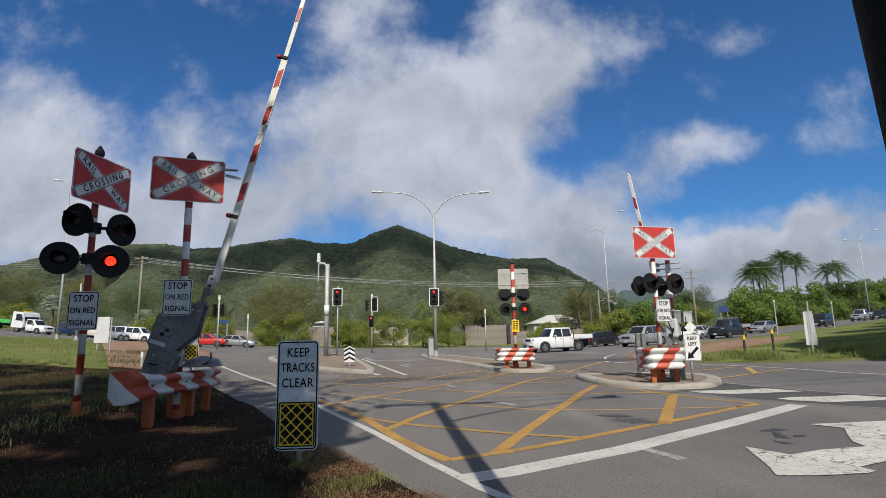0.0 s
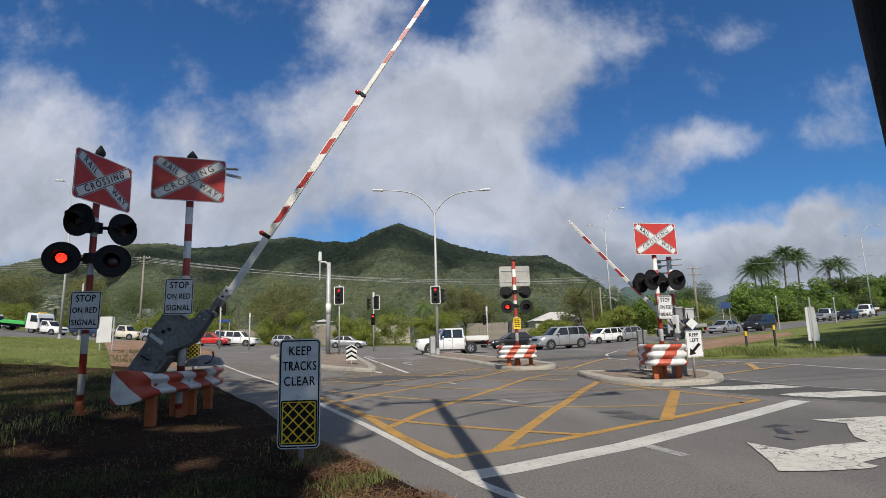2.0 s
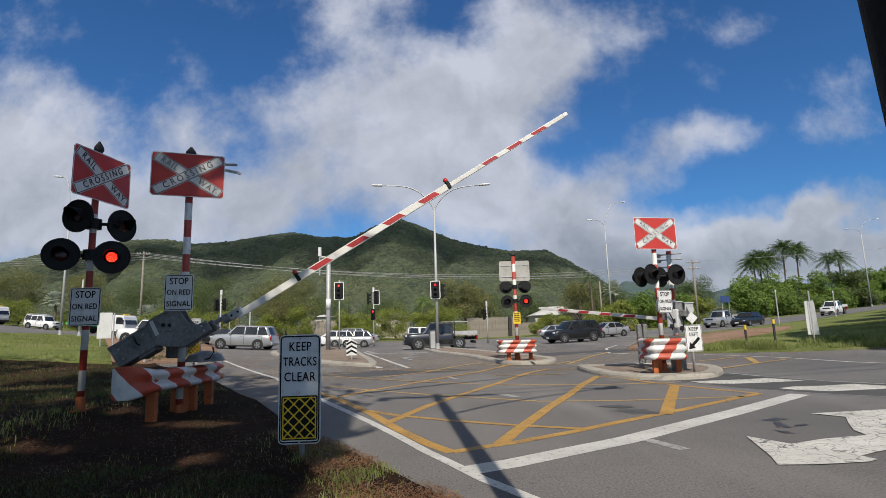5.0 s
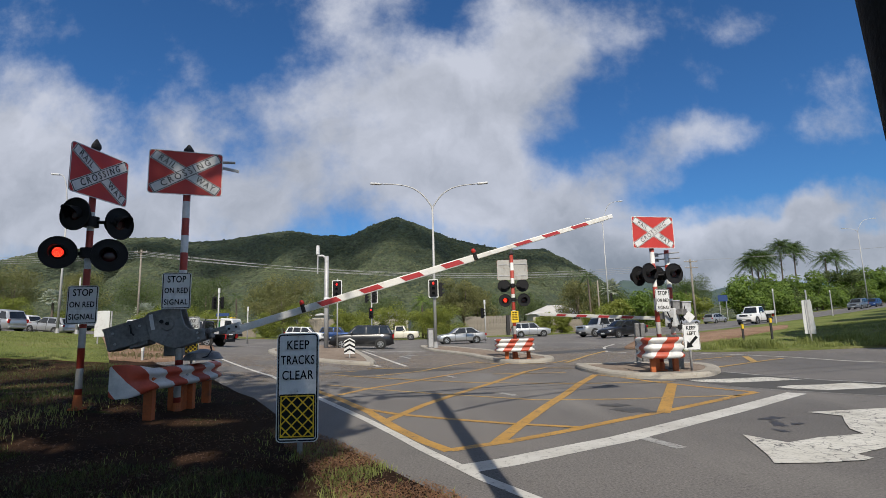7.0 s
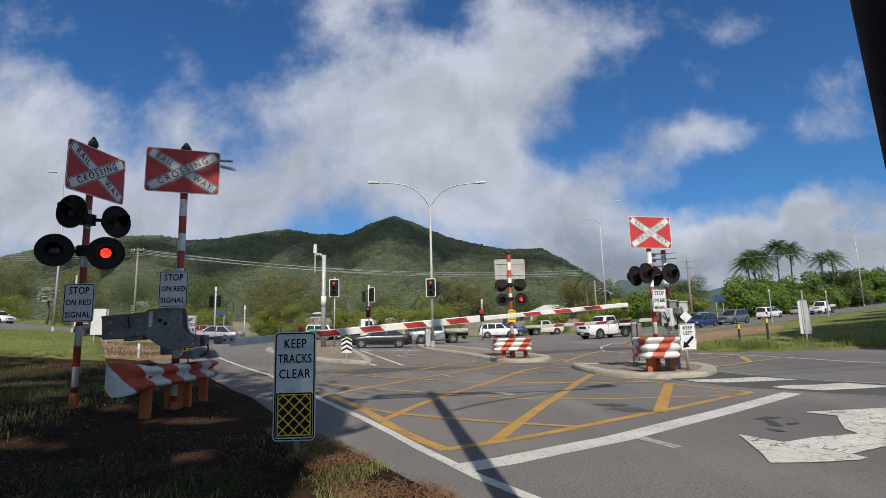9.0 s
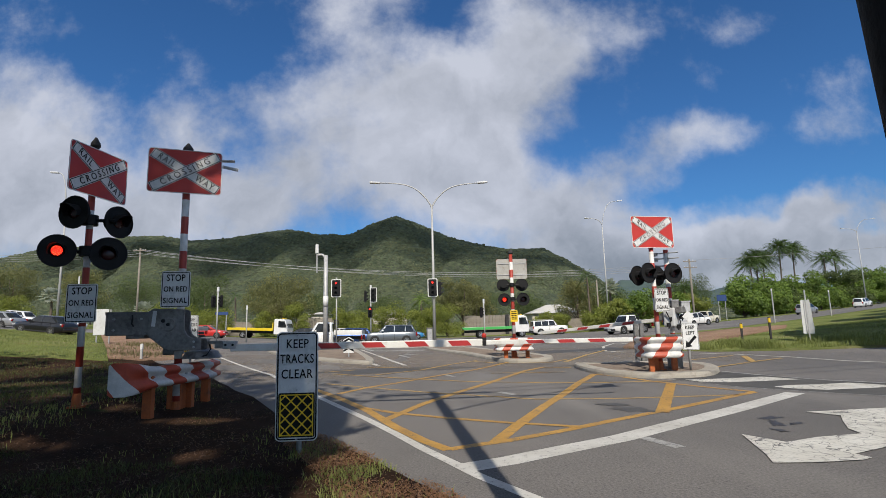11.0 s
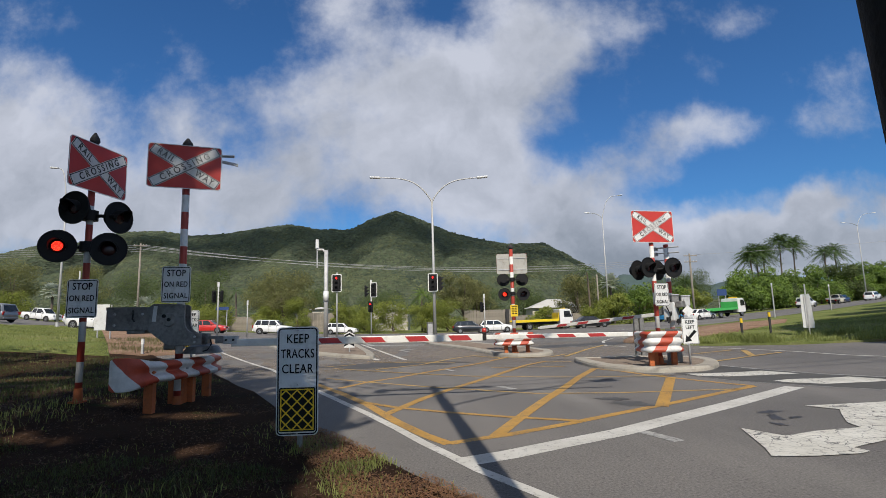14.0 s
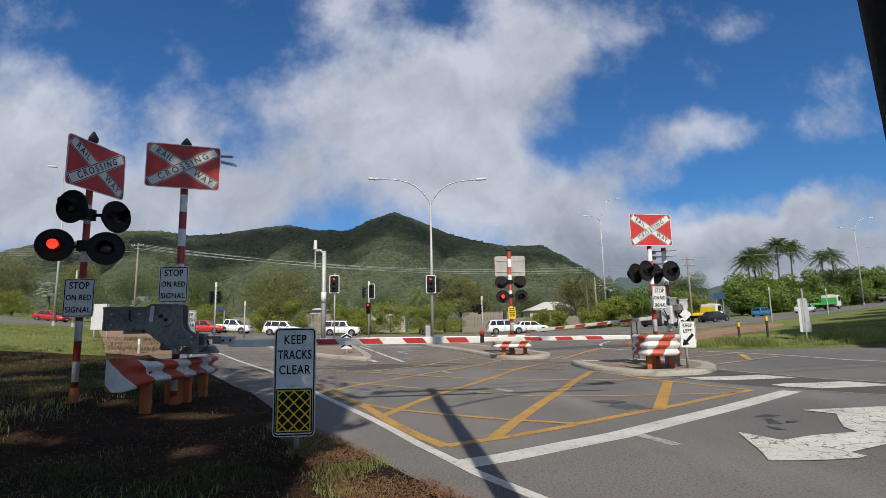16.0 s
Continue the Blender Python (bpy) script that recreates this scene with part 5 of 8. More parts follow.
def make_keep_left():
    root = thing("road_sign", "white traffic sign with a black slanted arrow, on an island", "road sign", pose(6.33, 13.7, 0.12, 0, 0, 6))
    bm = bmesh.new()
    cone(bm, 0.03, 0.03, 1.15, 10, pose(0, 0.05, 0))
    part("post", bm, M["galv"], root, "galvanised post", True)
    ob = plate(root, "sign_plate", 0.45, 0.68, pose(0.04, 0, 0.85), M["sign_white"], 0.03, (M["sign_black"], 0.01, 0.010))
    letters("KEEP", 0.125, M["sign_black"], ob, 0, 0.23, 0, 0.9)
    letters("LEFT", 0.125, M["sign_black"], ob, 0, 0.09, 0, 0.9)
    bm = bmesh.new()
    prism(bm, [(-0.16, -0.28), (0.03, -0.25), (-0.02, -0.20), (0.17, -0.02), (0.11, 0.03), (-0.07, -0.15), (-0.12, -0.10)], 0.003, pose(0, -0.006, 0))
    part("arrow", bm, M["sign_black"], ob, "black arrow")
    return root


make_keep_left()


def make_chevron():
    root = thing("road_sign", "black and white chevron marker on a short post", "road sign", pose(-4.3, 24.0, 0.1, 0, 0, 3))
    bm = bmesh.new()
    cone(bm, 0.03, 0.03, 0.5, 8)
    part("post", bm, M["galv"], root)
    bm = bmesh.new()
    prism(bm, [(-0.24, 0.24), (0.24, 0.24), (0.24, 0.82), (0, 0.95), (-0.24, 0.82)], 0.006, pose(0, -0.05, 0))
    ob = part("sign_plate", bm, M["sign_white"], root)
    bm = bmesh.new()
    for i in range(3):
        zz = 0.28 + i * 0.2
        prism(bm, [(-0.235, zz), (0, zz + 0.13), (0.235, zz), (0.235, zz + 0.09), (0, zz + 0.22), (-0.235, zz + 0.09)], 0.003, pose(0, -0.055, 0))
    part("chevrons", bm, M["sign_black"], ob)


make_chevron()


# ---------------------------------------------------------------- lamps, signals, poles
def street_lamp(x, y, height, arms, turn, label, r=0.11):
    z = land(x, y)
    root = thing("street_lamp", label, "street lamp", pose(x, y, z, 0, 0, turn), group="street lamps")
    bm = bmesh.new()
    cone(bm, r, r * 0.55, height, 14, pose(0, 0, -0.1))
    part("pole", bm, M["pole_grey"], root, "tall grey steel pole", True)
    bm = bmesh.new()
    cone(bm, r * 1.9, r * 1.9, 0.05, 14, pose(0, 0, 0.1))
    cone(bm, r * 1.4, r * 1.1, 0.5, 14, pose(0, 0, 0.0))
    part("base_plate", bm, M["galv"], root)
    for reach, rise in arms:
        bm = bmesh.new()
        s = 1 if reach > 0 else -1
        pts = [(0, 0, height - 0.35), (0.03 * s, 0, height - 0.20)]
        for i in range(1, 15):
            t = (i / 14) ** 1.5
            pts.append((reach * t, 0, height - 0.2 + rise * (1 - (1 - t) ** 4.0) + 0.2 * t))
        tube(bm, pts, r * 0.5, 8, r * 0.32)
        a = part("outreach", bm, M["pole_grey"], root, "curved outreach arm", True)
        bm = bmesh.new()
        vs = box(bm, 0.75, 0.26, 0.13, pose(reach + 0.30 * s, 0, height + rise + 0.02, 0, -4 * s, 0))
        part("luminaire", bm, M["pale_box"], a, "pale flat lamp head", bevel=0.05)
    return root


island_lamp = street_lamp(-0.60, 35.0, 9.75, ((-3.6, 1.60), (3.2, 1.40)), -1, "tall grey double-arm street lamp that carries a red traffic light", 0.115)
street_lamp(-33.0, 45.0, 10.9, ((-0.95, 3.2),), 2, "grey single-arm street lamp beside the highway")
street_lamp(-32.4, 46.5, 5.2, (), 0, "short grey steel pole beside the highway")
street_lamp(23.6, 75.3, 15.6, ((2.5, 3.2), (-1.9, 0.7)), 0, "grey double-arm street lamp beyond the highway")
street_lamp(83.9, 104, 15.2, ((3.4, 2.4), (-2.5, 0.5)), 0, "grey double-arm street lamp beside the hedge")


def signal_head(parent, x, y, z, turn=0.0, lit=True, h=1.0, w=0.42, border=True):
    bm = bmesh.new()
    box(bm, w * 0.62, 0.2, h * 0.84, pose(0, 0, 0))
    head = part("signal_head", bm, M["black"], parent, "black three-lamp signal head", bevel=0.03)
    head.matrix_basis = pose(x, y, z, 0, 0, turn)
    bm = bmesh.new()
    prism(bm, rounded(w, h, 0.09), 0.012, pose(0, 0.02, 0))
    part("target_board", bm, M["black"], head)
    if border:
        bm = bmesh.new()
        ring(bm, rounded(w, h, 0.09), rounded(w - 0.11, h - 0.11, 0.05), 0.008, pose(0, 0.006, 0))
        part("board_border", bm, M["sign_white"], head, "pale border")
    for i in range(3):
        zz = h * (0.27 - 0.27 * i)
        bm = bmesh.new()
        bmesh.ops.create_uvsphere(bm, u_segments=14, v_segments=8, radius=0.080 if w > 0.5 else 0.088, matrix=pose(0, -0.10, zz) @ Matrix.Diagonal((1, 0.35, 1, 1)))
        part("signal_lens", bm, M["signal_on"] if (lit and i == 0) else M["black"], head, "red light" if (lit and i == 0) else "", True)
        bm = bmesh.new()
        rows = [[bm.verts.new((0.112 * math.cos(radians(a)), -0.10 - o * (0.4 + 0.6 * max(0, math.sin(radians(a)))), zz + 0.112 * math.sin(radians(a)))) for a in range(-20, 201, 20)] for o in (0, 0.2)]
        for k in range(len(rows[0]) - 1):
            bm.faces.new((rows[0][k], rows[0][k + 1], rows[1][k + 1], rows[1][k]))
        part("visor", bm, M["black"], head)
    return head


def signal_post(x, y, height, heads, label, r=0.06, cap=True, extra=None):
    z = land(x, y)
    root = thing("traffic_light", label, "traffic light", pose(x, y, z), group="traffic lights")
    bm = bmesh.new()
    cone(bm, r, r, height, 12, pose(0, 0, -0.1))
    part("post", bm, M["pole_grey"], root, "pale grey post", True)
    if cap:
        bm = bmesh.new()
        cone(bm, r * 1.6, r * 1.5, 0.42, 12, pose(0, 0, height - 0.1))
        part("post_cap", bm, M["sign_white"], root, "white cap")
    for h in heads:
        signal_head(root, *h)
    return root


signal_post(-7.42, 36.6, 5.0, [(0.0, -0.15, 4.15, 0, True, 1.25, 0.70)], "red traffic light on a slim grey post", 0.05, False)
for spot in ((-0.06, -0.24, 4.0, 0, True, 1.22, 0.66), (0.40, 0.1, 3.95, 95, False, 1.1, 0.45, False)):
    signal_head(island_lamp, *spot)
signal_post(-6.6, 48.0, 5.0, [(0.25, -0.1, 4.4, 0, False, 1.35, 0.62), (-0.5, 0.1, 4.3, 80, False, 1.1, 0.4, False), (-0.05, -0.1, 2.85, 0, True, 1.0, 0.42, False)], "slim traffic light post beyond the highway")
signal_post(-20.6, 48.0, 4.6, [(-0.35, -0.1, 3.6, 30, False, 1.1, 0.4, False), (0.35, -0.1, 3.6, -30, False, 1.1, 0.4, False)], "traffic light post at the side road", 0.07)
signal_post(3.95, 51.0, 3.65, [(-0.25, 0, 2.7, 40, False, 1.0, 0.36, False)], "slim traffic light post beyond the highway", 0.06)
signal_post(-17.9, 48.0, 3.0, [], "plain pale post at the side road", 0.05)


def make_camera_mast():
    x, y = -8.05, 36.0
    root = thing("signal_mast", "thick galvanised mast with a small white camera arm", "mast", pose(x, y, land(x, y)))
    bm = bmesh.new()
    cone(bm, 0.16, 0.14, 6.5, 16, pose(0, 0, -0.1))
    part("mast", bm, M["galv"], root, "thick galvanised mast", True)
    bm = bmesh.new()
    cone(bm, 0.18, 0.18, 0.7, 16, pose(0, 0, 2.85))
    part("band", bm, M["sign_white"], root, "white label band", True)
    bm = bmesh.new()
    tube(bm, [(0, 0, 6.2), (-0.25, 0, 6.45), (-0.62, 0, 6.45)], 0.08, 8)
    tube(bm, [(-0.62, 0, 5.2), (-0.62, 0, 6.9)], 0.05, 8)
    part("arm", bm, M["galv"], root)
    bm = bmesh.new()
    cone(bm, 0.13, 0.11, 0.62, 12, pose(-0.62, 0, 6.55))
    part("detector", bm, M["sign_white"], root, "white round detector")


make_camera_mast()


def power_pole(x, y, height, r, label, arms=True, lean=(0, 0), key="timber"):
    root = thing("power_pole", label, "power pole", pose(x, y, land(x, y), lean[0], lean[1], 0))
    bm = bmesh.new()
    cone(bm, r, r * 0.72, height + 0.4, 14, pose(0, 0, -0.4))
    part("pole", bm, M[key], root, "", True)
    if arms:
        for k in range(arms):
            bm = bmesh.new()
            box(bm, 1.9, 0.10, 0.11, pose(0, -r, height - 0.35 - 0.9 * k))
            a = part("crossarm", bm, M[key], root)
            for i in (-0.85, -0.45, 0.45, 0.85):
                bm = bmesh.new()
                cone(bm, 0.05, 0.03, 0.16, 8, pose(i, -r, height - 0.3 - 0.9 * k))
                part("insulator", bm, M["pale_box"], a)
    return root


power_pole(-43.7, 75.0, 12.0, 0.16, "tall timber power pole beyond the highway", 1)
power_pole(36.2, 76.0, 9.5, 0.17, "timber power pole with a crossarm and street lines", 2)
power_pole(22.0, 74.5, 7.2, 0.13, "slim bare timber pole in front of the trees", 0)


def make_near_pole():
    """The pole beside the camera: dark, with a crossarm and a street lamp whose shadows fall across the yellow box."""
    root = thing("power_pole", "dark power pole with a crossarm and a long street lamp arm", "power pole", pose(0.883, 0.72, 0.0, -1.15, -2.3, 0))
    bm = bmesh.new()
    cone(bm, 0.115, 0.095, 10.8, 20, pose(0, 0, -0.5))
    part("pole", bm, M["dark_timber"], root, "dark weathered timber", True)
    bm = bmesh.new()
    tube(bm, [(-0.02, -0.13, 0.1), (-0.02, -0.125, 2.1)], 0.022, 8)
    part("conduit", bm, M["conduit"], root, "grey plastic conduit", True)
    bm = bmesh.new()
    box(bm, 2.45, 0.10, 0.12, pose(-0.02, 0.14, 9.78, 0, 0, 2))
    a = part("crossarm", bm, M["dark_timber"], root)
    for i in (-1.1, -0.6, 0.6, 1.1):
        bm = bmesh.new()
        cone(bm, 0.05, 0.03, 0.2, 8, pose(i - 0.02, 0.14, 9.82))
        part("insulator", bm, M["pale_box"], a)
    bm = bmesh.new()
    for k in (-1, 1):
        tube(bm, [(0.03 * k, 0.1, 9.25), (0.7 * k, 0.16, 9.74)], 0.018, 6)
    part("arm_brace", bm, M["galv"], root)
    bm = bmesh.new()
    tube(bm, [(0.1, 0.05, 7.75), (0.75, 0.12, 8.35), (1.7, 0.2, 9.0), (2.7, 0.3, 9.55), (3.45, 0.45, 9.85)], 0.035, 8, 0.028)
    lamp = part("lamp_arm", bm, M["galv"], root, "long galvanised outreach arm", True)
    bm = bmesh.new()
    box(bm, 0.62, 0.26, 0.12, pose(3.72, 0.47, 9.9, 0, -6, 4))
    part("luminaire", bm, M["pale_box"], lamp, "pale flat lamp head", bevel=0.04)


make_near_pole()


def cable(a, b, sag, r, label):
    bm = bmesh.new()
    a, b = Vector(a), Vector(b)
    tube(bm, [a.lerp(b, i / 20) - Vector((0, 0, sag * 4 * (i / 20) * (1 - i / 20))) for i in range(21)], r, 5)
    return tagged(part("overhead_cable", bm, M["wire"], None, "", True), label, "cable", group="overhead cables")


for k, dx in enumerate((-0.85, -0.45, 0.45, 0.85)):
    cable((-43.7 + dx, 74.8, land(-43.7, 75) + 11.75 - 0.5 * (k % 2)), (36.0 + dx, 92.0, 11.2 - 0.3 * k), 2.1, 0.028, "thin grey overhead cable in front of the mountain")
    cable((-43.7 + dx, 74.8, land(-43.7, 75) + 11.75 - 0.3 * k), (-130, 70 + 2 * k, 15.5), 1.4, 0.022, "thin grey overhead cable over the houses")
cable((37.0, 75.8, land(36.2, 76) + 9.3), (120, 68, 15.5), 0.9, 0.02, "thin dark overhead cable")
cable((1.55, 0.95, 10.0), (40, 13, 11), 0.8, 0.02, "overhead cable from the near pole")
cable((-0.6, 0.95, 10.0), (40, 14.5, 11), 0.8, 0.02, "overhead cable from the near pole")


# ---------------------------------------------------------------- fences, boards, cabinets
def make_fence(x0, x1, y, h, label, gap=0.0):
    root = thing("timber_fence", label, "fence", pose(x0, y, land(x0, y) + 0.1))
    n = int((x1 - x0) / 0.145)
    bm0 = bmesh.new()
    box(bm0, 0.135, 0.022, h, pose(0, 0, h / 2))
    me = bpy.data.meshes.new("paling")
    bm0.to_mesh(me), bm0.free()
    me.materials.append(M["timber"])
    for i in range(min(n, 280)):
        ob = new("paling", me)
        ob.parent = root
        dz = land(x0 + i * 0.145, y) - land(x0, y)
        ob.matrix_basis = pose(i * 0.145, random.uniform(-0.008, 0.008), dz + random.uniform(-0.08, 0.03), 0, random.uniform(-0.6, 0.6), 0)
    for z in (0.4, h - 0.4):
        bm = bmesh.new()
        box(bm, x1 - x0, 0.05, 0.09, pose((x1 - x0) / 2, 0.04, z))
        part("rail", bm, M["timber"], root)
    return root


make_fence(3.0, 10.2, 75.0, 2.8, "tall grey weathered paling fence beyond the highway")
make_fence(10.2, 25.0, 78.5, 1.9, "pale weathered paling fence behind the bushes")
make_fence(-21.0, -15.6, 76.0, 2.8, "grey weathered paling fence between the shrubs")
make_fence(-33.0, -26.5, 75.0, 2.0, "weathered paling fence beside the trees")
bm = bmesh.new()
box(bm, 0.45, 0.45, 3.0, pose(9.0, 74.5, 1.45))
tagged(part("stump_post", bm, M["dark_timber"], None, bevel=0.05), "thick dark timber post beside the paling fence", "post")


def marker_post(x, y, h, r, key, label):
    root = thing("marker_post", label, "post", pose(x, y, land(x, y)), group="marker posts")
    bm = bmesh.new()
    box(bm, r, r * 0.8, h, pose(0, 0, h / 2 - 0.05))
    part("post", bm, M[key], root, bevel=0.01)
    bm = bmesh.new()
    box(bm, r * 1.06, r * 0.86, 0.2, pose(0, 0, h - 0.18))
    part("band", bm, M["sign_yellow"] if key == "dark_timber" else M["sign_white"], root, "painted band")
    return root


marker_post(13.5, 24.0, 0.95, 0.085, "dark_timber", "dark timber post with a yellow band in the verge")
marker_post(14.8, 24.0, 1.12, 0.085, "dark_timber", "dark timber post in the weeds")
for px_, py_, hh in ((29.5, 47.0, 3.2), (40.5, 55.0, 2.8), (57.0, 65.5, 3.4), (-12.4, 21.8, 0.75), (-10.6, 22.5, 0.6)):
    marker_post(px_, py_, hh, 0.09, "pole_grey", "slim pale post at the road edge")


def make_boards():
    # a pair of pale weathered boards seen from behind on one post
    x, y = 15.15, 22.0
    root = thing("road_sign", "two tall weathered pale boards on one post seen from behind", "road sign", pose(x, y, land(x, y), 0, 0, -10))
    bm = bmesh.new()
    cone(bm, 0.03, 0.03, 2.3, 8, pose(0, -0.06, -0.1))
    part("post", bm, M["galv"], root)
    for dx, turn, lean in ((-0.12, 38, 2), (0.11, -44, -3)):
        bm = bmesh.new()
        prism(bm, [(-0.14, 0.2), (-0.12, 0.35), (-0.15, 0.6), (-0.155, 1.3), (-0.14, 1.56), (0.12, 1.60), (0.15, 1.45), (0.14, 0.7), (0.155, 0.4), (0.13, 0.18)], 0.012)
        b = part("board", bm, M["pale_box"], root, "peeling pale board", bevel=0.004)
        b.matrix_basis = pose(dx, 0, 0.20, 0, lean, turn)
    # flat white cabinet door on posts beside the line
    x, y = -19.1, 29.6
    root = thing("notice_board", "plain pale board on two thin posts beside the line", "board", pose(x, y, land(x, y), 0, 0, 12))
    bm = bmesh.new()
    box(bm, 0.74, 0.04, 1.44, pose(-0.1, 0, 1.25))
    part("board", bm, M["pale_box"], root, bevel=0.01)
    for dx in (-0.3, 0.34):
        bm = bmesh.new()
        cone(bm, 0.04, 0.04, 2.0, 8, pose(dx, 0.05, -0.05))
        part("post", bm, M["galv"], root)
    # small switch box at the mast's foot
    x, y = -0.92, 34.35
    root = thing("control_cabinet", "narrow grey control box at the foot of the mast", "cabinet", pose(x, y, land(x, y) + 0.1, 0, 0, 12))
    bm = bmesh.new()
    box(bm, 0.36, 0.3, 1.25, pose(0, 0, 0.62))
    part("body", bm, M["grey_steel"], root, bevel=0.02)
    bm = bmesh.new()
    box(bm, 0.30, 0.012, 1.05, pose(0, -0.155, 0.64))
    part("door", bm, M["galv"], root, bevel=0.004)
    bm = bmesh.new()
    box(bm, 0.42, 0.36, 0.03, pose(0, 0, 1.26))
    part("lid", bm, M["grey_steel"], root, bevel=0.008)
    # pale bollard with a broad board behind the island rail
    x, y = 6.25, 17.0
    root = thing("bollard_pair", "two short grey posts side by side", "bollard", pose(x, y, 0.13))
    for dx in (-0.08, 0.10):
        bm = bmesh.new()
        box(bm, 0.14, 0.12, 1.25, pose(dx, 0, 0.6))
        part("post", bm, M["grey_steel"], root, bevel=0.02)
    # blue guide signs far away
    for x, y, w, h, zz in ((46.2, 87.0, 1.6, 1.05, 3.8), (-28.6, 68.0, 1.7, 0.4, 3.0)):
        root = thing("guide_sign", "blue guide sign on posts, its words too small to read", "road sign", pose(x, y, land(x, y)))
        bm = bmesh.new()
        prism(bm, rounded(w, h, 0.1), 0.03, pose(0, -0.06, zz))
        part("panel", bm, surface("blue_sign_sheet", (0.025, 0.055, 0.16), 0.5), root)
        for dx in (-w * 0.35, w * 0.35):
            bm = bmesh.new()
            cone(bm, 0.06, 0.06, zz + h / 2, 8, pose(dx, 0, 0))
            part("post", bm, M["galv"], root)


make_boards()


def make_house(x, y, w, d, h, key_wall, key_roof, label):
    root = thing("house", label, "house", pose(x, y, land(x, y)))
    bm = bmesh.new()
    box(bm, w, d, h, pose(0, 0, h / 2))
    part("wall", bm, key_wall, root, bevel=0.02)
    bm = bmesh.new()
    e, r = 0.5, w * 0.18
    a = [bm.verts.new(v) for v in ((-w / 2 - e, -d / 2 - e, h), (w / 2 + e, -d / 2 - e, h), (w / 2 + e, d / 2 + e, h), (-w / 2 - e, d / 2 + e, h))]
    b = [bm.verts.new(v) for v in ((-w / 2 + d * 0.45, 0, h + r), (w / 2 - d * 0.45, 0, h + r))]
    bm.faces.new((a[0], a[1], b[1], b[0])), bm.faces.new((a[2], a[3], b[0], b[1])), bm.faces.new((a[1], a[2], b[1])), bm.faces.new((a[3], a[0], b[0])), bm.faces.new(a[::-1])
    part("roof", bm, key_roof, root, "pale sheet roof")
    for s in (-0.25, 0.25):
        bm = bmesh.new()
        box(bm, w * 0.16, 0.08, 1.1, pose(w * s, -d / 2 - 0.01, h * 0.55))
        part("window", bm, M["black"], root)
    return root


wall_paint = surface("cream_house_wall", (0.55, 0.50, 0.42), 0.8, 0, 0.4, 12, 0.15, 0.1)
roof_sheet = surface("pale_roof_sheet", (0.62, 0.60, 0.56), 0.5, 0.2, 0.5, 14, 0.15, 0.05)
make_house(19.2, 92, 8.5, 7, 3.1, wall_paint, roof_sheet, "low house with a pale hipped roof behind the fence")
make_house(-22.6, 97, 2.6, 3, 3.9, wall_paint, roof_sheet, "small house behind the bushes")
make_house(-9.3, 95, 6, 7, 3.6, wall_paint, surface("grey_roof_sheet", (0.28, 0.28, 0.27), 0.6, 0.2, 0.5, 14, 0.15, 0.05), "small house with a grey roof behind the bushes")


# ---------------------------------------------------------------- trees and bushes
LEAF = {
    "bush": leaf_mat("yellow_green_leaves", (0.105, 0.132, 0.026), (0.275, 0.30, 0.064)),
    "hedge": leaf_mat("bright_green_leaves", (0.050, 0.092, 0.018), (0.205, 0.290, 0.058)),
    "dark": leaf_mat("dark_green_leaves", (0.042, 0.066, 0.023), (0.130, 0.165, 0.058)),
    "olive": leaf_mat("olive_leaves", (0.088, 0.098, 0.040), (0.235, 0.225, 0.092)),
    "silver": leaf_mat("silver_fan_leaves", (0.22, 0.24, 0.22), (0.46, 0.48, 0.44)),
    "palm": leaf_mat("palm_fronds", (0.033, 0.063, 0.021), (0.105, 0.150, 0.053)),
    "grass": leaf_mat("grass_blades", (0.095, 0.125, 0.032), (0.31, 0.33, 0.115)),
    # darker copies of grass and dry litter; the verge's shade is in their colour
    "shade_grass": leaf_mat("shade_tinted_grass_blades", (0.030, 0.042, 0.013), (0.092, 0.105, 0.038)),
    "shade_litter": leaf_mat("shade_tinted_leaf_litter", (0.024, 0.013, 0.009), (0.15, 0.088, 0.058)),
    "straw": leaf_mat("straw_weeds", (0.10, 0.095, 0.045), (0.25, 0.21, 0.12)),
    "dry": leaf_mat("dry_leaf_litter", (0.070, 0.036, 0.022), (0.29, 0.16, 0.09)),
}
BARK = surface("grey_brown_bark", (0.14, 0.11, 0.085), 0.95, 0, 3.0, 25, 0.35, 0.6)


def leaf_cloud(rng, lumps, count, size, flat=0.0):
    """Many small tilted leaves in lumps (centre, radii); most lie near the lumps' surface."""
    weights = [r[0] * r[1] + r[1] * r[2] + r[0] * r[2] for _, r in lumps]
    pick = rng.choice(len(lumps), size=count, p=np.array(weights) / sum(weights))
    C, R = np.array([l[0] for l in lumps])[pick], np.array([l[1] for l in lumps])[pick]

    def unit(v):
        return v / (np.linalg.norm(v, axis=1, keepdims=True) + 1e-9)

    v = unit(rng.normal(size=(count, 3)))
    p = C + v * R * (rng.uniform(0.55, 1.0, (count, 1)) ** 0.5 * (1 + 0.12 * rng.normal(size=(count, 1))))
    n = unit(v + rng.normal(size=(count, 3)) * 0.42 + np.array((0, 0, 0.4)))
    a = unit(np.cross(n, rng.normal(size=(count, 3))))
    b = np.cross(n, a)
    s = size * rng.uniform(0.6, 1.35, (count, 1))
    verts = np.stack([p - a * s, p - b * s * 0.45 + n * s * 0.12, p + a * s, p + b * s * 0.45 + n * s * 0.12], 1).reshape(-1, 3)
    faces = np.arange(count * 4).reshape(-1, 4).tolist()
    return verts, faces


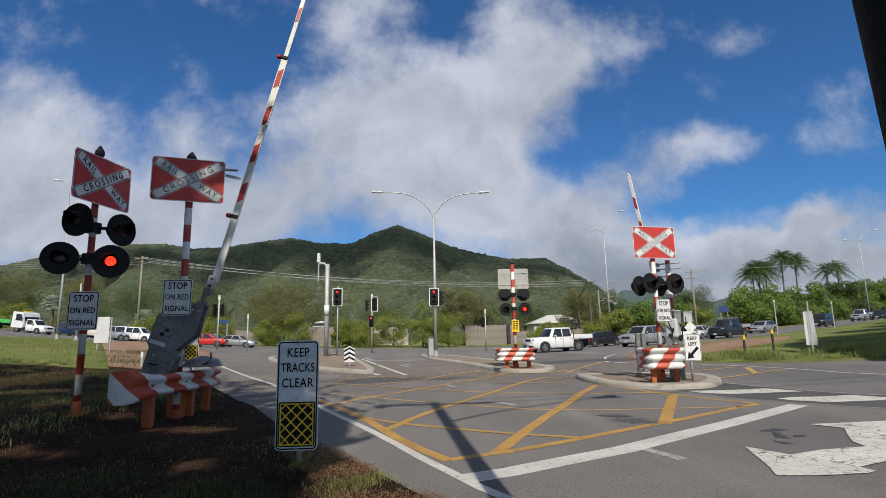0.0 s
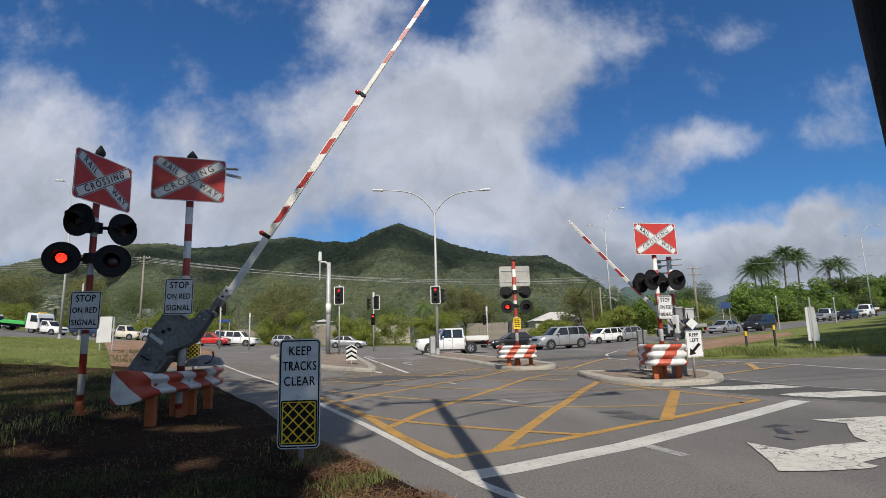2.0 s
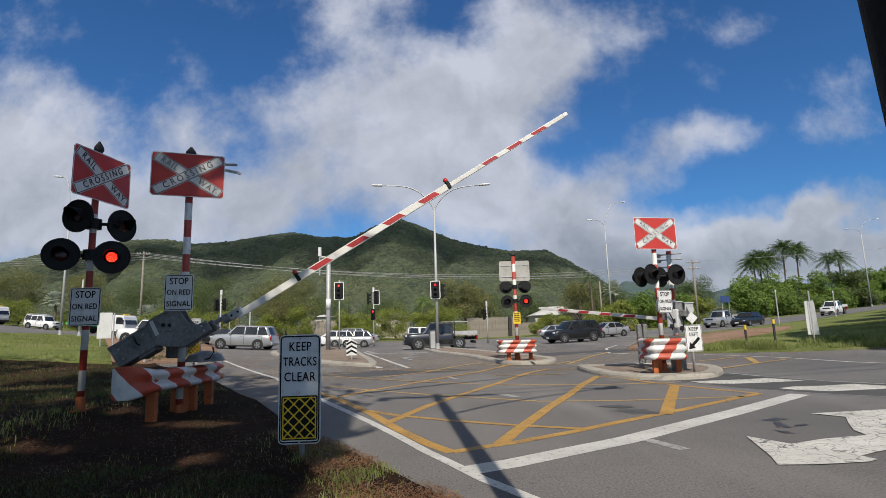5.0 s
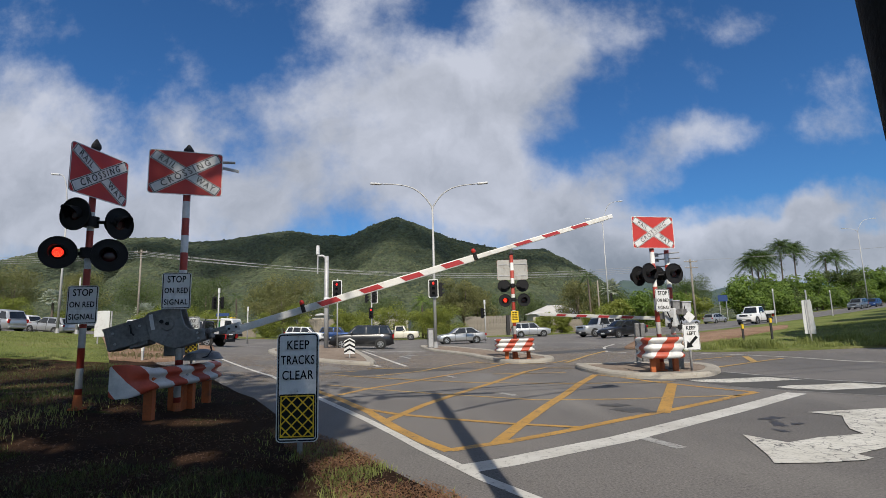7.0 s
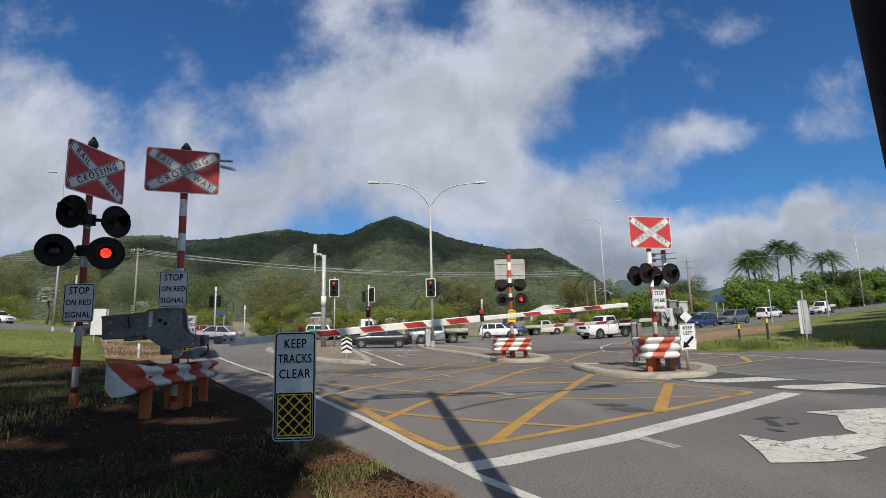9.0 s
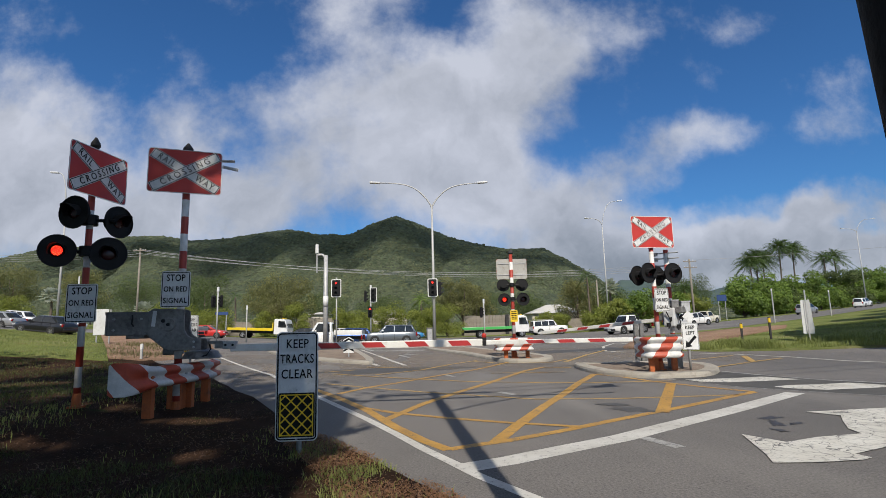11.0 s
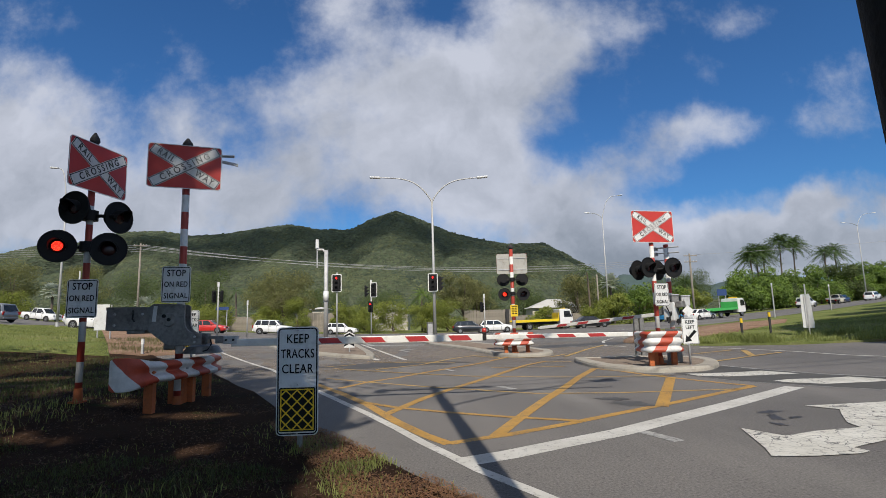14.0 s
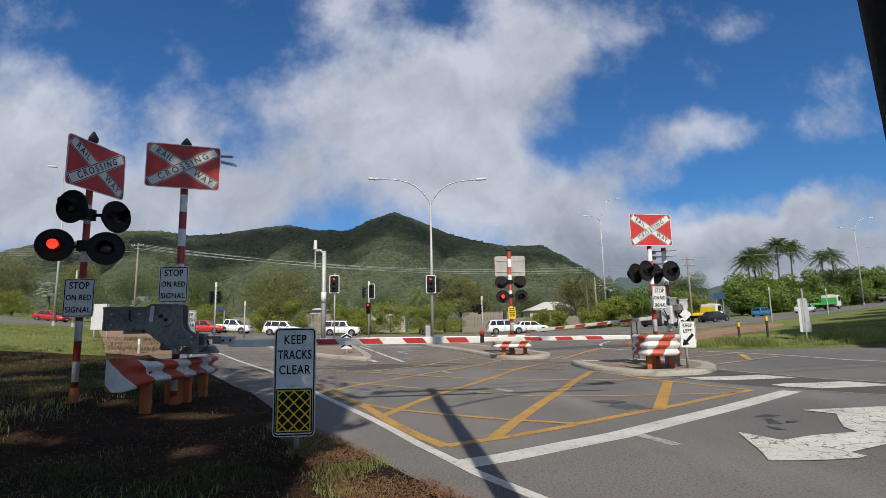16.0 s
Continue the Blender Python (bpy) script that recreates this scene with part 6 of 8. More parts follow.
# chinks in the shade trees' crowns: where on the ground their sun patches lie (x, y, half width, half depth)
CHINKS = [(-6.0, 7.5, 0.26, 0.30), (-5.36, 6.7, 0.22, 0.16), (-4.77, 6.5, 0.28, 0.10), (-5.5, 9.05, 0.30, 0.25), (-3.85, 8.25, 0.55, 0.20), (-11.6, 14.9, 1.0, 0.5), (-2.75, 6.05, 0.12, 0.07),
          (-8.9, 13.5, 0.8, 0.4), (-7.0, 10.2, 0.30, 0.20), (-0.25, 5.1, 0.90, 1.3), (0.10, 7.5, 0.80, 2.0)]


def open_chinks(verts, x, y, z):
    """Leaves out what would stand between the sun and the chinks' patches."""
    quads = verts.reshape(-1, 4, 3)
    c = quads.mean(1)
    gx = c[:, 0] + x - SUN_DIR.x / SUN_DIR.z * (c[:, 2] + z)
    gy = c[:, 1] + y - SUN_DIR.y / SUN_DIR.z * (c[:, 2] + z)
    keep = np.ones(len(c), bool)
    for cx, cy, rx, ry in CHINKS:
        keep &= ((gx - cx) / (rx + 0.30)) ** 2 + ((gy - cy) / (ry + 0.30)) ** 2 > 1
    quads = quads[keep]
    return quads.reshape(-1, 3), np.arange(len(quads) * 4).reshape(-1, 4).tolist()


def mesh_part(name, verts, faces, material, parent, label="", kind=""):
    me = bpy.data.meshes.new(name)
    me.from_pydata(np.asarray(verts).tolist(), [], faces)
    me.materials.append(material)
    ob = new(name, me)
    ob.parent = parent
    return tagged(ob, label, kind=kind)


def make_tree(x, y, height, spread, key, label, seed, trunk=0.35, clear=0.3, count=2600, size=0.22, lumps_n=16, name="tree", group="", z=None):
    rng = np.random.default_rng(seed)
    root = thing(name, label, "tree" if name == "tree" else "bush", pose(x, y, (land(x, y) if z is None else z) + 0.05), group=group)
    top0 = height * clear
    lumps = []
    for i in range(lumps_n):
        a = rng.uniform(0, 2 * math.pi)
        rr = spread * math.sqrt(rng.uniform(0, 1)) * 0.72
        zz = top0 + (height - top0) * rng.uniform(0.12, 0.86)
        k = 1 - 0.45 * abs((zz - top0) / (height - top0) - 0.4)
        s = spread * rng.uniform(0.24, 0.42)
        lumps.append(((rr * math.cos(a) * k, rr * math.sin(a) * k, zz), (s, s, s * rng.uniform(0.6, 0.9))))
    bm = bmesh.new()
    lean = rng.normal(size=2) * 0.03 * height
    tube(bm, [(0, 0, -0.2), (lean[0] * 0.3, lean[1] * 0.3, top0 * 0.6), (lean[0], lean[1], top0 + (height - top0) * 0.55)], trunk, 9, trunk * 0.3)
    for c, _ in lumps[:7]:
        st = top0 * 0.8 + 0.1
        tube(bm, [(lean[0] * 0.5, lean[1] * 0.5, st), ((lean[0] * 0.5 + c[0]) * 0.5, (lean[1] * 0.5 + c[1]) * 0.5, (st + c[2]) * 0.52), c], trunk * 0.38, 6, trunk * 0.08)
    part("trunk", bm, BARK, root, "grey-brown trunk and limbs", True)
    v, f = leaf_cloud(rng, lumps, count, size)
    if group == "shade trees" and x < 2:
        v, f = open_chinks(v, x, y, 0.05)
    mesh_part("crown", v, f, LEAF[key], root)
    return root


def make_palm(x, y, height, fronds, length, key, label, seed, trunk=0.16):
    rng = np.random.default_rng(seed)
    root = thing("palm_tree", label, "palm tree", pose(x, y, land(x, y)), group="palms")
    bend = rng.normal(size=2) * 0.02 * height
    bm = bmesh.new()
    tube(bm, [(bend[0] * t * t, bend[1] * t * t, height * t - 0.2) for t in np.linspace(0, 1, 8)], trunk, 9, trunk * 0.7)
    part("trunk", bm, BARK, root, "slim ringed trunk", True)
    top = np.array((bend[0], bend[1], height))
    verts, faces = [], []
    for i in range(fronds):
        a = 2 * math.pi * i * 0.382 + rng.uniform(-0.25, 0.25)
        up = -0.35 + 1.65 * (i + 0.5) / fronds + rng.uniform(-0.12, 0.12)
        d = np.array((math.cos(a) * math.cos(up), math.sin(a) * math.cos(up), math.sin(up)))
        side = np.array((-math.sin(a), math.cos(a), 0))
        L_ = length * rng.uniform(0.85, 1.1)
        n = 26
        spine = [top + d * L_ * t - np.array((0, 0, 1)) * L_ * 0.52 * t * t for t in np.linspace(0.08, 1, n)]
        for j in range(n - 1):
            p, q = spine[j], spine[j + 1]
            w = L_ * 0.24 * (0.55 + 0.45 * math.sin(math.pi * (j + 1) / n)) * (1 - 0.55 * (j / n) ** 3)
            for s_ in (-1, 1):
                k = len(verts)
                tip = q + side * s_ * w * 0.72 + np.array((0, 0, -w * rng.uniform(0.25, 0.75))) + d * 0.35 * w
                verts += [p, p * 0.3 + q * 0.7, tip]
                faces.append((k, k + 1, k + 2))
    mesh_part("crown", verts, faces, LEAF[key], root, "drooping fronds")
    return root


def make_fan_palm(x, y, height, reach, label, seed):
    """A ball of stiff pleated fans on a short trunk."""
    rng = np.random.default_rng(seed)
    base = land(x, y)
    root = thing("palm_tree", label, "palm tree", pose(x, y, base), group="fan palms")
    bm = bmesh.new()
    tube(bm, [(0, 0, -0.2), (0.05, 0.02, height * 0.5), (0.0, 0.05, height)], 0.19, 9, 0.15)
    part("trunk", bm, BARK, root, "grey trunk", True)
    top, verts, faces = np.array((0, 0.05, height)), [], []
    for i in range(34):
        a = 2 * math.pi * i * 0.382 + rng.uniform(-0.2, 0.2)
        up = -0.75 + 2.1 * (i + 0.5) / 34
        d = np.array((math.cos(a) * math.cos(up), math.sin(a) * math.cos(up), math.sin(up)))
        side = np.array((-math.sin(a), math.cos(a), 0))
        over = np.cross(d, side)
        hub = top + d * reach * rng.uniform(0.45, 0.60)
        k = len(verts)
        verts += [top + side * 0.02, top - side * 0.02, hub]
        faces.append((k, k + 1, k + 2))
        for j in range(15):
            w = radians(-118 + 236 * j / 14)
            way = d * math.cos(w) + side * math.sin(w)
            r = reach * 0.52 * (0.75 + 0.25 * math.cos(w)) * rng.uniform(0.9, 1.08)
            across = d * -math.sin(w) + side * math.cos(w)
            k = len(verts)
            verts += [hub, hub + way * r * 0.62 - across * r * 0.09 + over * 0.03, hub + way * r - np.array((0, 0, 0.10)), hub + way * r * 0.62 + across * r * 0.09 - over * 0.03]
            faces += [(k, k + 1, k + 2), (k, k + 2, k + 3)]
    mesh_part("crown", verts, faces, LEAF["silver"], root, "silver-grey pleated fan leaves")
    return root


# palms over the hedge
for i, (x, y, h, n, L_) in enumerate(((72.0, 119, 13.2, 46, 4.5), (69.0, 116, 12.0, 42, 4.1), (78.6, 121, 15.4, 44, 4.2), (76.0, 123, 13.4, 40, 4.0), (83.0, 123, 14.8, 42, 4.2),
                                      (90.5, 123, 12.0, 26, 3.8), (95.5, 126, 12.4, 28, 4.2), (51.0, 110, 7.0, 20, 3.2))):
    make_palm(x, y, h, int(n * 1.4), L_ * 1.05, "palm", "dark green feather palm above the hedge", 40 + i, 0.2)
make_palm(21.2, 76, 8.0, 14, 2.4, "palm", "slim palm in front of the trees", 60)
make_palm(-3.0, 73.4, 5.3, 18, 2.3, "hedge", "low bright green palm among the bushes", 61)
make_palm(-31.5, 80, 6.0, 10, 1.8, "palm", "slim palm beside the side road", 62)
for i, (x, y, h) in enumerate(((-56.0, 75.0, 5.6), (-43.6, 76.5, 4.2), (24.6, 77.0, 8.2))):
    make_fan_palm(x, y, h * 0.74, 1.55, "silver-grey fan palm beyond the highway", 64 + i)
# hedge along the climbing highway
for i in range(17):
    t = i / 16
    x, y = 56 + 70 * t, 93 + 43 * t + 2 * math.sin(i * 2.1)
    make_tree(x, y + 5, 6.6 + 1.8 * math.sin(i * 1.7) + 1.0 * t, 4.9 + 0.8 * math.sin(i), "hedge" if i % 5 != 3 else "dark", "dense bright green broadleaf tree in a row beside the highway", 100 + i, 0.25, 0.05, 5600, 0.27, 17, group="hedge trees")
for i in range(5):
    make_tree(24 + 4.2 * i, 74 + 3.2 * i, 4.6 + 1.4 * math.sin(i * 2.3), 3.4, "hedge" if i % 2 else "bush", "round bright green tree beyond the highway", 130 + i, 0.2, 0.06, 3400, 0.20, 18, group="roadside trees")
# bushes opposite
BUSHES = [(-31.5, 63, 3.6, 2.6), (-27.0, 62, 3.4, 2.8), (-17.3, 62, 4.3, 2.3), (-12.3, 61.5, 3.4, 1.4), (-9.2, 62, 3.2, 2.5), (-6.0, 62.5, 4.2, 2.9), (-11.4, 64, 4.2, 2.4), (-2.3, 61.5, 3.6, 2.5), (0.4, 62.5, 3.9, 2.6),
          (11.6, 63, 2.6, 2.0), (14.2, 64, 2.4, 1.9), (18.2, 63.5, 2.8, 2.2), (-21.4, 63.5, 3.2, 2.3), (-36.0, 65, 3.8, 3.0), (-57, 70, 3.6, 3.0), (-64, 72, 4.2, 3.4), (-48, 68, 3.0, 2.6)]
for i, (x, y, h, s) in enumerate(BUSHES):
    make_tree(x * 1.14, y * 1.14, h * 1.1, s * 1.1, "bush", "rounded yellow-green shrub on the grass bank", 160 + i, 0.12, 0.03, 7000, 0.10, 20, "bush", "roadside shrubs")
# taller trees behind
TALL = [(-20.5, 68, 8.2, 4.2, "olive"), (2.5, 70, 9.4, 3.8, "olive"), (4.6, 74, 8.0, 3.4, "olive"), (-53, 76, 8.6, 4.5, "olive"), (-66, 80, 9.0, 5.0, "olive"), (-38, 84, 9.5, 5.0, "dark"), (-30, 90, 9.0, 5.0, "olive")]
TALL += [(19.5, 76, 7.6, 3.6, "olive"), (24, 84, 7.0, 4.4, "dark"), (14, 92, 6.5, 5.0, "dark"), (-12, 98, 7.0, 5.5, "dark"), (-46, 92, 9.0, 6.0, "dark"), (-78, 88, 9.0, 6.0, "dark"), (-88, 84, 8.0, 5.0, "olive"),
        (8, 100, 7.5, 6, "dark"), (-24, 104, 8, 6, "dark"), (32, 96, 7.0, 6.0, "dark"), (46, 108, 9.5, 6.0, "dark"), (-3, 108, 7, 6, "dark"), (-60, 104, 10, 7, "dark"), (56, 118, 10, 6, "dark"), (-75, 112, 10, 7, "dark"), (-36, 112, 9, 7, "dark")]
for i, (x, y, h, s, k) in enumerate(TALL):
    make_tree(x * 1.1, y * 1.1, h * 1.1, s * 1.1, k, "open-crowned native tree behind the roadside shrubs" if k == "olive" else "dark green tree at the foot of the mountain", 200 + i, 0.22, 0.22, 8500, 0.13, 20, group="background trees")
# the big trees behind the camera that shade the verge
for i, (x, y, h, s, n) in enumerate(((-5.85, -3.2, 19.5, 4.95, 2600), (-15.0, -4.5, 19.0, 6.2, 4600), (-25.0, -3.0, 18.5, 6.5, 8000), (-36, -2, 18, 6.5, 6000))):
    make_tree(x + 0.65, y, h, s, "dark", "large dense shade tree beside the railway", 300 + i, 0.5, 0.26, n, 0.30, 34, group="shade trees", z=0)
for i, (x, y, h, s, c, n) in enumerate(((-14.5, 0.0, 14.0, 5.5, 0.52, 3000), (-5.5, -9, 14, 5.0, 0.4, 5000), (-16, -11, 15, 6, 0.4, 5000), (-3.1, -5.0, 17.0, 3.3, 0.36, 9500), (-1.55, -6.2, 15, 1.55, 0.48, 3000), (-9.2, 2.0, 16.0, 4.4, 0.58, 3600), (-18.5, 3.6, 16, 5.4, 0.56, 3600), (-28.5, 5.0, 16, 5.6, 0.56, 8000))):
    make_tree(x + (0.65 if x < -4 else 0.25), y, h, s, "dark", "wide shade tree that hangs over the verge", 340 + i, 0.4, c, n, 0.28, 30, group="shade trees", z=0)
# trees added out of view so that their crowns shade the opposite bank
for i, (x, y, h, s, c) in enumerate(((18.4, 8.6, 15.5, 3.0, 0.5), (19.6, 11.6, 16.0, 3.6, 0.5), (24.4, 14.0, 17.5, 4.3, 0.35), (31, 19.5, 18.5, 5.2, 0.2), (39, 27, 19, 5.8, 0.2), (48, 35, 20, 6.2, 0.2))):
    make_tree(x + 0.5, y, h, s, "dark", "large dense shade tree beside the road", 320 + i, 0.45, c, 12000, 0.32, 30, group="shade trees", z=0)


# ---------------------------------------------------------------- vehicles
def paint(name, c):
    m, nt, b = node_mat(name)
    g = add_noise(nt, 1.2, 4)
    nt.links.new(add_ramp(nt, g, [(0.3, tint(c, 0.88)), (0.7, tint(c, 1.04))]), b.inputs["Base Color"])
    b.inputs["Roughness"].default_value, b.inputs["Metallic"].default_value = 0.32, 0.55 if name.startswith(("silver", "grey", "charcoal", "blue")) else 0.0
    b.inputs["Coat Weight"].default_value, b.inputs["Coat Roughness"].default_value = 0.8, 0.06
    return m


PAINT = {k: paint(k + "_car_paint", c) for k, c in {
    "white": (0.78, 0.78, 0.77), "silver": (0.47, 0.48, 0.49), "black": (0.012, 0.012, 0.014), "charcoal": (0.035, 0.037, 0.042), "blue": (0.03, 0.07, 0.20), "sky_blue": (0.03, 0.20, 0.42),
    "red": (0.52, 0.025, 0.02), "cream": (0.66, 0.62, 0.50), "green": (0.07, 0.42, 0.10), "yellow": (0.75, 0.55, 0.02), "grey": (0.20, 0.22, 0.24)}.items()}


def make_glass():
    m, nt, b = node_mat("dark_car_glass")
    n = add_noise(nt, 1.5, 3)
    nt.links.new(add_ramp(nt, n, [(0.3, (0.010, 0.012, 0.014)), (0.7, (0.028, 0.032, 0.036))]), b.inputs["Base Color"])
    b.inputs["Roughness"].default_value = 0.05
    b.inputs["Specular IOR Level"].default_value = 0.7
    return m


GLASS = make_glass()
TYRE = surface("tyre_rubber", (0.018, 0.018, 0.018), 0.85, 0, 5, 60, 0.3, 0.2)
RIM = surface("alloy_rim", (0.46, 0.46, 0.46), 0.35, 0.8, 4, 40, 0.2, 0.05)
PLASTIC = surface("black_car_plastic", (0.022, 0.022, 0.023), 0.65, 0, 4, 50, 0.25, 0.1)
HEADLAMP = surface("clear_headlamp", (0.62, 0.64, 0.66), 0.12, 0.3, 8, 50, 0.2, 0.0)
TAILLAMP = surface("red_tail_lamp", (0.32, 0.012, 0.012), 0.2, 0, 8, 50, 0.2, 0.0)
PLATE = surface("number_plate", (0.6, 0.6, 0.56), 0.5)

# length, width, ground clearance, wheel radius, axle positions, body line (x, z of the shoulder), cabin base and roof (x front, x rear), heights
KINDS = {
    "sedan": dict(L=4.7, W=1.80, r=0.32, axles=(1.42, -1.36), top=[(2.35, 0.60), (2.28, 0.72), (1.9, 0.84), (1.0, 0.95), (-1.5, 0.98), (-2.1, 1.00), (-2.33, 0.86), (-2.35, 0.7)],
                  base=(1.05, -1.85), roof=(0.25, -1.05), zb=0.94, zt=1.46, split=(-0.42,)),
    "hatch": dict(L=4.25, W=1.76, r=0.31, axles=(1.32, -1.26), top=[(2.12, 0.60), (2.05, 0.74), (1.7, 0.86), (0.95, 0.97), (-1.4, 1.0), (-1.95, 0.98), (-2.10, 0.85), (-2.12, 0.6)],
                  base=(1.05, -2.02), roof=(0.28, -1.55), zb=0.95, zt=1.49, split=(-0.35, -1.2)),
    "suv": dict(L=4.75, W=1.88, r=0.37, axles=(1.43, -1.40), top=[(2.37, 0.70), (2.32, 0.92), (1.95, 1.06), (1.0, 1.13), (-1.6, 1.16), (-2.2, 1.14), (-2.35, 1.0), (-2.37, 0.7)],
                base=(1.12, -2.28), roof=(0.42, -1.92), zb=1.10, zt=1.76, split=(-0.32, -1.3)),
    "wagon_4x4": dict(L=4.85, W=1.94, r=0.40, axles=(1.45, -1.42), top=[(2.42, 0.80), (2.40, 1.08), (2.0, 1.16), (1.0, 1.20), (-1.6, 1.20), (-2.3, 1.20), (-2.40, 1.05), (-2.42, 0.7)],
                      base=(1.00, -2.36), roof=(0.55, -2.22), zb=1.16, zt=1.90, split=(-0.25, -1.2), rack=True),
    "ute": dict(L=5.3, W=1.86, r=0.38, axles=(1.62, -1.46), top=[(2.65, 0.72), (2.60, 0.98), (2.2, 1.08), (1.2, 1.14), (-0.8, 1.14), (-2.5, 1.12), (-2.63, 1.0), (-2.65, 0.7)],
                base=(1.35, -1.02), roof=(0.62, -0.78), zb=1.10, zt=1.80, split=(-0.12,), tub=(-1.08, -2.58)),
    "canopy_ute": dict(L=5.3, W=1.86, r=0.38, axles=(1.62, -1.46), top=[(2.65, 0.72), (2.60, 0.98), (2.2, 1.08), (1.2, 1.14), (-0.8, 1.14), (-2.5, 1.12), (-2.63, 1.0), (-2.65, 0.7)],
                       base=(1.35, -2.60), roof=(0.62, -2.48), zb=1.10, zt=1.82, split=(-0.12, -0.98)),
    "tray_ute": dict(L=5.2, W=1.88, r=0.40, axles=(1.55, -1.35), top=[(2.6, 0.78), (2.57, 1.08), (2.2, 1.16), (1.0, 1.20), (-0.45, 1.20), (-0.60, 1.15), (-0.62, 0.9), (-0.63, 0.7)],
                     base=(1.02, -0.58), roof=(0.62, -0.48), zb=1.16, zt=1.90, split=(), tray=(-0.72, -2.75)),
    "crew_tray": dict(L=5.4, W=1.90, r=0.41, axles=(1.70, -1.40), top=[(2.7, 0.80), (2.67, 1.10), (2.3, 1.18), (1.2, 1.22), (-0.85, 1.22), (-0.98, 1.18), (-1.0, 0.9), (-1.01, 0.7)],
                      base=(1.15, -0.98), roof=(0.72, -0.90), zb=1.18, zt=1.92, split=(0.0,), tray=(-1.08, -2.8), rack=True),
}


def sized(v, k=0.94):
    if isinstance(v, bool):
        return v
    if isinstance(v, (int, float)):
        return v * k
    return type(v)(sized(u, k) for u in v)


KINDS["dual_tray"] = {key: v for key, v in KINDS["crew_tray"].items() if key != "rack"}
KINDS = {name: {key: sized(v) for key, v in spec.items()} for name, spec in KINDS.items()}


def loft(bm, sections):
    loops = [[bm.verts.new(p) for p in s] for s in sections]
    n = len(loops[0])
    for a, b in zip(loops, loops[1:]):
        for k in range(n):
            bm.faces.new((a[k], a[(k + 1) % n], b[(k + 1) % n], b[k]))
    bm.faces.new(loops[0][::-1]), bm.faces.new(loops[-1])


def wheel(parent, x, y, r, side):
    bm = bmesh.new()
    n, prof = 20, [(r * 0.62, -0.10), (r * 0.96, -0.105), (r, -0.07), (r, 0.07), (r * 0.96, 0.105), (r * 0.62, 0.10)]
    loops = [[bm.verts.new((q * math.cos(2 * math.pi * i / n), w, q * math.sin(2 * math.pi * i / n))) for q, w in prof] for i in range(n)]
    for a, b in zip(loops, loops[1:] + loops[:1]):
        for k in range(len(prof) - 1):
            bm.faces.new((a[k], a[k + 1], b[k + 1], b[k]))
    t = part("wheel", bm, TYRE, parent, "black tyre", True)
    t.matrix_basis = pose(x, y, r)
    bm = bmesh.new()
    cone(bm, r * 0.63, r * 0.63, 0.03, 18, pose(0, side * 0.055 + 0.015, 0, 90))
    part("rim_disc", bm, PLASTIC, t)
    bm = bmesh.new()
    for k in range(5):
        a = 2 * math.pi * k / 5
        box(bm, r * 0.55, 0.03, r * 0.20, pose(r * 0.32 * math.cos(a), side * 0.085, r * 0.32 * math.sin(a), 0, -math.degrees(a), 0))
    cone(bm, r * 0.16, r * 0.14, 0.035, 10, pose(0, side * 0.085 + 0.0175, 0, 90))
    ring(bm, [(r * 0.65 * math.cos(2 * math.pi * i / 18), r * 0.65 * math.sin(2 * math.pi * i / 18)) for i in range(18)],
         [(r * 0.54 * math.cos(2 * math.pi * i / 18), r * 0.54 * math.sin(2 * math.pi * i / 18)) for i in range(18)], 0.03, pose(0, side * 0.085 - 0.015, 0))
    part("rim", bm, RIM, t, "alloy rim")
    return t


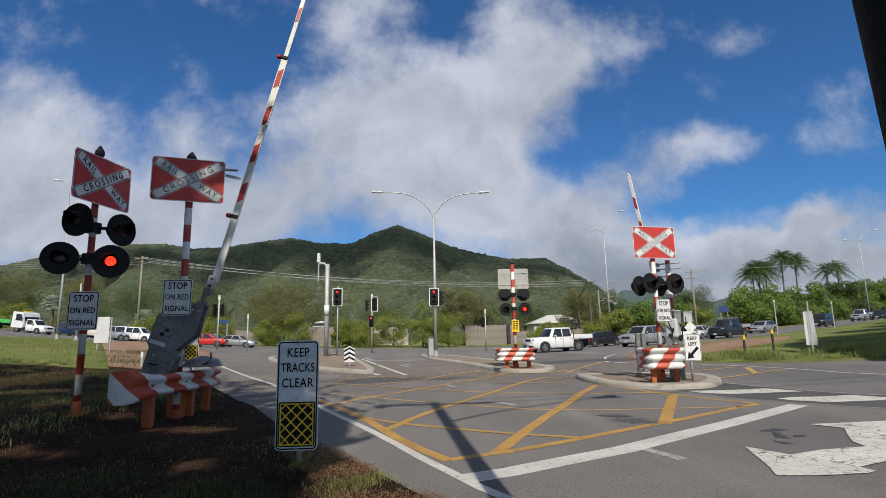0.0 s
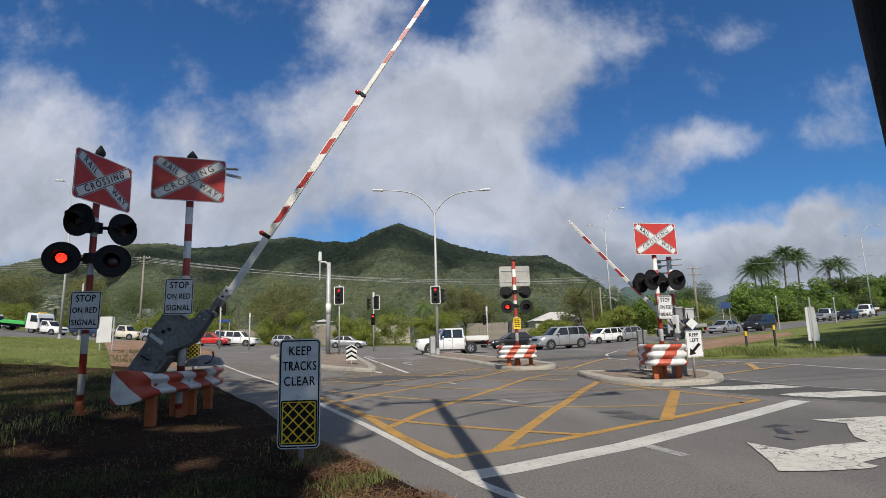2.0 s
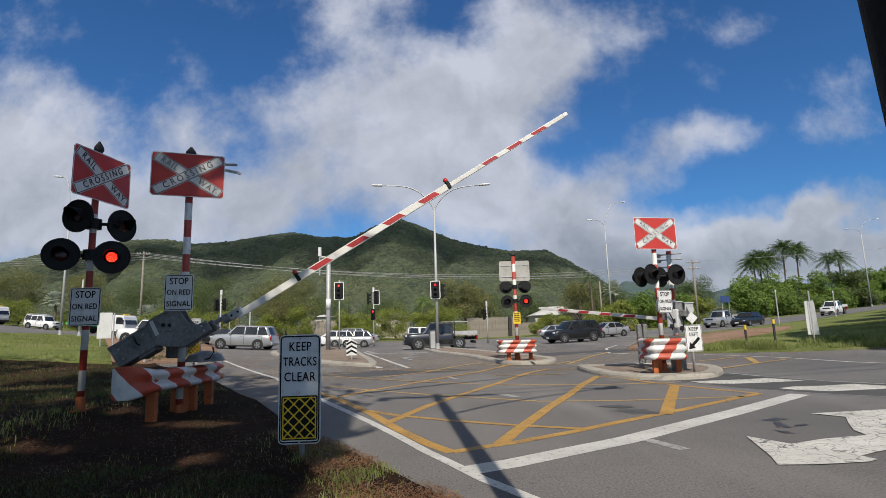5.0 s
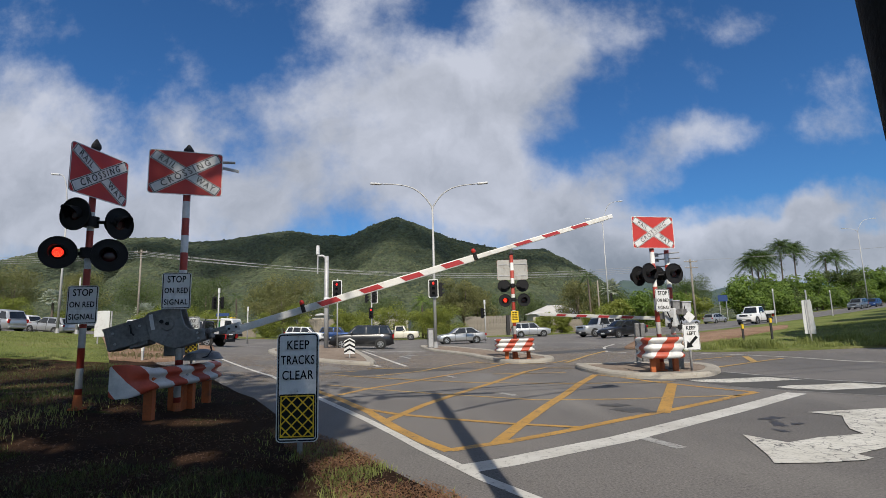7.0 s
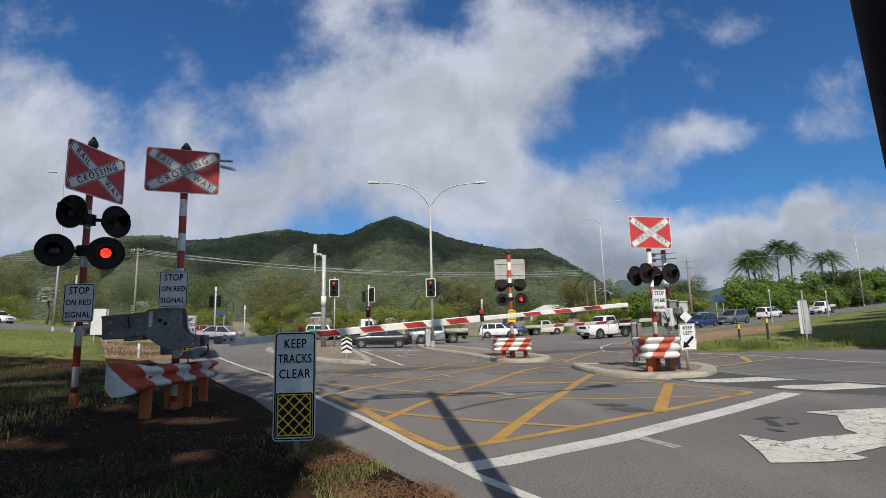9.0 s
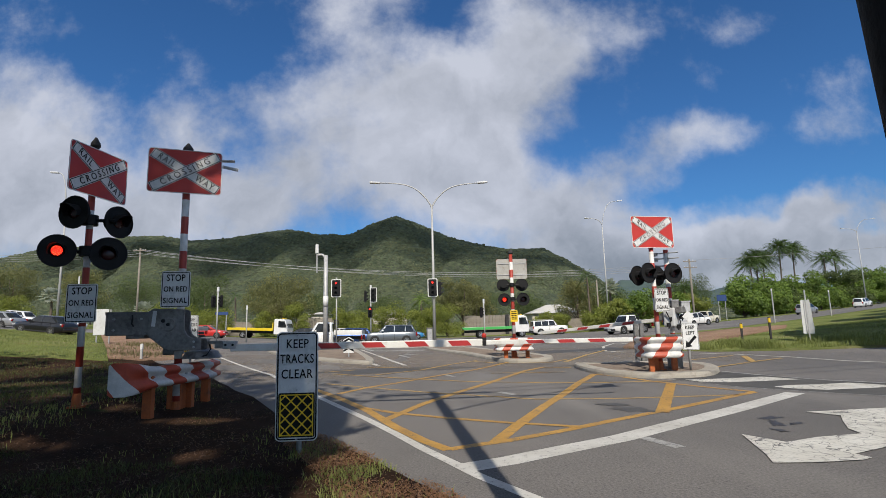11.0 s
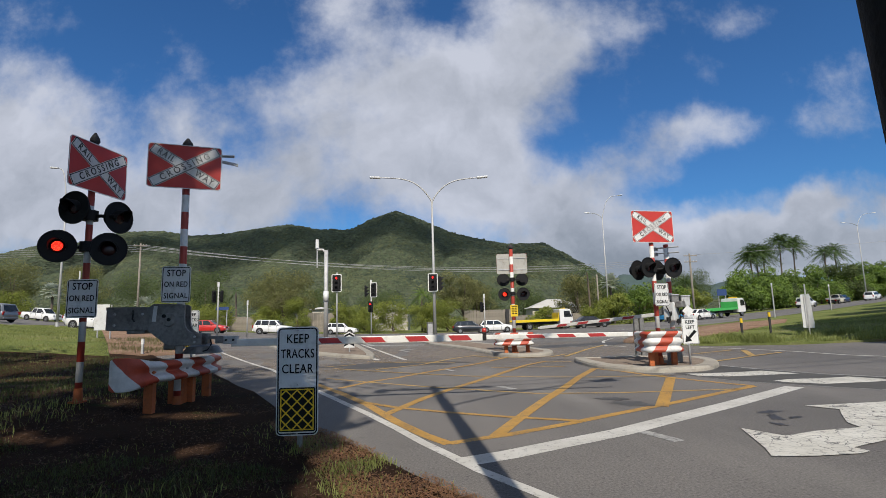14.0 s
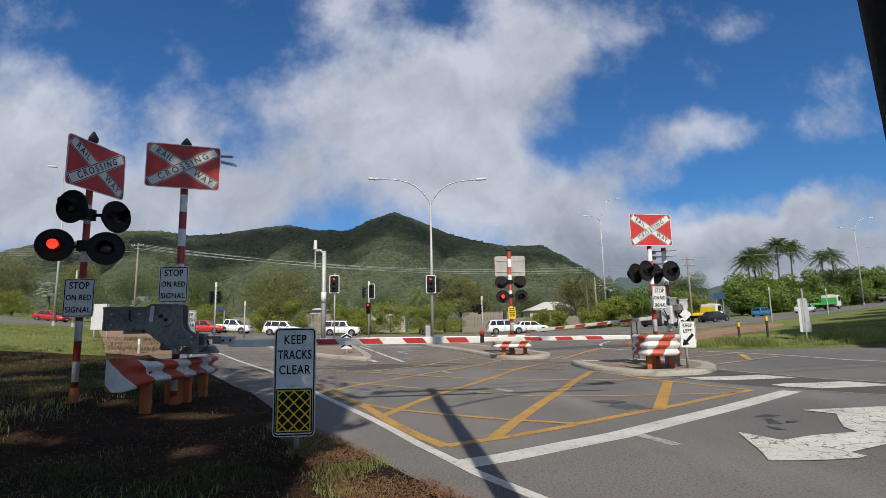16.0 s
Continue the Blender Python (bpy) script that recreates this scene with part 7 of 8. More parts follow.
def make_car(kind, colour, label, category="car"):
    K = KINDS[kind]
    L_, W, r = K["L"], K["W"], K["r"]
    root = thing(kind if kind in ("sedan", "suv", "ute") else {"hatch": "hatchback", "wagon_4x4": "four_wheel_drive", "canopy_ute": "ute", "tray_ute": "tray_ute", "crew_tray": "tray_ute", "dual_tray": "tray_ute"}[kind], label, category, group="traffic")
    col = PAINT[colour]
    low = r * 0.62
    # lower body
    secs = []
    pts = sorted(K["top"])
    xs = sorted({round(x, 3) for x, _ in pts} | {x for x in np.linspace(pts[0][0], pts[-1][0], 15).round(3)})
    for x in xs:
        zt = np.interp(x, [p[0] for p in pts], [p[1] for p in pts])
        e = 1 - 0.10 * smooth01((abs(x) - L_ * 0.36) / (L_ * 0.14)) - 0.12 * smooth01((abs(x) - L_ * 0.47) / (L_ * 0.03))
        hw = W / 2 * e
        zl = low + 0.13 * smooth01((abs(x) - L_ * 0.40) / (L_ * 0.1))
        zm = zl + (zt - zl) * 0.55
        secs.append([(x, -hw * 0.90, zl), (x, -hw * 0.99, zl + 0.10), (x, -hw, zm), (x, -hw * 0.975, zt - 0.10), (x, -hw * 0.90, zt - 0.012), (x, -hw * 0.4, zt + 0.012),
                     (x, hw * 0.4, zt + 0.012), (x, hw * 0.90, zt - 0.012), (x, hw * 0.975, zt - 0.10), (x, hw, zm), (x, hw * 0.99, zl + 0.10), (x, hw * 0.90, zl)])
    bm = bmesh.new()
    loft(bm, secs)
    part("body", bm, col, root, colour.replace("_", " ") + " painted body", True)
    # cabin
    zb, zt = K["zb"], K["zt"]
    (bf, br), (rf, rr) = K["base"], K["roof"]
    wb, wt = W / 2 * 0.93, W / 2 * 0.76
    bm = bmesh.new()

    def sect(t):
        z = zb + (zt - zb) * t
        f, b, h = bf + (rf - bf) * t, br + (rr - br) * t, wb + (wt - wb) * t
        return f, b, h, z

    cs = []
    for t, inset in ((0.0, 0.0), (0.5, 0.0), (0.9, 0.0), (0.97, 0.03), (1.0, 0.12)):
        f, b, h, z = sect(t)
        f, b, h = f - inset, b + inset, h - inset
        bow = 0.06
        cs.append([(f, -h * 0.86, z), (f + bow, 0, z), (f, h * 0.86, z), (f - 0.10, h, z), (b + 0.08, h, z), (b, h * 0.86, z), (b - bow * 0.5, 0, z), (b, -h * 0.86, z), (b + 0.08, -h, z), (f - 0.10, -h, z)])
    loft(bm, cs)
    cabin = part("cabin", bm, col, root, "", True)
    sh = cabin.modifiers.new("edges", "EDGE_SPLIT")
    sh.split_angle = radians(38)
    # door joints and handles
    zs = lambda x: float(np.interp(x, [p[0] for p in pts], [p[1] for p in pts]))
    rear_door = br + 0.55 if kind in ("sedan", "hatch", "suv", "wagon_4x4") else br + 0.05
    joints = [bf - 0.42] + [c for c in K["split"][:1]] + [rear_door]
    for side in (-1, 1):
        for c in joints:
            bm = bmesh.new()
            top = zs(c)
            prism(bm, [(c - 0.009, low + 0.12), (c + 0.009, low + 0.12), (c + 0.009, top - 0.05), (c - 0.009, top - 0.05)], 0.03, pose(0, side * (W / 2 - 0.012) - 0.015, 0))
            part("door_joint", bm, PLASTIC, root)
        for c in joints[1:]:
            bm = bmesh.new()
            box(bm, 0.20, 0.035, 0.035, pose(c + 0.20, side * (W / 2 + 0.002), zs(c) - 0.15))
            part("door_handle", bm, col if colour not in ("silver", "white") else RIM, root, bevel=0.012)
        bm = bmesh.new()
        f0_, b0_, h0_, z0_ = bf - 0.16, br + 0.12, wb + 0.006, zb + 0.02
        box(bm, f0_ - b0_, 0.02, 0.025, pose((f0_ + b0_) / 2, side * h0_, z0_ + 0.012))
        part("window_seal", bm, PLASTIC, root)
    # side windows, cut by the pillars
    t0, t1 = 0.07, 0.87
    f0, b0, h0, z0 = sect(t0)
    f1, b1, h1, z1 = sect(t1)
    cuts = [None] + list(K["split"]) + [None]
    if kind == "canopy_ute":
        cuts = [None, -0.12, -0.98, -1.12, None]
    for side in (-1, 1):
        for a, b in zip(cuts, cuts[1:]):
            if kind == "canopy_ute" and a == -0.98:
                continue
            lo = (f0 - 0.20 if a is None else a - 0.04, b0 + 0.16 if b is None else b + 0.04)
            hi = (f1 - 0.16 if a is None else a - 0.04, b1 + 0.14 if b is None else b + 0.04)
            if lo[0] - lo[1] < 0.15:
                continue
            bm = bmesh.new()
            vs = [bm.verts.new(p) for p in ((lo[0], side * (h0 + 0.008), z0), (lo[1], side * (h0 + 0.008), z0), (hi[1], side * (h1 + 0.008), z1), (hi[0], side * (h1 + 0.008), z1))]
            vs += [bm.verts.new((v.co.x, v.co.y - side * 0.02, v.co.z)) for v in vs]
            bm.faces.new(vs[:4]), bm.faces.new(vs[7:3:-1])
            for i in range(4):
                bm.faces.new((vs[i], vs[(i + 1) % 4], vs[4 + (i + 1) % 4], vs[4 + i]))
            part("side_window", bm, GLASS, cabin, "dark tinted glass")
    for name, x0, x1, s in (("windscreen", f0, f1, 1), ("rear_window", b0, b1, -1)):
        bm = bmesh.new()
        o = 0.014 * s
        bow = 0.06 if s > 0 else -0.03
        a = [bm.verts.new(p) for p in ((x0 + o, -h0 * 0.82, z0), (x0 + o + bow, 0, z0), (x0 + o, h0 * 0.82, z0))]
        b = [bm.verts.new(p) for p in ((x1 + o, -h1 * 0.80, z1), (x1 + o + bow, 0, z1), (x1 + o, h1 * 0.80, z1))]
        bm.faces.new((a[0], a[1], b[1], b[0])), bm.faces.new((a[1], a[2], b[2], b[1]))
        ob = part(name, bm, GLASS, cabin, "dark tinted glass")
        so = ob.modifiers.new("thick", "SOLIDIFY")
        so.thickness = 0.01
    # bumpers, lamps, arches, mirrors
    front, rear = L_ / 2, -L_ / 2
    zf = np.interp(front - 0.05, [p[0] for p in pts], [p[1] for p in pts])
    for name, x, s in (("front_bumper", front, 1), ("rear_bumper", rear, -1)):
        bm = bmesh.new()
        box(bm, 0.14, W * 0.80, 0.20, pose(x - 0.03 * s, 0, low + 0.22))
        part(name, bm, PLASTIC if kind in ("wagon_4x4", "tray_ute", "crew_tray", "dual_tray") else col, root, bevel=0.05)
    bm = bmesh.new()
    box(bm, 0.05, W * 0.46, 0.17, pose(front - 0.01, 0, zf - 0.10))
    part("grille", bm, PLASTIC, root, bevel=0.02)
    for s in (-1, 1):
        bm = bmesh.new()
        box(bm, 0.16, W * 0.17, 0.13, pose(front - 0.10, s * W * 0.355, zf - 0.06, 0, 0, s * -18))
        part("headlight", bm, HEADLAMP, root, "clear headlight", bevel=0.03)
        bm = bmesh.new()
        zr = np.interp(rear + 0.1, [p[0] for p in pts], [p[1] for p in pts])
        xr = rear + 0.06 if not K.get("tray") else K["tray"][1] + 0.02
        box(bm, 0.10, 0.20, 0.20 if kind in ("sedan", "hatch") else 0.30, pose(xr, s * W * 0.40, max(zr, 0.9) - 0.14, 0, 0, s * 14))
        part("tail_light", bm, TAILLAMP, root, "red tail light", bevel=0.02)
        bm = bmesh.new()
        box(bm, 0.12, 0.16, 0.13, pose(bf - 0.38, s * (W / 2 + 0.06), zb + 0.10))
        part("wing_mirror", bm, col, root, bevel=0.03)
        for ax in K["axles"]:
            bm = bmesh.new()
            cone(bm, r * 1.17, r * 1.17, 0.02, 24, pose(ax, s * (W / 2 + 0.002) + 0.01, r * 1.02, 90))
            part("wheel_arch", bm, PLASTIC, root, "dark wheel arch")
            wheel(root, ax, s * (W / 2 - 0.085), r, s)
        bm = bmesh.new()
        box(bm, K["axles"][0] - K["axles"][1] - 2.3 * r, 0.06, 0.10, pose(sum(K["axles"]) / 2, s * (W / 2 - 0.02), low + 0.06))
        part("side_sill", bm, PLASTIC, root, bevel=0.02)
    bm = bmesh.new()
    box(bm, 0.02, 0.38, 0.12, pose(front + 0.045, 0, low + 0.22))
    part("number_plate", bm, PLATE, root, "pale blank plate")
    if K.get("tub"):
        a, b = K["tub"]
        bm = bmesh.new()
        box(bm, a - b, W * 0.78, 0.02, pose((a + b) / 2, 0, 1.135))
        part("tub_cover", bm, PLASTIC, root, "black tub cover")
        bm = bmesh.new()
        for s in (-1, 1):
            tube(bm, [(a - 0.1, s * W * 0.38, 1.12), (a - 0.32, s * W * 0.34, 1.55), (a - 0.36, 0, 1.58)], 0.035, 8)
        part("sports_bar", bm, PLASTIC, root, "black sports bar")
    if K.get("tray"):
        a, b = K["tray"]
        bm = bmesh.new()
        box(bm, a - b, W * 1.0, 0.10, pose((a + b) / 2, 0, 0.98))
        for s in (-1, 1):
            box(bm, a - b, 0.035, 0.24, pose((a + b) / 2, s * W * 0.5, 1.12))
        box(bm, 0.035, W, 0.24, pose(b, 0, 1.12))
        part("tray", bm, M["galv"] if colour != "white" else PAINT["white"], root, "flat drop-side tray", bevel=0.01)
        bm = bmesh.new()
        for s in (-1, 1):
            tube(bm, [(a + 0.02, s * W * 0.44, 1.0), (a + 0.02, s * W * 0.44, 1.92)], 0.03, 6)
        for z in (1.5, 1.7, 1.92):
            tube(bm, [(a + 0.02, -W * 0.44, z), (a + 0.02, W * 0.44, z)], 0.025, 6)
        part("headboard", bm, PLASTIC, root, "tubular headboard")
        bm = bmesh.new()
        box(bm, a - b, 0.7, 0.22, pose((a + b) / 2, 0, 0.72))
        part("chassis", bm, PLASTIC, root)
        for s in (-1, 1):
            bm = bmesh.new()
            box(bm, 0.55, 0.24, 0.03, pose(K["axles"][1], s * (W / 2 - 0.09), r * 2 + 0.05))
            part("mudguard", bm, PLASTIC, root, bevel=0.01)
    if K.get("rack"):
        bm = bmesh.new()
        for s in (-1, 1):
            tube(bm, [(rf - 0.1, s * wt * 0.9, zt + 0.10), (rr + 0.1 - (1.3 if kind == "crew_tray" else 0), s * wt * 0.9, zt + 0.10)], 0.022, 6)
        for i in range(6):
            x = rf - 0.1 + (rr - rf + 0.2 - (1.3 if kind == "crew_tray" else 0)) * i / 5
            tube(bm, [(x, -wt * 0.9, zt + 0.10), (x, wt * 0.9, zt + 0.10)], 0.018, 6)
            if x > rr:
                tube(bm, [(x, wt * 0.85, zt - 0.02), (x, wt * 0.9, zt + 0.10)], 0.018, 6)
        part("roof_rack", bm, M["galv"], root, "pale roof rack")
    return root


def make_truck(colour, label, cab_colour="white", load=False):
    """A flat-bed recovery truck: upright cab, long coloured bed."""
    root = thing("tow_truck", label, "truck", group="traffic")
    W = 2.3
    bm = bmesh.new()
    prism(bm, [(2.0, 0.55), (3.62, 0.55), (3.72, 0.9), (3.70, 1.45), (3.40, 2.35), (3.1, 2.45), (2.0, 2.45)], W, pose(0, -W / 2, 0))
    cab = part("cab", bm, PAINT[cab_colour], root, "upright %s cab" % cab_colour, bevel=0.07)
    bm = bmesh.new()
    prism(bm, [(3.715, 1.42), (3.43, 2.25), (3.40, 2.25), (3.685, 1.42)], W * 0.86, pose(0, -W * 0.43, 0))
    part("windscreen", bm, GLASS, cab, "dark glass")
    for s in (-1, 1):
        bm = bmesh.new()
        prism(bm, [(2.55, 1.42), (3.52, 1.42), (3.30, 2.20), (2.55, 2.20)], 0.02, pose(0, s * (W / 2 + 0.006) - 0.01, 0))
        part("side_window", bm, GLASS, cab, "dark glass")
        bm = bmesh.new()
        box(bm, 0.06, 0.3, 0.2, pose(3.72, s * 0.8, 0.95))
        part("headlight", bm, HEADLAMP, root, "clear headlight", bevel=0.02)
        bm = bmesh.new()
        box(bm, 0.10, 0.10, 0.45, pose(3.55, s * (W / 2 + 0.16), 1.7))
        part("wing_mirror", bm, PLASTIC, root, bevel=0.02)
        for ax in (2.85, -1.9):
            wheel(root, ax, s * (W / 2 - 0.15), 0.42, s)
    bm = bmesh.new()
    box(bm, 0.2, W * 0.96, 0.28, pose(3.68, 0, 0.55))
    part("front_bumper", bm, PLASTIC, root, bevel=0.03)
    bm = bmesh.new()
    box(bm, 5.6, 0.9, 0.28, pose(-0.9, 0, 0.78))
    part("chassis", bm, PLASTIC, root)
    bm = bmesh.new()
    box(bm, 5.7, W, 0.14, pose(-0.98, 0, 1.05))
    for s in (-1, 1):
        box(bm, 5.7, 0.06, 0.30, pose(-0.98, s * W / 2, 1.12))
    box(bm, 0.10, W, 0.95, pose(1.85, 0, 1.55))
    part("bed", bm, PAINT[colour], root, colour + " flat bed with low sides", bevel=0.015)
    bm = bmesh.new()
    box(bm, 0.22, 1.1, 0.14, pose(2.9, 0, 2.53))
    part("light_bar", bm, M["sign_yellow"], root, "amber light bar", bevel=0.04)
    return root


def lane_pose(lane, s, way):
    """Where a vehicle stands s metres along its lane; way is 1 along the highway's run, -1 against it."""
    line, run = LANES[lane], 0.0
    for a, b in zip(line, line[1:]):
        d = (b - a).length
        if run + d >= s:
            break
        run += d
    t = (b - a).normalized()
    p = a + t * (s - run)
    h = t * way
    dz = (land(p.x + h.x * 1.4, p.y + h.y * 1.4) - land(p.x - h.x * 1.4, p.y - h.y * 1.4)) / 2.8
    return pose(p.x, p.y, land(p.x, p.y) + 0.01, 0, 0, math.degrees(math.atan2(h.y, h.x))) @ pose(0, 0, 0, 0, -math.degrees(math.atan(dz)), 0)


# vehicle: shape, paint, lane, direction, label, then seconds and metres along the lane
DRIVEN = []


def drive(kind, colour, lane, way, label, rows):
    if kind == "truck":
        v = make_truck(colour, label, "white")
    else:
        v = make_car(kind, colour, label, "ute" if "ute" in kind or "tray" in kind else "car")
    DRIVEN.append((v, lane, way, rows))


drive("dual_tray", "white", "near", -1, "white dual-cab utility with a drop-side tray", [(0, 486.4), (0.5, 484.4), (1, 482.1), (1.5, 480.1), (2, 477.7), (2.5, 474.9), (3, 472.0), (3.5, 468.4), (4, 464.6), (16, 350.0)])
drive("sedan", "black", "mid", -1, "black sedan in the slow traffic", [(0, 492.8), (0.5, 491.2), (1, 489.2), (1.5, 487.5), (2, 483.5), (2.5, 480.0), (3, 475.8), (3.5, 472.2), (4, 468.8), (6.5, 438.2), (16, 322.4)])
drive("suv", "silver", "near", -1, "silver four-door SUV with a roof rail", [(0, 495.5), (0.5, 493.8), (1, 491.8), (1.5, 489.0), (2, 486.5), (2.5, 483.5), (3, 480.2), (3.5, 476.6), (4, 472.7), (6.5, 447.2), (7, 442.2), (16, 352.2)])
drive("hatch", "white", "mid", -1, "small white hatchback in the slow traffic", [(0, 505.0), (1.5, 496.0), (2, 493.0), (2.5, 490.2), (3, 487.5), (3.5, 484.2), (4, 480.2), (6.5, 445.8), (16, 314.6)])
drive("hatch", "silver", "mid", -1, "silver hatchback in the slow traffic", [(0, 506.0), (1.5, 499.2), (2, 495.5), (2.5, 492.2), (3, 488.5), (3.5, 485.5), (4, 481.2), (6.5, 448.8), (16, 325.2)])
drive("crew_tray", "charcoal", "near", -1, "dark grey four-wheel-drive ute with a roof rack and tray", [(0, 508.8), (0.5, 507.8), (1, 506.0), (1.5, 503.8), (2, 500.5), (2.5, 496.0), (3, 492.2), (3.5, 489.2), (4, 485.5), (6.5, 463.5), (7, 459.5), (8, 446.2), (16, 340.2)])
drive("sedan", "silver", "mid", -1, "silver sedan behind the dark ute", [(0, 520.2), (0.5, 518.5), (1, 516.2), (1.5, 514.0), (2, 511.2), (2.5, 509.0), (6.5, 482.8), (7, 478.8), (7.5, 473.8), (8, 468.8), (8.5, 463.2), (9, 458.0), (16, 384.5)])
drive("suv", "black", "near", -1, "dark SUV in moving traffic", [(0, 533.0), (1, 523.8), (1.5, 520.2), (2, 514.8), (2.5, 510.2), (3, 506.0), (4, 496.0), (6.5, 475.8), (7, 471.5), (7.5, 467.0), (8, 462.2), (16, 386.2)])
drive("tray_ute", "silver", "mid", -1, "silver single-cab utility with a drop-side tray", [(0, 554.5), (1, 547.5), (1.5, 544.5), (2, 539.5), (3, 528.0), (3.5, 524.2), (4, 519.8), (6.5, 497.5), (7, 493.0), (7.5, 489.25), (8, 486.5), (8.5, 482.0), (9, 477.0), (11.5, 448.25), (12, 442.5), (16, 396.5)])
drive("sedan", "black", "near", -1, "black sedan with alloy wheels", [(0, 557.25), (2, 541.75), (3, 529.5), (4, 522.25), (6.5, 496.75), (7, 493.0), (7.5, 489.5), (8, 485.0), (8.5, 479.0), (9, 473.0), (16, 380.0)])
drive("tray_ute", "white", "near", -1, "white single-cab four-wheel-drive with a flat tray", [(0, 568.5), (1, 558.2), (1.5, 552.8), (2, 549.5), (2.5, 547.2), (3, 545.5), (3.5, 543.8), (4, 543.0), (6.5, 520.5), (7, 514.5), (7.5, 509.0), (8, 504.0), (8.5, 497.2), (9, 491.5), (11.5, 462.8), (12.5, 447.8), (13, 440.5), (16, 397.0)])
drive("hatch", "blue", "mid", -1, "blue hatchback on the highway", [(0, 665.8), (7, 560.8), (7.5, 547.0), (8, 530.0), (8.5, 517.8), (9, 508.2), (11.5, 460.6), (12, 453.25), (12.5, 445.5), (13, 439.0), (16, 403.0)])
drive("suv", "grey", "mid", -1, "grey SUV on the highway", [(0, 662.0), (8.5, 526.5), (9, 514.5), (11.5, 465.2), (12, 460.25), (12.5, 454.25), (13, 448.25), (13.5, 442.0), (14, 436.0), (16, 421.0)])
drive("tray_ute", "white", "mid", -1, "white single-cab utility with a white drop-side tray", [(0, 683.0), (8.5, 555.5), (9, 540.8), (11.5, 486.5), (12, 477.2), (12.5, 469.2), (13, 461.0), (14, 446.8), (14.5, 440.8), (15, 435.2), (16, 424.2)])
drive("wagon_4x4", "white", "outer", 1, "white four-wheel-drive wagon with a roof rack", [(0, 396.5), (3, 399.75), (4, 401.75), (6.5, 416.5), (7.5, 426.75), (9, 445.0), (11.5, 480.25), (12, 488.0), (12.5, 497.75), (13, 508.0), (13.5, 519.75), (14.5, 546.0), (15, 560.5), (16, 589.0)])
drive("sedan", "black", "far", 1, "black sedan in the far lane", [(0, 310.0), (8, 392.0), (9, 404.0), (11.5, 452.0), (12, 457.3), (12.5, 462.5), (13, 467.3), (13.5, 472.3), (14, 477.0), (16, 497.0)])
drive("truck", "green", "far", 1, "flat-bed tow truck with a bright green bed", [(0, 405.2), (1, 406.0), (2, 406.8), (3, 408.0), (4, 411.5), (6.5, 429.0), (7, 431.5), (7.5, 435.2), (8, 439.2), (9, 448.2), (11.5, 470.0), (12, 474.5), (12.5, 480.0), (13, 485.5), (13.5, 492.2), (14, 498.0), (14.5, 506.5), (16, 531.5)])
drive("suv", "white", "far", 1, "white SUV in the far lane", [(0, 409.2), (0.5, 409.5), (1, 409.8), (1.5, 410.2), (2, 410.8), (2.5, 411.8), (3, 412.8), (3.5, 415.0), (4, 417.8), (6.5, 438.5), (7, 443.2), (7.5, 448.2), (8, 454.2), (8.5, 460.0), (9, 466.0), (11.5, 499.8), (12, 508.0), (12.5, 517.8), (13, 531.2), (13.5, 543.8), (16, 581.2)])
drive("suv", "blue", "outer", 1, "dark blue SUV in the far lane", [(0, 411.2), (1, 411.8), (2, 413.2), (3, 418.0), (3.5, 419.0), (4, 420.8), (7, 446.2), (7.5, 451.5), (8, 457.0), (9, 468.0), (11.5, 500.0), (12, 507.5), (13, 525.25), (13.5, 537.75), (16, 590.0)])
drive("tray_ute", "cream", "outer", 1, "old cream single-cab utility in the far lane", [(0, 414.5), (1.5, 416.8), (2, 418.0), (2.5, 419.5), (3, 421.0), (6.5, 448.8), (7, 454.0), (7.5, 458.8), (8, 463.2), (8.5, 467.5), (9, 472.5), (16, 577.5)])
drive("suv", "silver", "far", 1, "silver SUV in the far lane", [(0, 420.8), (0.5, 422.0), (1, 422.8), (1.5, 423.5), (3, 432.0), (3.5, 436.0), (4, 440.5), (6.5, 463.8), (16, 596.3)])
drive("canopy_ute", "white", "far", 1, "white ute with a white canopy", [(0, 422.8), (0.5, 424.5), (1.5, 432.5), (2, 434.8), (2.5, 437.5), (3, 440.8), (3.5, 444.0), (4, 447.8), (6.5, 473.8), (7, 479.8), (16, 641.8)])
drive("hatch", "silver", "outer", 1, "silver hatchback in the far lane", [(0, 430.5), (1, 433.0), (1.5, 436.0), (2, 439.8), (2.5, 445.2), (3, 450.0), (16, 635.2)])
drive("sedan", "silver", "far", 1, "silver sedan in the far lane", [(0, 435.2), (0.5, 437.5), (1, 440.0), (1.5, 443.5), (2, 448.0), (2.5, 452.2), (3, 456.0), (4, 464.5), (7, 490.2), (8.5, 515.2), (16, 684.0)])
drive("hatch", "sky_blue", "outer", 1, "bright blue hatchback in the far lane", [(0, 328.8), (11.5, 461.0), (12, 466.8), (12.5, 473.0), (16, 516.8)])
drive("sedan", "white", "far", 1, "white sedan in the far lane", [(0, 283.0), (11.5, 455.5), (12, 463.2), (12.5, 470.2), (13, 477.8), (14, 493.5), (16, 523.5)])
drive("truck", "yellow", "outer", 1, "flat-bed tow truck with a yellow bed", [(0, 361.4), (9, 423.5), (11.5, 440.8), (12, 447.2), (12.5, 454.0), (13, 459.5), (13.5, 466.0), (14, 472.0), (14.5, 478.0), (15, 485.0), (16, 499.0)])
drive("hatch", "charcoal", "far", 1, "dark hatchback in the far lane", [(0, 286.5), (12, 436.5), (13, 449.0), (13.5, 455.5), (14, 462.5), (14.5, 468.5), (16, 486.5)])
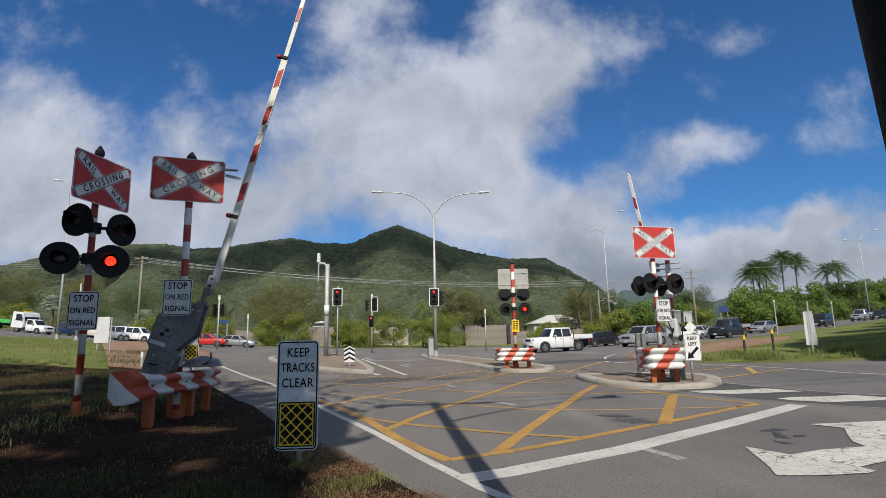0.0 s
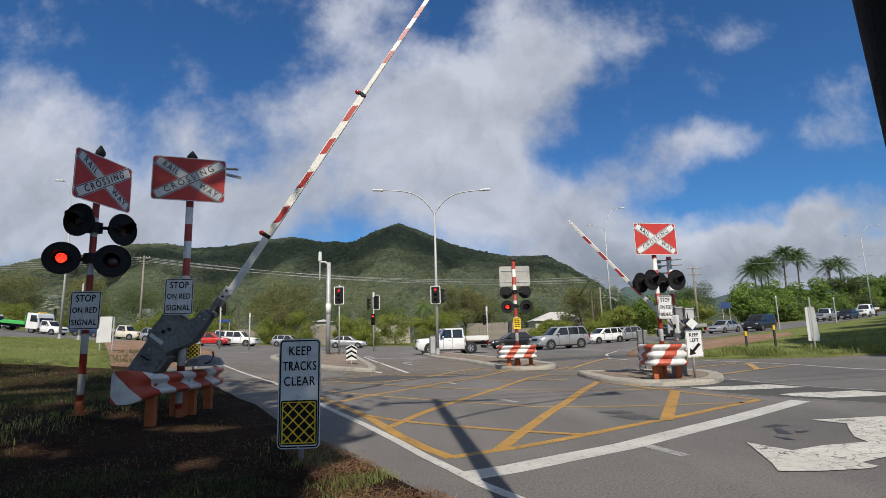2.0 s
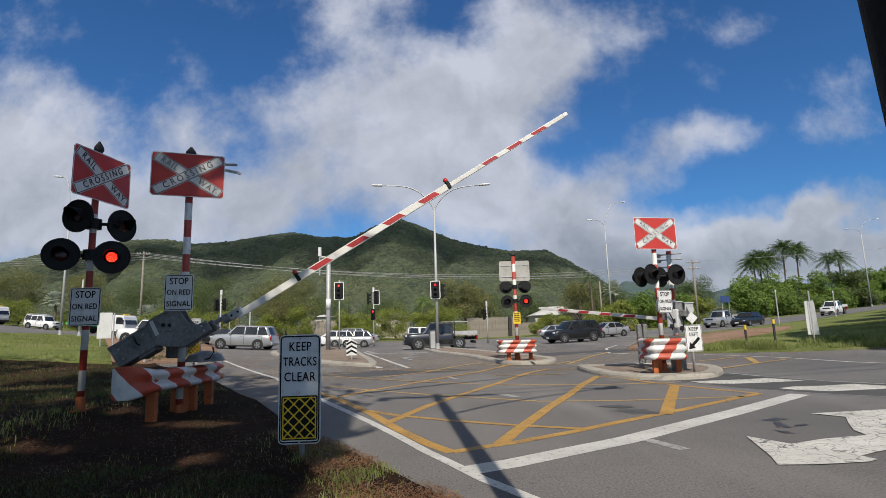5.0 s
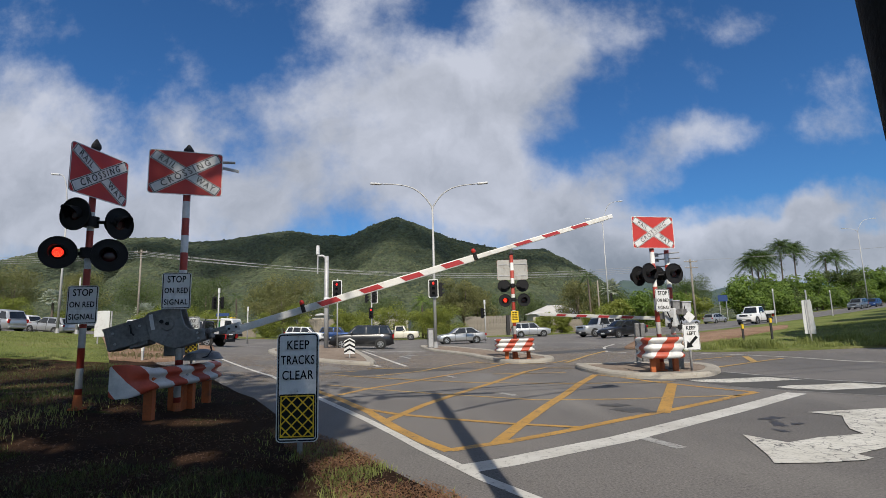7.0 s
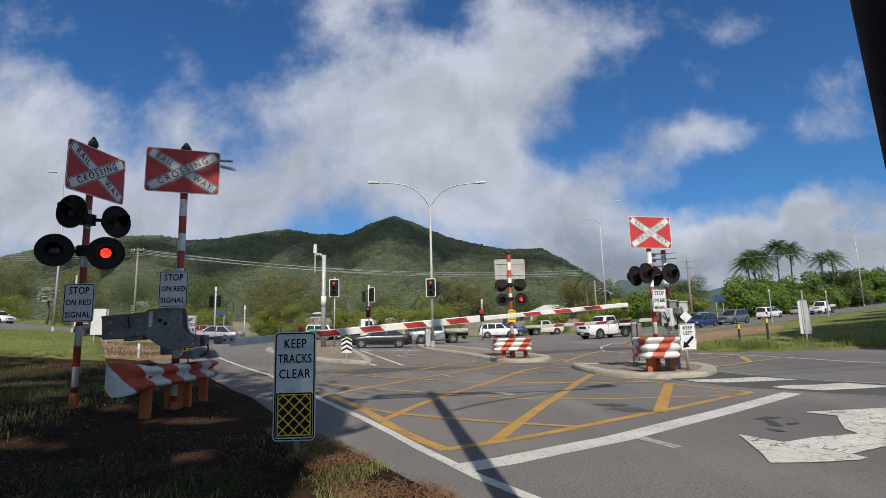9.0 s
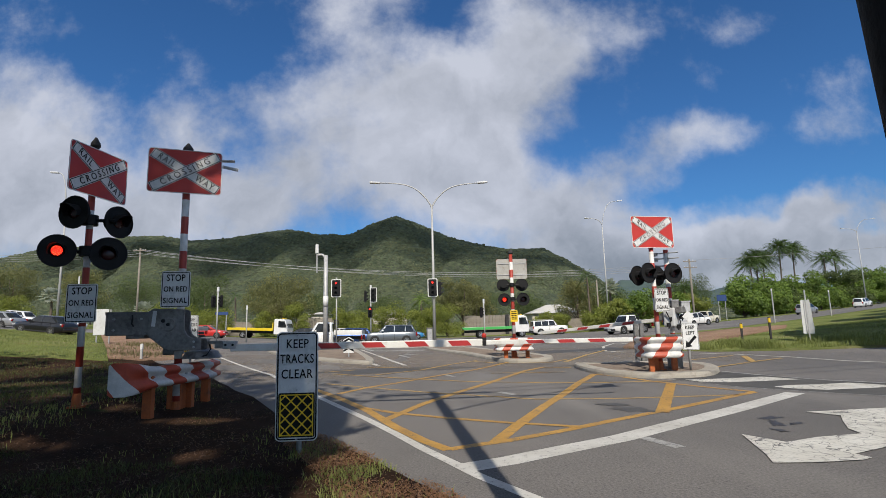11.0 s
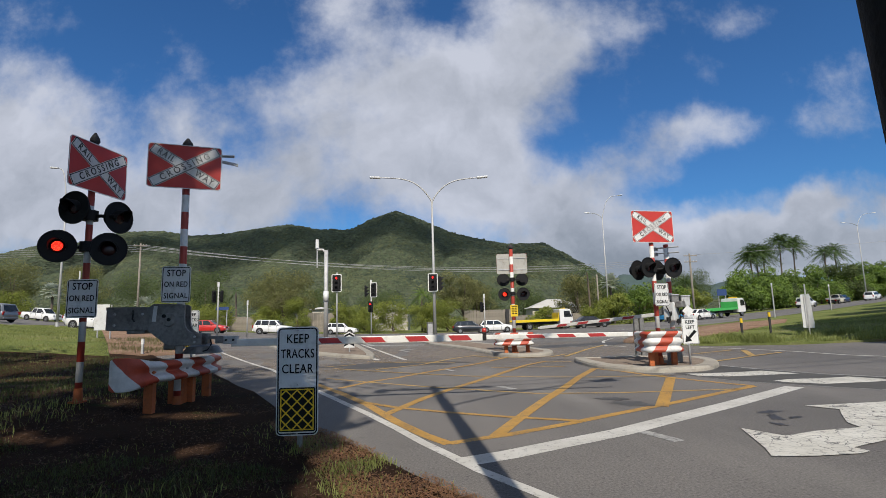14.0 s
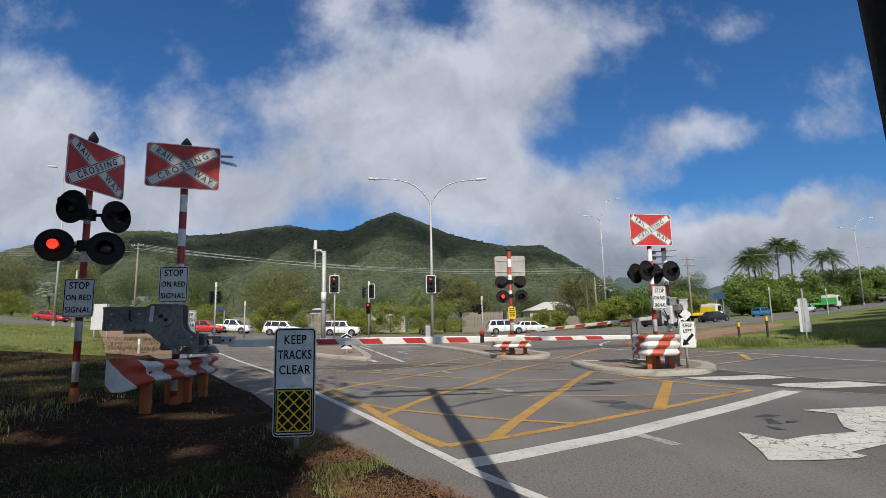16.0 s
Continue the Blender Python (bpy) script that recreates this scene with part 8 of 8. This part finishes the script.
drive("hatch", "white", "far", 1, "white hatchback in the far lane", [(0, 294.5), (12, 441.5), (13, 453.8), (13.5, 459.5), (14, 465.5), (14.5, 471.2), (16, 488.5)])
drive("suv", "white", "far", 1, "white SUV with roof rails in the far lane", [(0, 292.5), (13.5, 434.2), (14, 439.5), (14.5, 447.0), (15, 453.8), (16, 467.0)])
drive("hatch", "white", "outer", 1, "white hatchback in the outer lane", [(0, 278.8), (13.5, 440.8), (14, 446.8), (14.5, 452.8), (15, 458.5), (16, 471.0)])
drive("wagon_4x4", "white", "outer", 1, "white four-wheel-drive with a roof rack in the far lane", [(0, 208.2), (14.5, 425.8), (15, 433.5), (15.5, 440.2), (16, 447.2)])
drive("suv", "white", "far", 1, "white wagon with roof bars in the far lane", [(0, 239.5), (13.5, 408.25), (14, 416.0), (14.5, 422.2), (15, 428.6), (16, 441.0)])
drive("ute", "white", "outer", 1, "white dual-cab utility in the outer lane", [(0, 250.0), (14, 406.5), (14.5, 413.0), (15, 419.75), (16, 433.25)])
drive("sedan", "red", "outer", 1, "red sedan in the far lane", [(0, 288.5), (15, 401.0), (16, 408.5)])
# a red hatchback that waits in the side road
red_car = make_car("hatch", "red", "parked red hatchback in the side road mouth")
red_car.matrix_basis = pose(-25.4, 56.8, land(-25.4, 56.8) + 0.02, 0, 0, 6)


# ---------------------------------------------------------------- grass, litter and weeds
def blades(name, spots, height, width, key, label, seed, category="grass"):
    """Grass: bent three-sided blades in tufts at the given spots (x, y, z, scale)."""
    rng = np.random.default_rng(seed)
    P = np.array(spots)
    n = len(P)
    a = rng.uniform(0, 2 * math.pi, n)
    h = height * P[:, 3] * rng.uniform(0.45, 1.3, n)
    lean = h * rng.uniform(0.15, 0.8, n)
    dx, dy = np.cos(a), np.sin(a)
    w = width * rng.uniform(0.6, 1.3, n)
    base = P[:, :3]
    side = np.stack([-dy * w, dx * w, np.zeros(n)], 1)
    mid = base + np.stack([dx * lean * 0.35, dy * lean * 0.35, h * 0.62], 1)
    tip = base + np.stack([dx * lean, dy * lean, h], 1)
    V = np.stack([base - side, base + side, mid - side * 0.7, mid + side * 0.7, tip], 1).reshape(-1, 3)
    k = np.arange(n)[:, None] * 5
    quads, tris = (k + np.array([[0, 1, 3, 2]])).tolist(), (k + np.array([[2, 3, 4]])).tolist()
    me = bpy.data.meshes.new(name)
    me.from_pydata(V.tolist(), [], quads + tris)
    me.materials.append(LEAF[key])
    return tagged(new(name, me), label, category, kind="stuff")


def inside(poly, x, y):
    hit = False
    for (x0, y0), (x1, y1) in zip(poly, poly[1:] + poly[:1]):
        if (y0 > y) != (y1 > y) and x < (x1 - x0) * (y - y0) / (y1 - y0) + x0:
            hit = not hit
    return hit


def scatter(poly, count, seed, lift, clump=0.9, keep=0.0):
    rng = np.random.default_rng(seed)
    xs, ys = [p[0] for p in poly], [p[1] for p in poly]
    out = []
    tries = 0
    while len(out) < count and tries < count * 20:
        tries += 1
        x, y = rng.uniform(min(xs), max(xs)), rng.uniform(min(ys), max(ys))
        if not inside(poly, x, y):
            continue
        d = noise.noise(Vector((x * clump, y * clump, seed)))
        if d < keep + rng.uniform(-0.25, 0.25):
            continue
        out.append((x, y, land(x, y) + lift, 0.7 + 0.6 * max(0, d)))
    return out


NEAR = [(0.6, 3.4), (-0.30, 4.85), (-0.85, 5.75), (-1.45, 6.6), (-2.3, 7.6), (-2.95, 9.05), (-5.0, 12.3), (-8.6, 18.0), (-12.5, 20.3), (-20, 20.6), (-17, 14), (-9, 8), (-4.5, 3.4)]
blades("grass_tufts", scatter(NEAR, 7500, 11, 0.03, 0.8, 0.14), 0.085, 0.005, "grass", "thin green grass tufts in the shaded verge", 1)
FRONT = [(-0.35, 3.3), (-0.95, 4.3), (-1.6, 5.1), (-2.8, 5.6), (-5.2, 6.2), (-7.2, 7.0), (-6.0, 4.4), (-3.2, 3.0)]
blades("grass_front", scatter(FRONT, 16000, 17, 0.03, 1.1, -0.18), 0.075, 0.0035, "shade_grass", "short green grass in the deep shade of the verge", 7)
BACK = [(-4.6, 9.6), (-5.2, 12.6), (-8.8, 18.2), (-13.0, 20.6), (-22.0, 21.0), (-17.0, 13.0), (-8.0, 8.2), (-6.2, 8.0)]
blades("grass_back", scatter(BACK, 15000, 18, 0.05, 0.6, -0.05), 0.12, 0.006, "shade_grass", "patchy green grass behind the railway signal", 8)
EDGE = [(0.75, 3.3), (-0.28, 4.9), (-0.8, 5.75), (-1.35, 6.5), (-1.7, 6.5), (-1.6, 5.2), (-0.9, 4.2), (-0.3, 3.2)]
blades("grass_edge", scatter(EDGE, 2000, 12, 0.03, 1.6, 0.1), 0.10, 0.005, "grass", "sunlit green grass at the verge edge", 2)


def litter(name, poly, count, size, label, seed, lift, keep, key="dry"):
    rng = np.random.default_rng(seed)
    P = np.array(scatter(poly, count, seed, lift, 1.1, keep))[:, :3]
    n = len(P)
    ax = rng.normal(size=(n, 3)) * np.array((1, 1, 0.35))
    ax /= np.linalg.norm(ax, axis=1, keepdims=True)
    b = np.cross(ax, rng.normal(size=(n, 3)) * 0.35 + np.array((0, 0, 1.0)))
    b /= np.linalg.norm(b, axis=1, keepdims=True)
    s = size * rng.uniform(0.5, 1.5, (n, 1))
    P[:, 2] += rng.uniform(0, 0.05, n)
    V = np.stack([P - ax * s, P - b * s * 0.28, P + ax * s, P + b * s * 0.28], 1).reshape(-1, 3)
    me = bpy.data.meshes.new(name)
    me.from_pydata(V.tolist(), [], np.arange(n * 4).reshape(-1, 4).tolist())
    me.materials.append(LEAF[key])
    return tagged(new(name, me), label, "leaf litter", kind="stuff")


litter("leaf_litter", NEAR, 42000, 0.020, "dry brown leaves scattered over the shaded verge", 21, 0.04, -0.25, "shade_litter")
litter("leaf_litter", [(0.7, 3.3), (-0.26, 4.9), (-0.78, 5.7), (-1.4, 6.6), (-2.15, 7.55), (-2.4, 7.3), (-1.5, 5.6), (-0.7, 4.0), (0.1, 3.2)], 16000, 0.016, "dry red-brown leaves along the road edge", 22, 0.05, -0.3)
LEFT_GRASS = [(-13.50, 21.34), (-15.60, 21.42), (-17.45, 21.44)] + [(-28, 22.2), (-33, 30.5)] + [(-31.42, 37.36), (-35.04, 47.76), (-31.47, 48.44)]
blades("grass_strip", scatter(LEFT_GRASS, 22000, 13, 0.10, 0.35, -0.3), 0.11, 0.007, "grass", "sunlit grass and weeds beside the railway", 3)
RIGHT_GRASS = [(9.4, 23.4), (10.7, 21.0), (13.0, 20.0), (16.0, 19.4), (22, 19.0), (30, 19.0), (34, 36), (24, 33), (14, 29)]
blades("grass_bank", scatter(RIGHT_GRASS, 20000, 14, 0.06, 0.3, -0.1), 0.10, 0.008, "grass", "long green weeds on the roadside bank", 4)
WEEDS = [(9.6, 22.6), (10.7, 21.0), (13.0, 20.0), (16.0, 19.4), (22, 19.0), (22, 21), (16, 22), (12, 23.5)]
blades("weeds", scatter(WEEDS, 5000, 15, 0.06, 0.7, 0.08), 0.34, 0.010, "grass", "tall yellow-green weeds at the road edge", 5)
ISLAND_WEED = [(-13.41, 21.38), (-17.13, 26.76), (-20.18, 35.98), (-15.75, 32.42), (-10.70, 24.18), (-11.62, 22.50)]
blades("weeds", scatter(ISLAND_WEED, 2200, 16, 0.08, 0.5, 0.1), 0.22, 0.010, "straw", "dry brown weeds along the gravel strip", 6)


# ---------------------------------------------------------------- stains on the road
def stain(x, y, r, stretch, turn, key, seed, lift=0.006):
    rng = np.random.default_rng(seed)
    bm = bmesh.new()
    n = 40
    c = Vector((x, y))
    vs = []
    for i in range(n):
        a = 2 * math.pi * i / n
        k = r * (0.45 + 0.55 * abs(noise.noise(Vector((math.cos(a) * 1.7, math.sin(a) * 1.7, seed)))) * 2.2)
        p = Vector((math.cos(a) * k * stretch, math.sin(a) * k))
        p.rotate(Matrix.Rotation(radians(turn), 2))
        vs.append(bm.verts.new((x + p.x, y + p.y, land(x + p.x, y + p.y) + lift)))
    mid = bm.verts.new((x, y, land(x, y) + lift))
    for i in range(n):
        bm.faces.new((mid, vs[i], vs[(i + 1) % n]))
    return part("road_stain", bm, STAIN[key], road, "dark stain on the asphalt" if key == "oil" else "")


def dust_mat(cx, cy, rx, ry):
    """Pale brown dust that thins out to a ragged edge."""
    m, nt, b = node_mat("pale_road_dust")
    f = add_noise(nt, 40, 6, 0.7)
    nt.links.new(add_ramp(nt, f, [(0.3, (0.20, 0.165, 0.135)), (0.7, (0.32, 0.27, 0.225))]), b.inputs["Base Color"])
    b.inputs["Roughness"].default_value = 0.95
    tc, mp, ln = nt.nodes.new("ShaderNodeTexCoord"), nt.nodes.new("ShaderNodeMapping"), nt.nodes.new("ShaderNodeVectorMath")
    mp.vector_type = "TEXTURE"
    mp.inputs["Location"].default_value, mp.inputs["Scale"].default_value = (cx, cy, 0), (rx, ry, 1e6)
    ln.operation = "LENGTH"
    nt.links.new(tc.outputs["Object"], mp.inputs[0]), nt.links.new(mp.outputs[0], ln.inputs[0])
    k = add_math(nt, "SUBTRACT", 1.0, ln.outputs["Value"])
    k = add_math(nt, "ADD", k, add_math(nt, "MULTIPLY", add_math(nt, "SUBTRACT", add_noise(nt, 0.7, 6, 0.62), 0.5), 1.6))
    nt.links.new(add_math(nt, "MINIMUM", add_math(nt, "MULTIPLY", k, 0.75, True), 0.55), b.inputs["Alpha"])
    return m


for cx, cy, rx, ry, up in ((0.5, 24.0, 15.0, 9.0, 0.004), (-5.5, 18.5, 5.0, 5.0, 0.0056)):
    bm = bmesh.new()
    xs, ys = np.linspace(cx - rx, cx + rx, 13), np.linspace(cy - ry, cy + ry, 13)
    grid = [[bm.verts.new((x, y, land(x, y, -0.25) + up)) for x in xs] for y in ys]
    for r, q in zip(grid, grid[1:]):
        for i in range(12):
            bm.faces.new((r[i], r[i + 1], q[i + 1], q[i]))
    part("road_dust", bm, dust_mat(cx, cy, rx, ry), road, "thin pale brown dust", True)


M["new_seal"] = surface("dark_new_seal", (0.075, 0.072, 0.068), 0.85, 0, 1.2, 45, 0.3, 0.5)
STAIN = {"oil": surface("oil_stained_asphalt", (0.045, 0.045, 0.052), 0.7, 0, 3, 60, 0.3, 0.4), "patch": surface("dark_asphalt_patch", (0.075, 0.074, 0.075), 0.85, 0, 3, 60, 0.3, 0.5)}
patch_marking([(5.60, 13.30), (7.45, 14.30), (7.83, 13.20), (8.34, 11.95), (9.05, 10.98), (10.1, 9.9), (8.25, 8.8), (7.20, 9.72), (6.60, 10.36), (5.98, 11.20), (5.75, 11.92), (5.46, 12.70)], "new_seal", 0.004)
for q, r, st, tn, key, sd in (([(4.50, 7.55)], 0.13, 2.2, 20, "oil", 1), ([(4.36, 7.15)], 0.10, 3.0, 70, "oil", 2), ([(4.12, 6.72)], 0.07, 2.0, 110, "oil", 4), ([(4.60, 7.12)], 0.07, 2.2, 30, "oil", 5), ([(2.95, 8.62)], 0.34, 1.2, 15, "patch", 3), ([(2.80, 9.14)], 0.22, 1.5, 160, "patch", 8), ([(3.62, 12.05)], 0.10, 1.8, 20, "oil", 9), ([(-1.86, 17.90)], 1.3, 2.4, 5, "patch", 6),
                              ([(6.79, 25.48)], 1.6, 3.0, 5, "patch", 7)):
    stain(q[0][0], q[0][1], r, st, tn, key, sd, 0.003 + 0.0006 * sd)


# ---------------------------------------------------------------- movement
def flash_rows(which):
    """The two lamps of a pair take turns: the bulb comes forward into its lens when it is lit."""
    rows, t, side = [(0.0, "r")], 0.45, "l"
    while t < 16.6:
        rows.append((t, side))
        t, side = t + 0.647, ("r" if side == "l" else "l")
    out, state = [], None
    for t, s in rows:
        y = -0.035 if s == which else 0.05
        if state is not None:
            out.append((t - 0.034, state))
        out.append((t, y))
        state = y
    return [(max(0.0, t), pose(0, y, 0)) for t, y in out]


def every_half_second(rows):
    """The vehicle's way along its lane, by smooth steps between the given places."""
    T, S = [r[0] for r in rows], [r[1] for r in rows]
    n = len(T)
    v = [(S[i + 1] - S[i]) / (T[i + 1] - T[i]) for i in range(n - 1)]
    slope = [v[0]] + [2 * a * b / (a + b) if a * b > 0 else 0.0 for a, b in zip(v, v[1:])] + [v[-1]]
    out = []
    for k in range(33):
        t = k * 0.5
        i = max(j for j in range(n - 1) if T[j] <= t)
        h = T[i + 1] - T[i]
        u = (t - T[i]) / h
        out.append((t, (1 + 2 * u) * (1 - u) ** 2 * S[i] + u * (1 - u) ** 2 * h * slope[i] + u * u * (3 - 2 * u) * S[i + 1] + u * u * (u - 1) * h * slope[i + 1]))
    return out


def motions():
    # near the level the worn pivot settles by a few centimetres
    settle = lambda a: max(0.0, 1 - max(a, 0) / 16)
    walk(ARMS["b"], [(t, pose(0.18 + 0.03 * settle(a), 0, 1.546 - 0.04 * settle(a), 0, -a - 0.45 * min(1.0, max(a, 0) / 40), 0)) for t, a in ((0, 75.2), (0.75, 69.0), (1.5, 62.2), (2.5, 52.8), (3, 48.5), (3.5, 44.2), (4, 39.6), (5, 31.0), (5.8, 24.3), (6.5, 18.9),
                                                                      (7, 15.6), (7.5, 12.5), (8, 9.5), (8.5, 6.6), (9, 4.0), (9.7, 1.2), (10.4, -0.1), (11.2, -0.4), (16, -0.4))])
    walk(ARMS["c"], [(t, pose(0, 0, 1.52, 0, -a - 1.3, 0)) for t, a in ((0, 79.4), (0.75, 68.5), (1.5, 55.9), (2.5, 38.5), (3.5, 20.2), (4.2, 11.0), (5, 5.5), (6, 2.9),
                                                                  (7, 2.4), (8, 0.4), (9, -3.0), (10, -5.2), (10.7, -5.9), (16, -5.9))])
    for vehicle, lane, way, rows in DRIVEN:
        walk(vehicle, [(t, lane_pose(lane, s, way)) for t, s in every_half_second(rows)])
    for bulb, which in FLASHERS:
        walk(bulb, flash_rows(which))


motions()
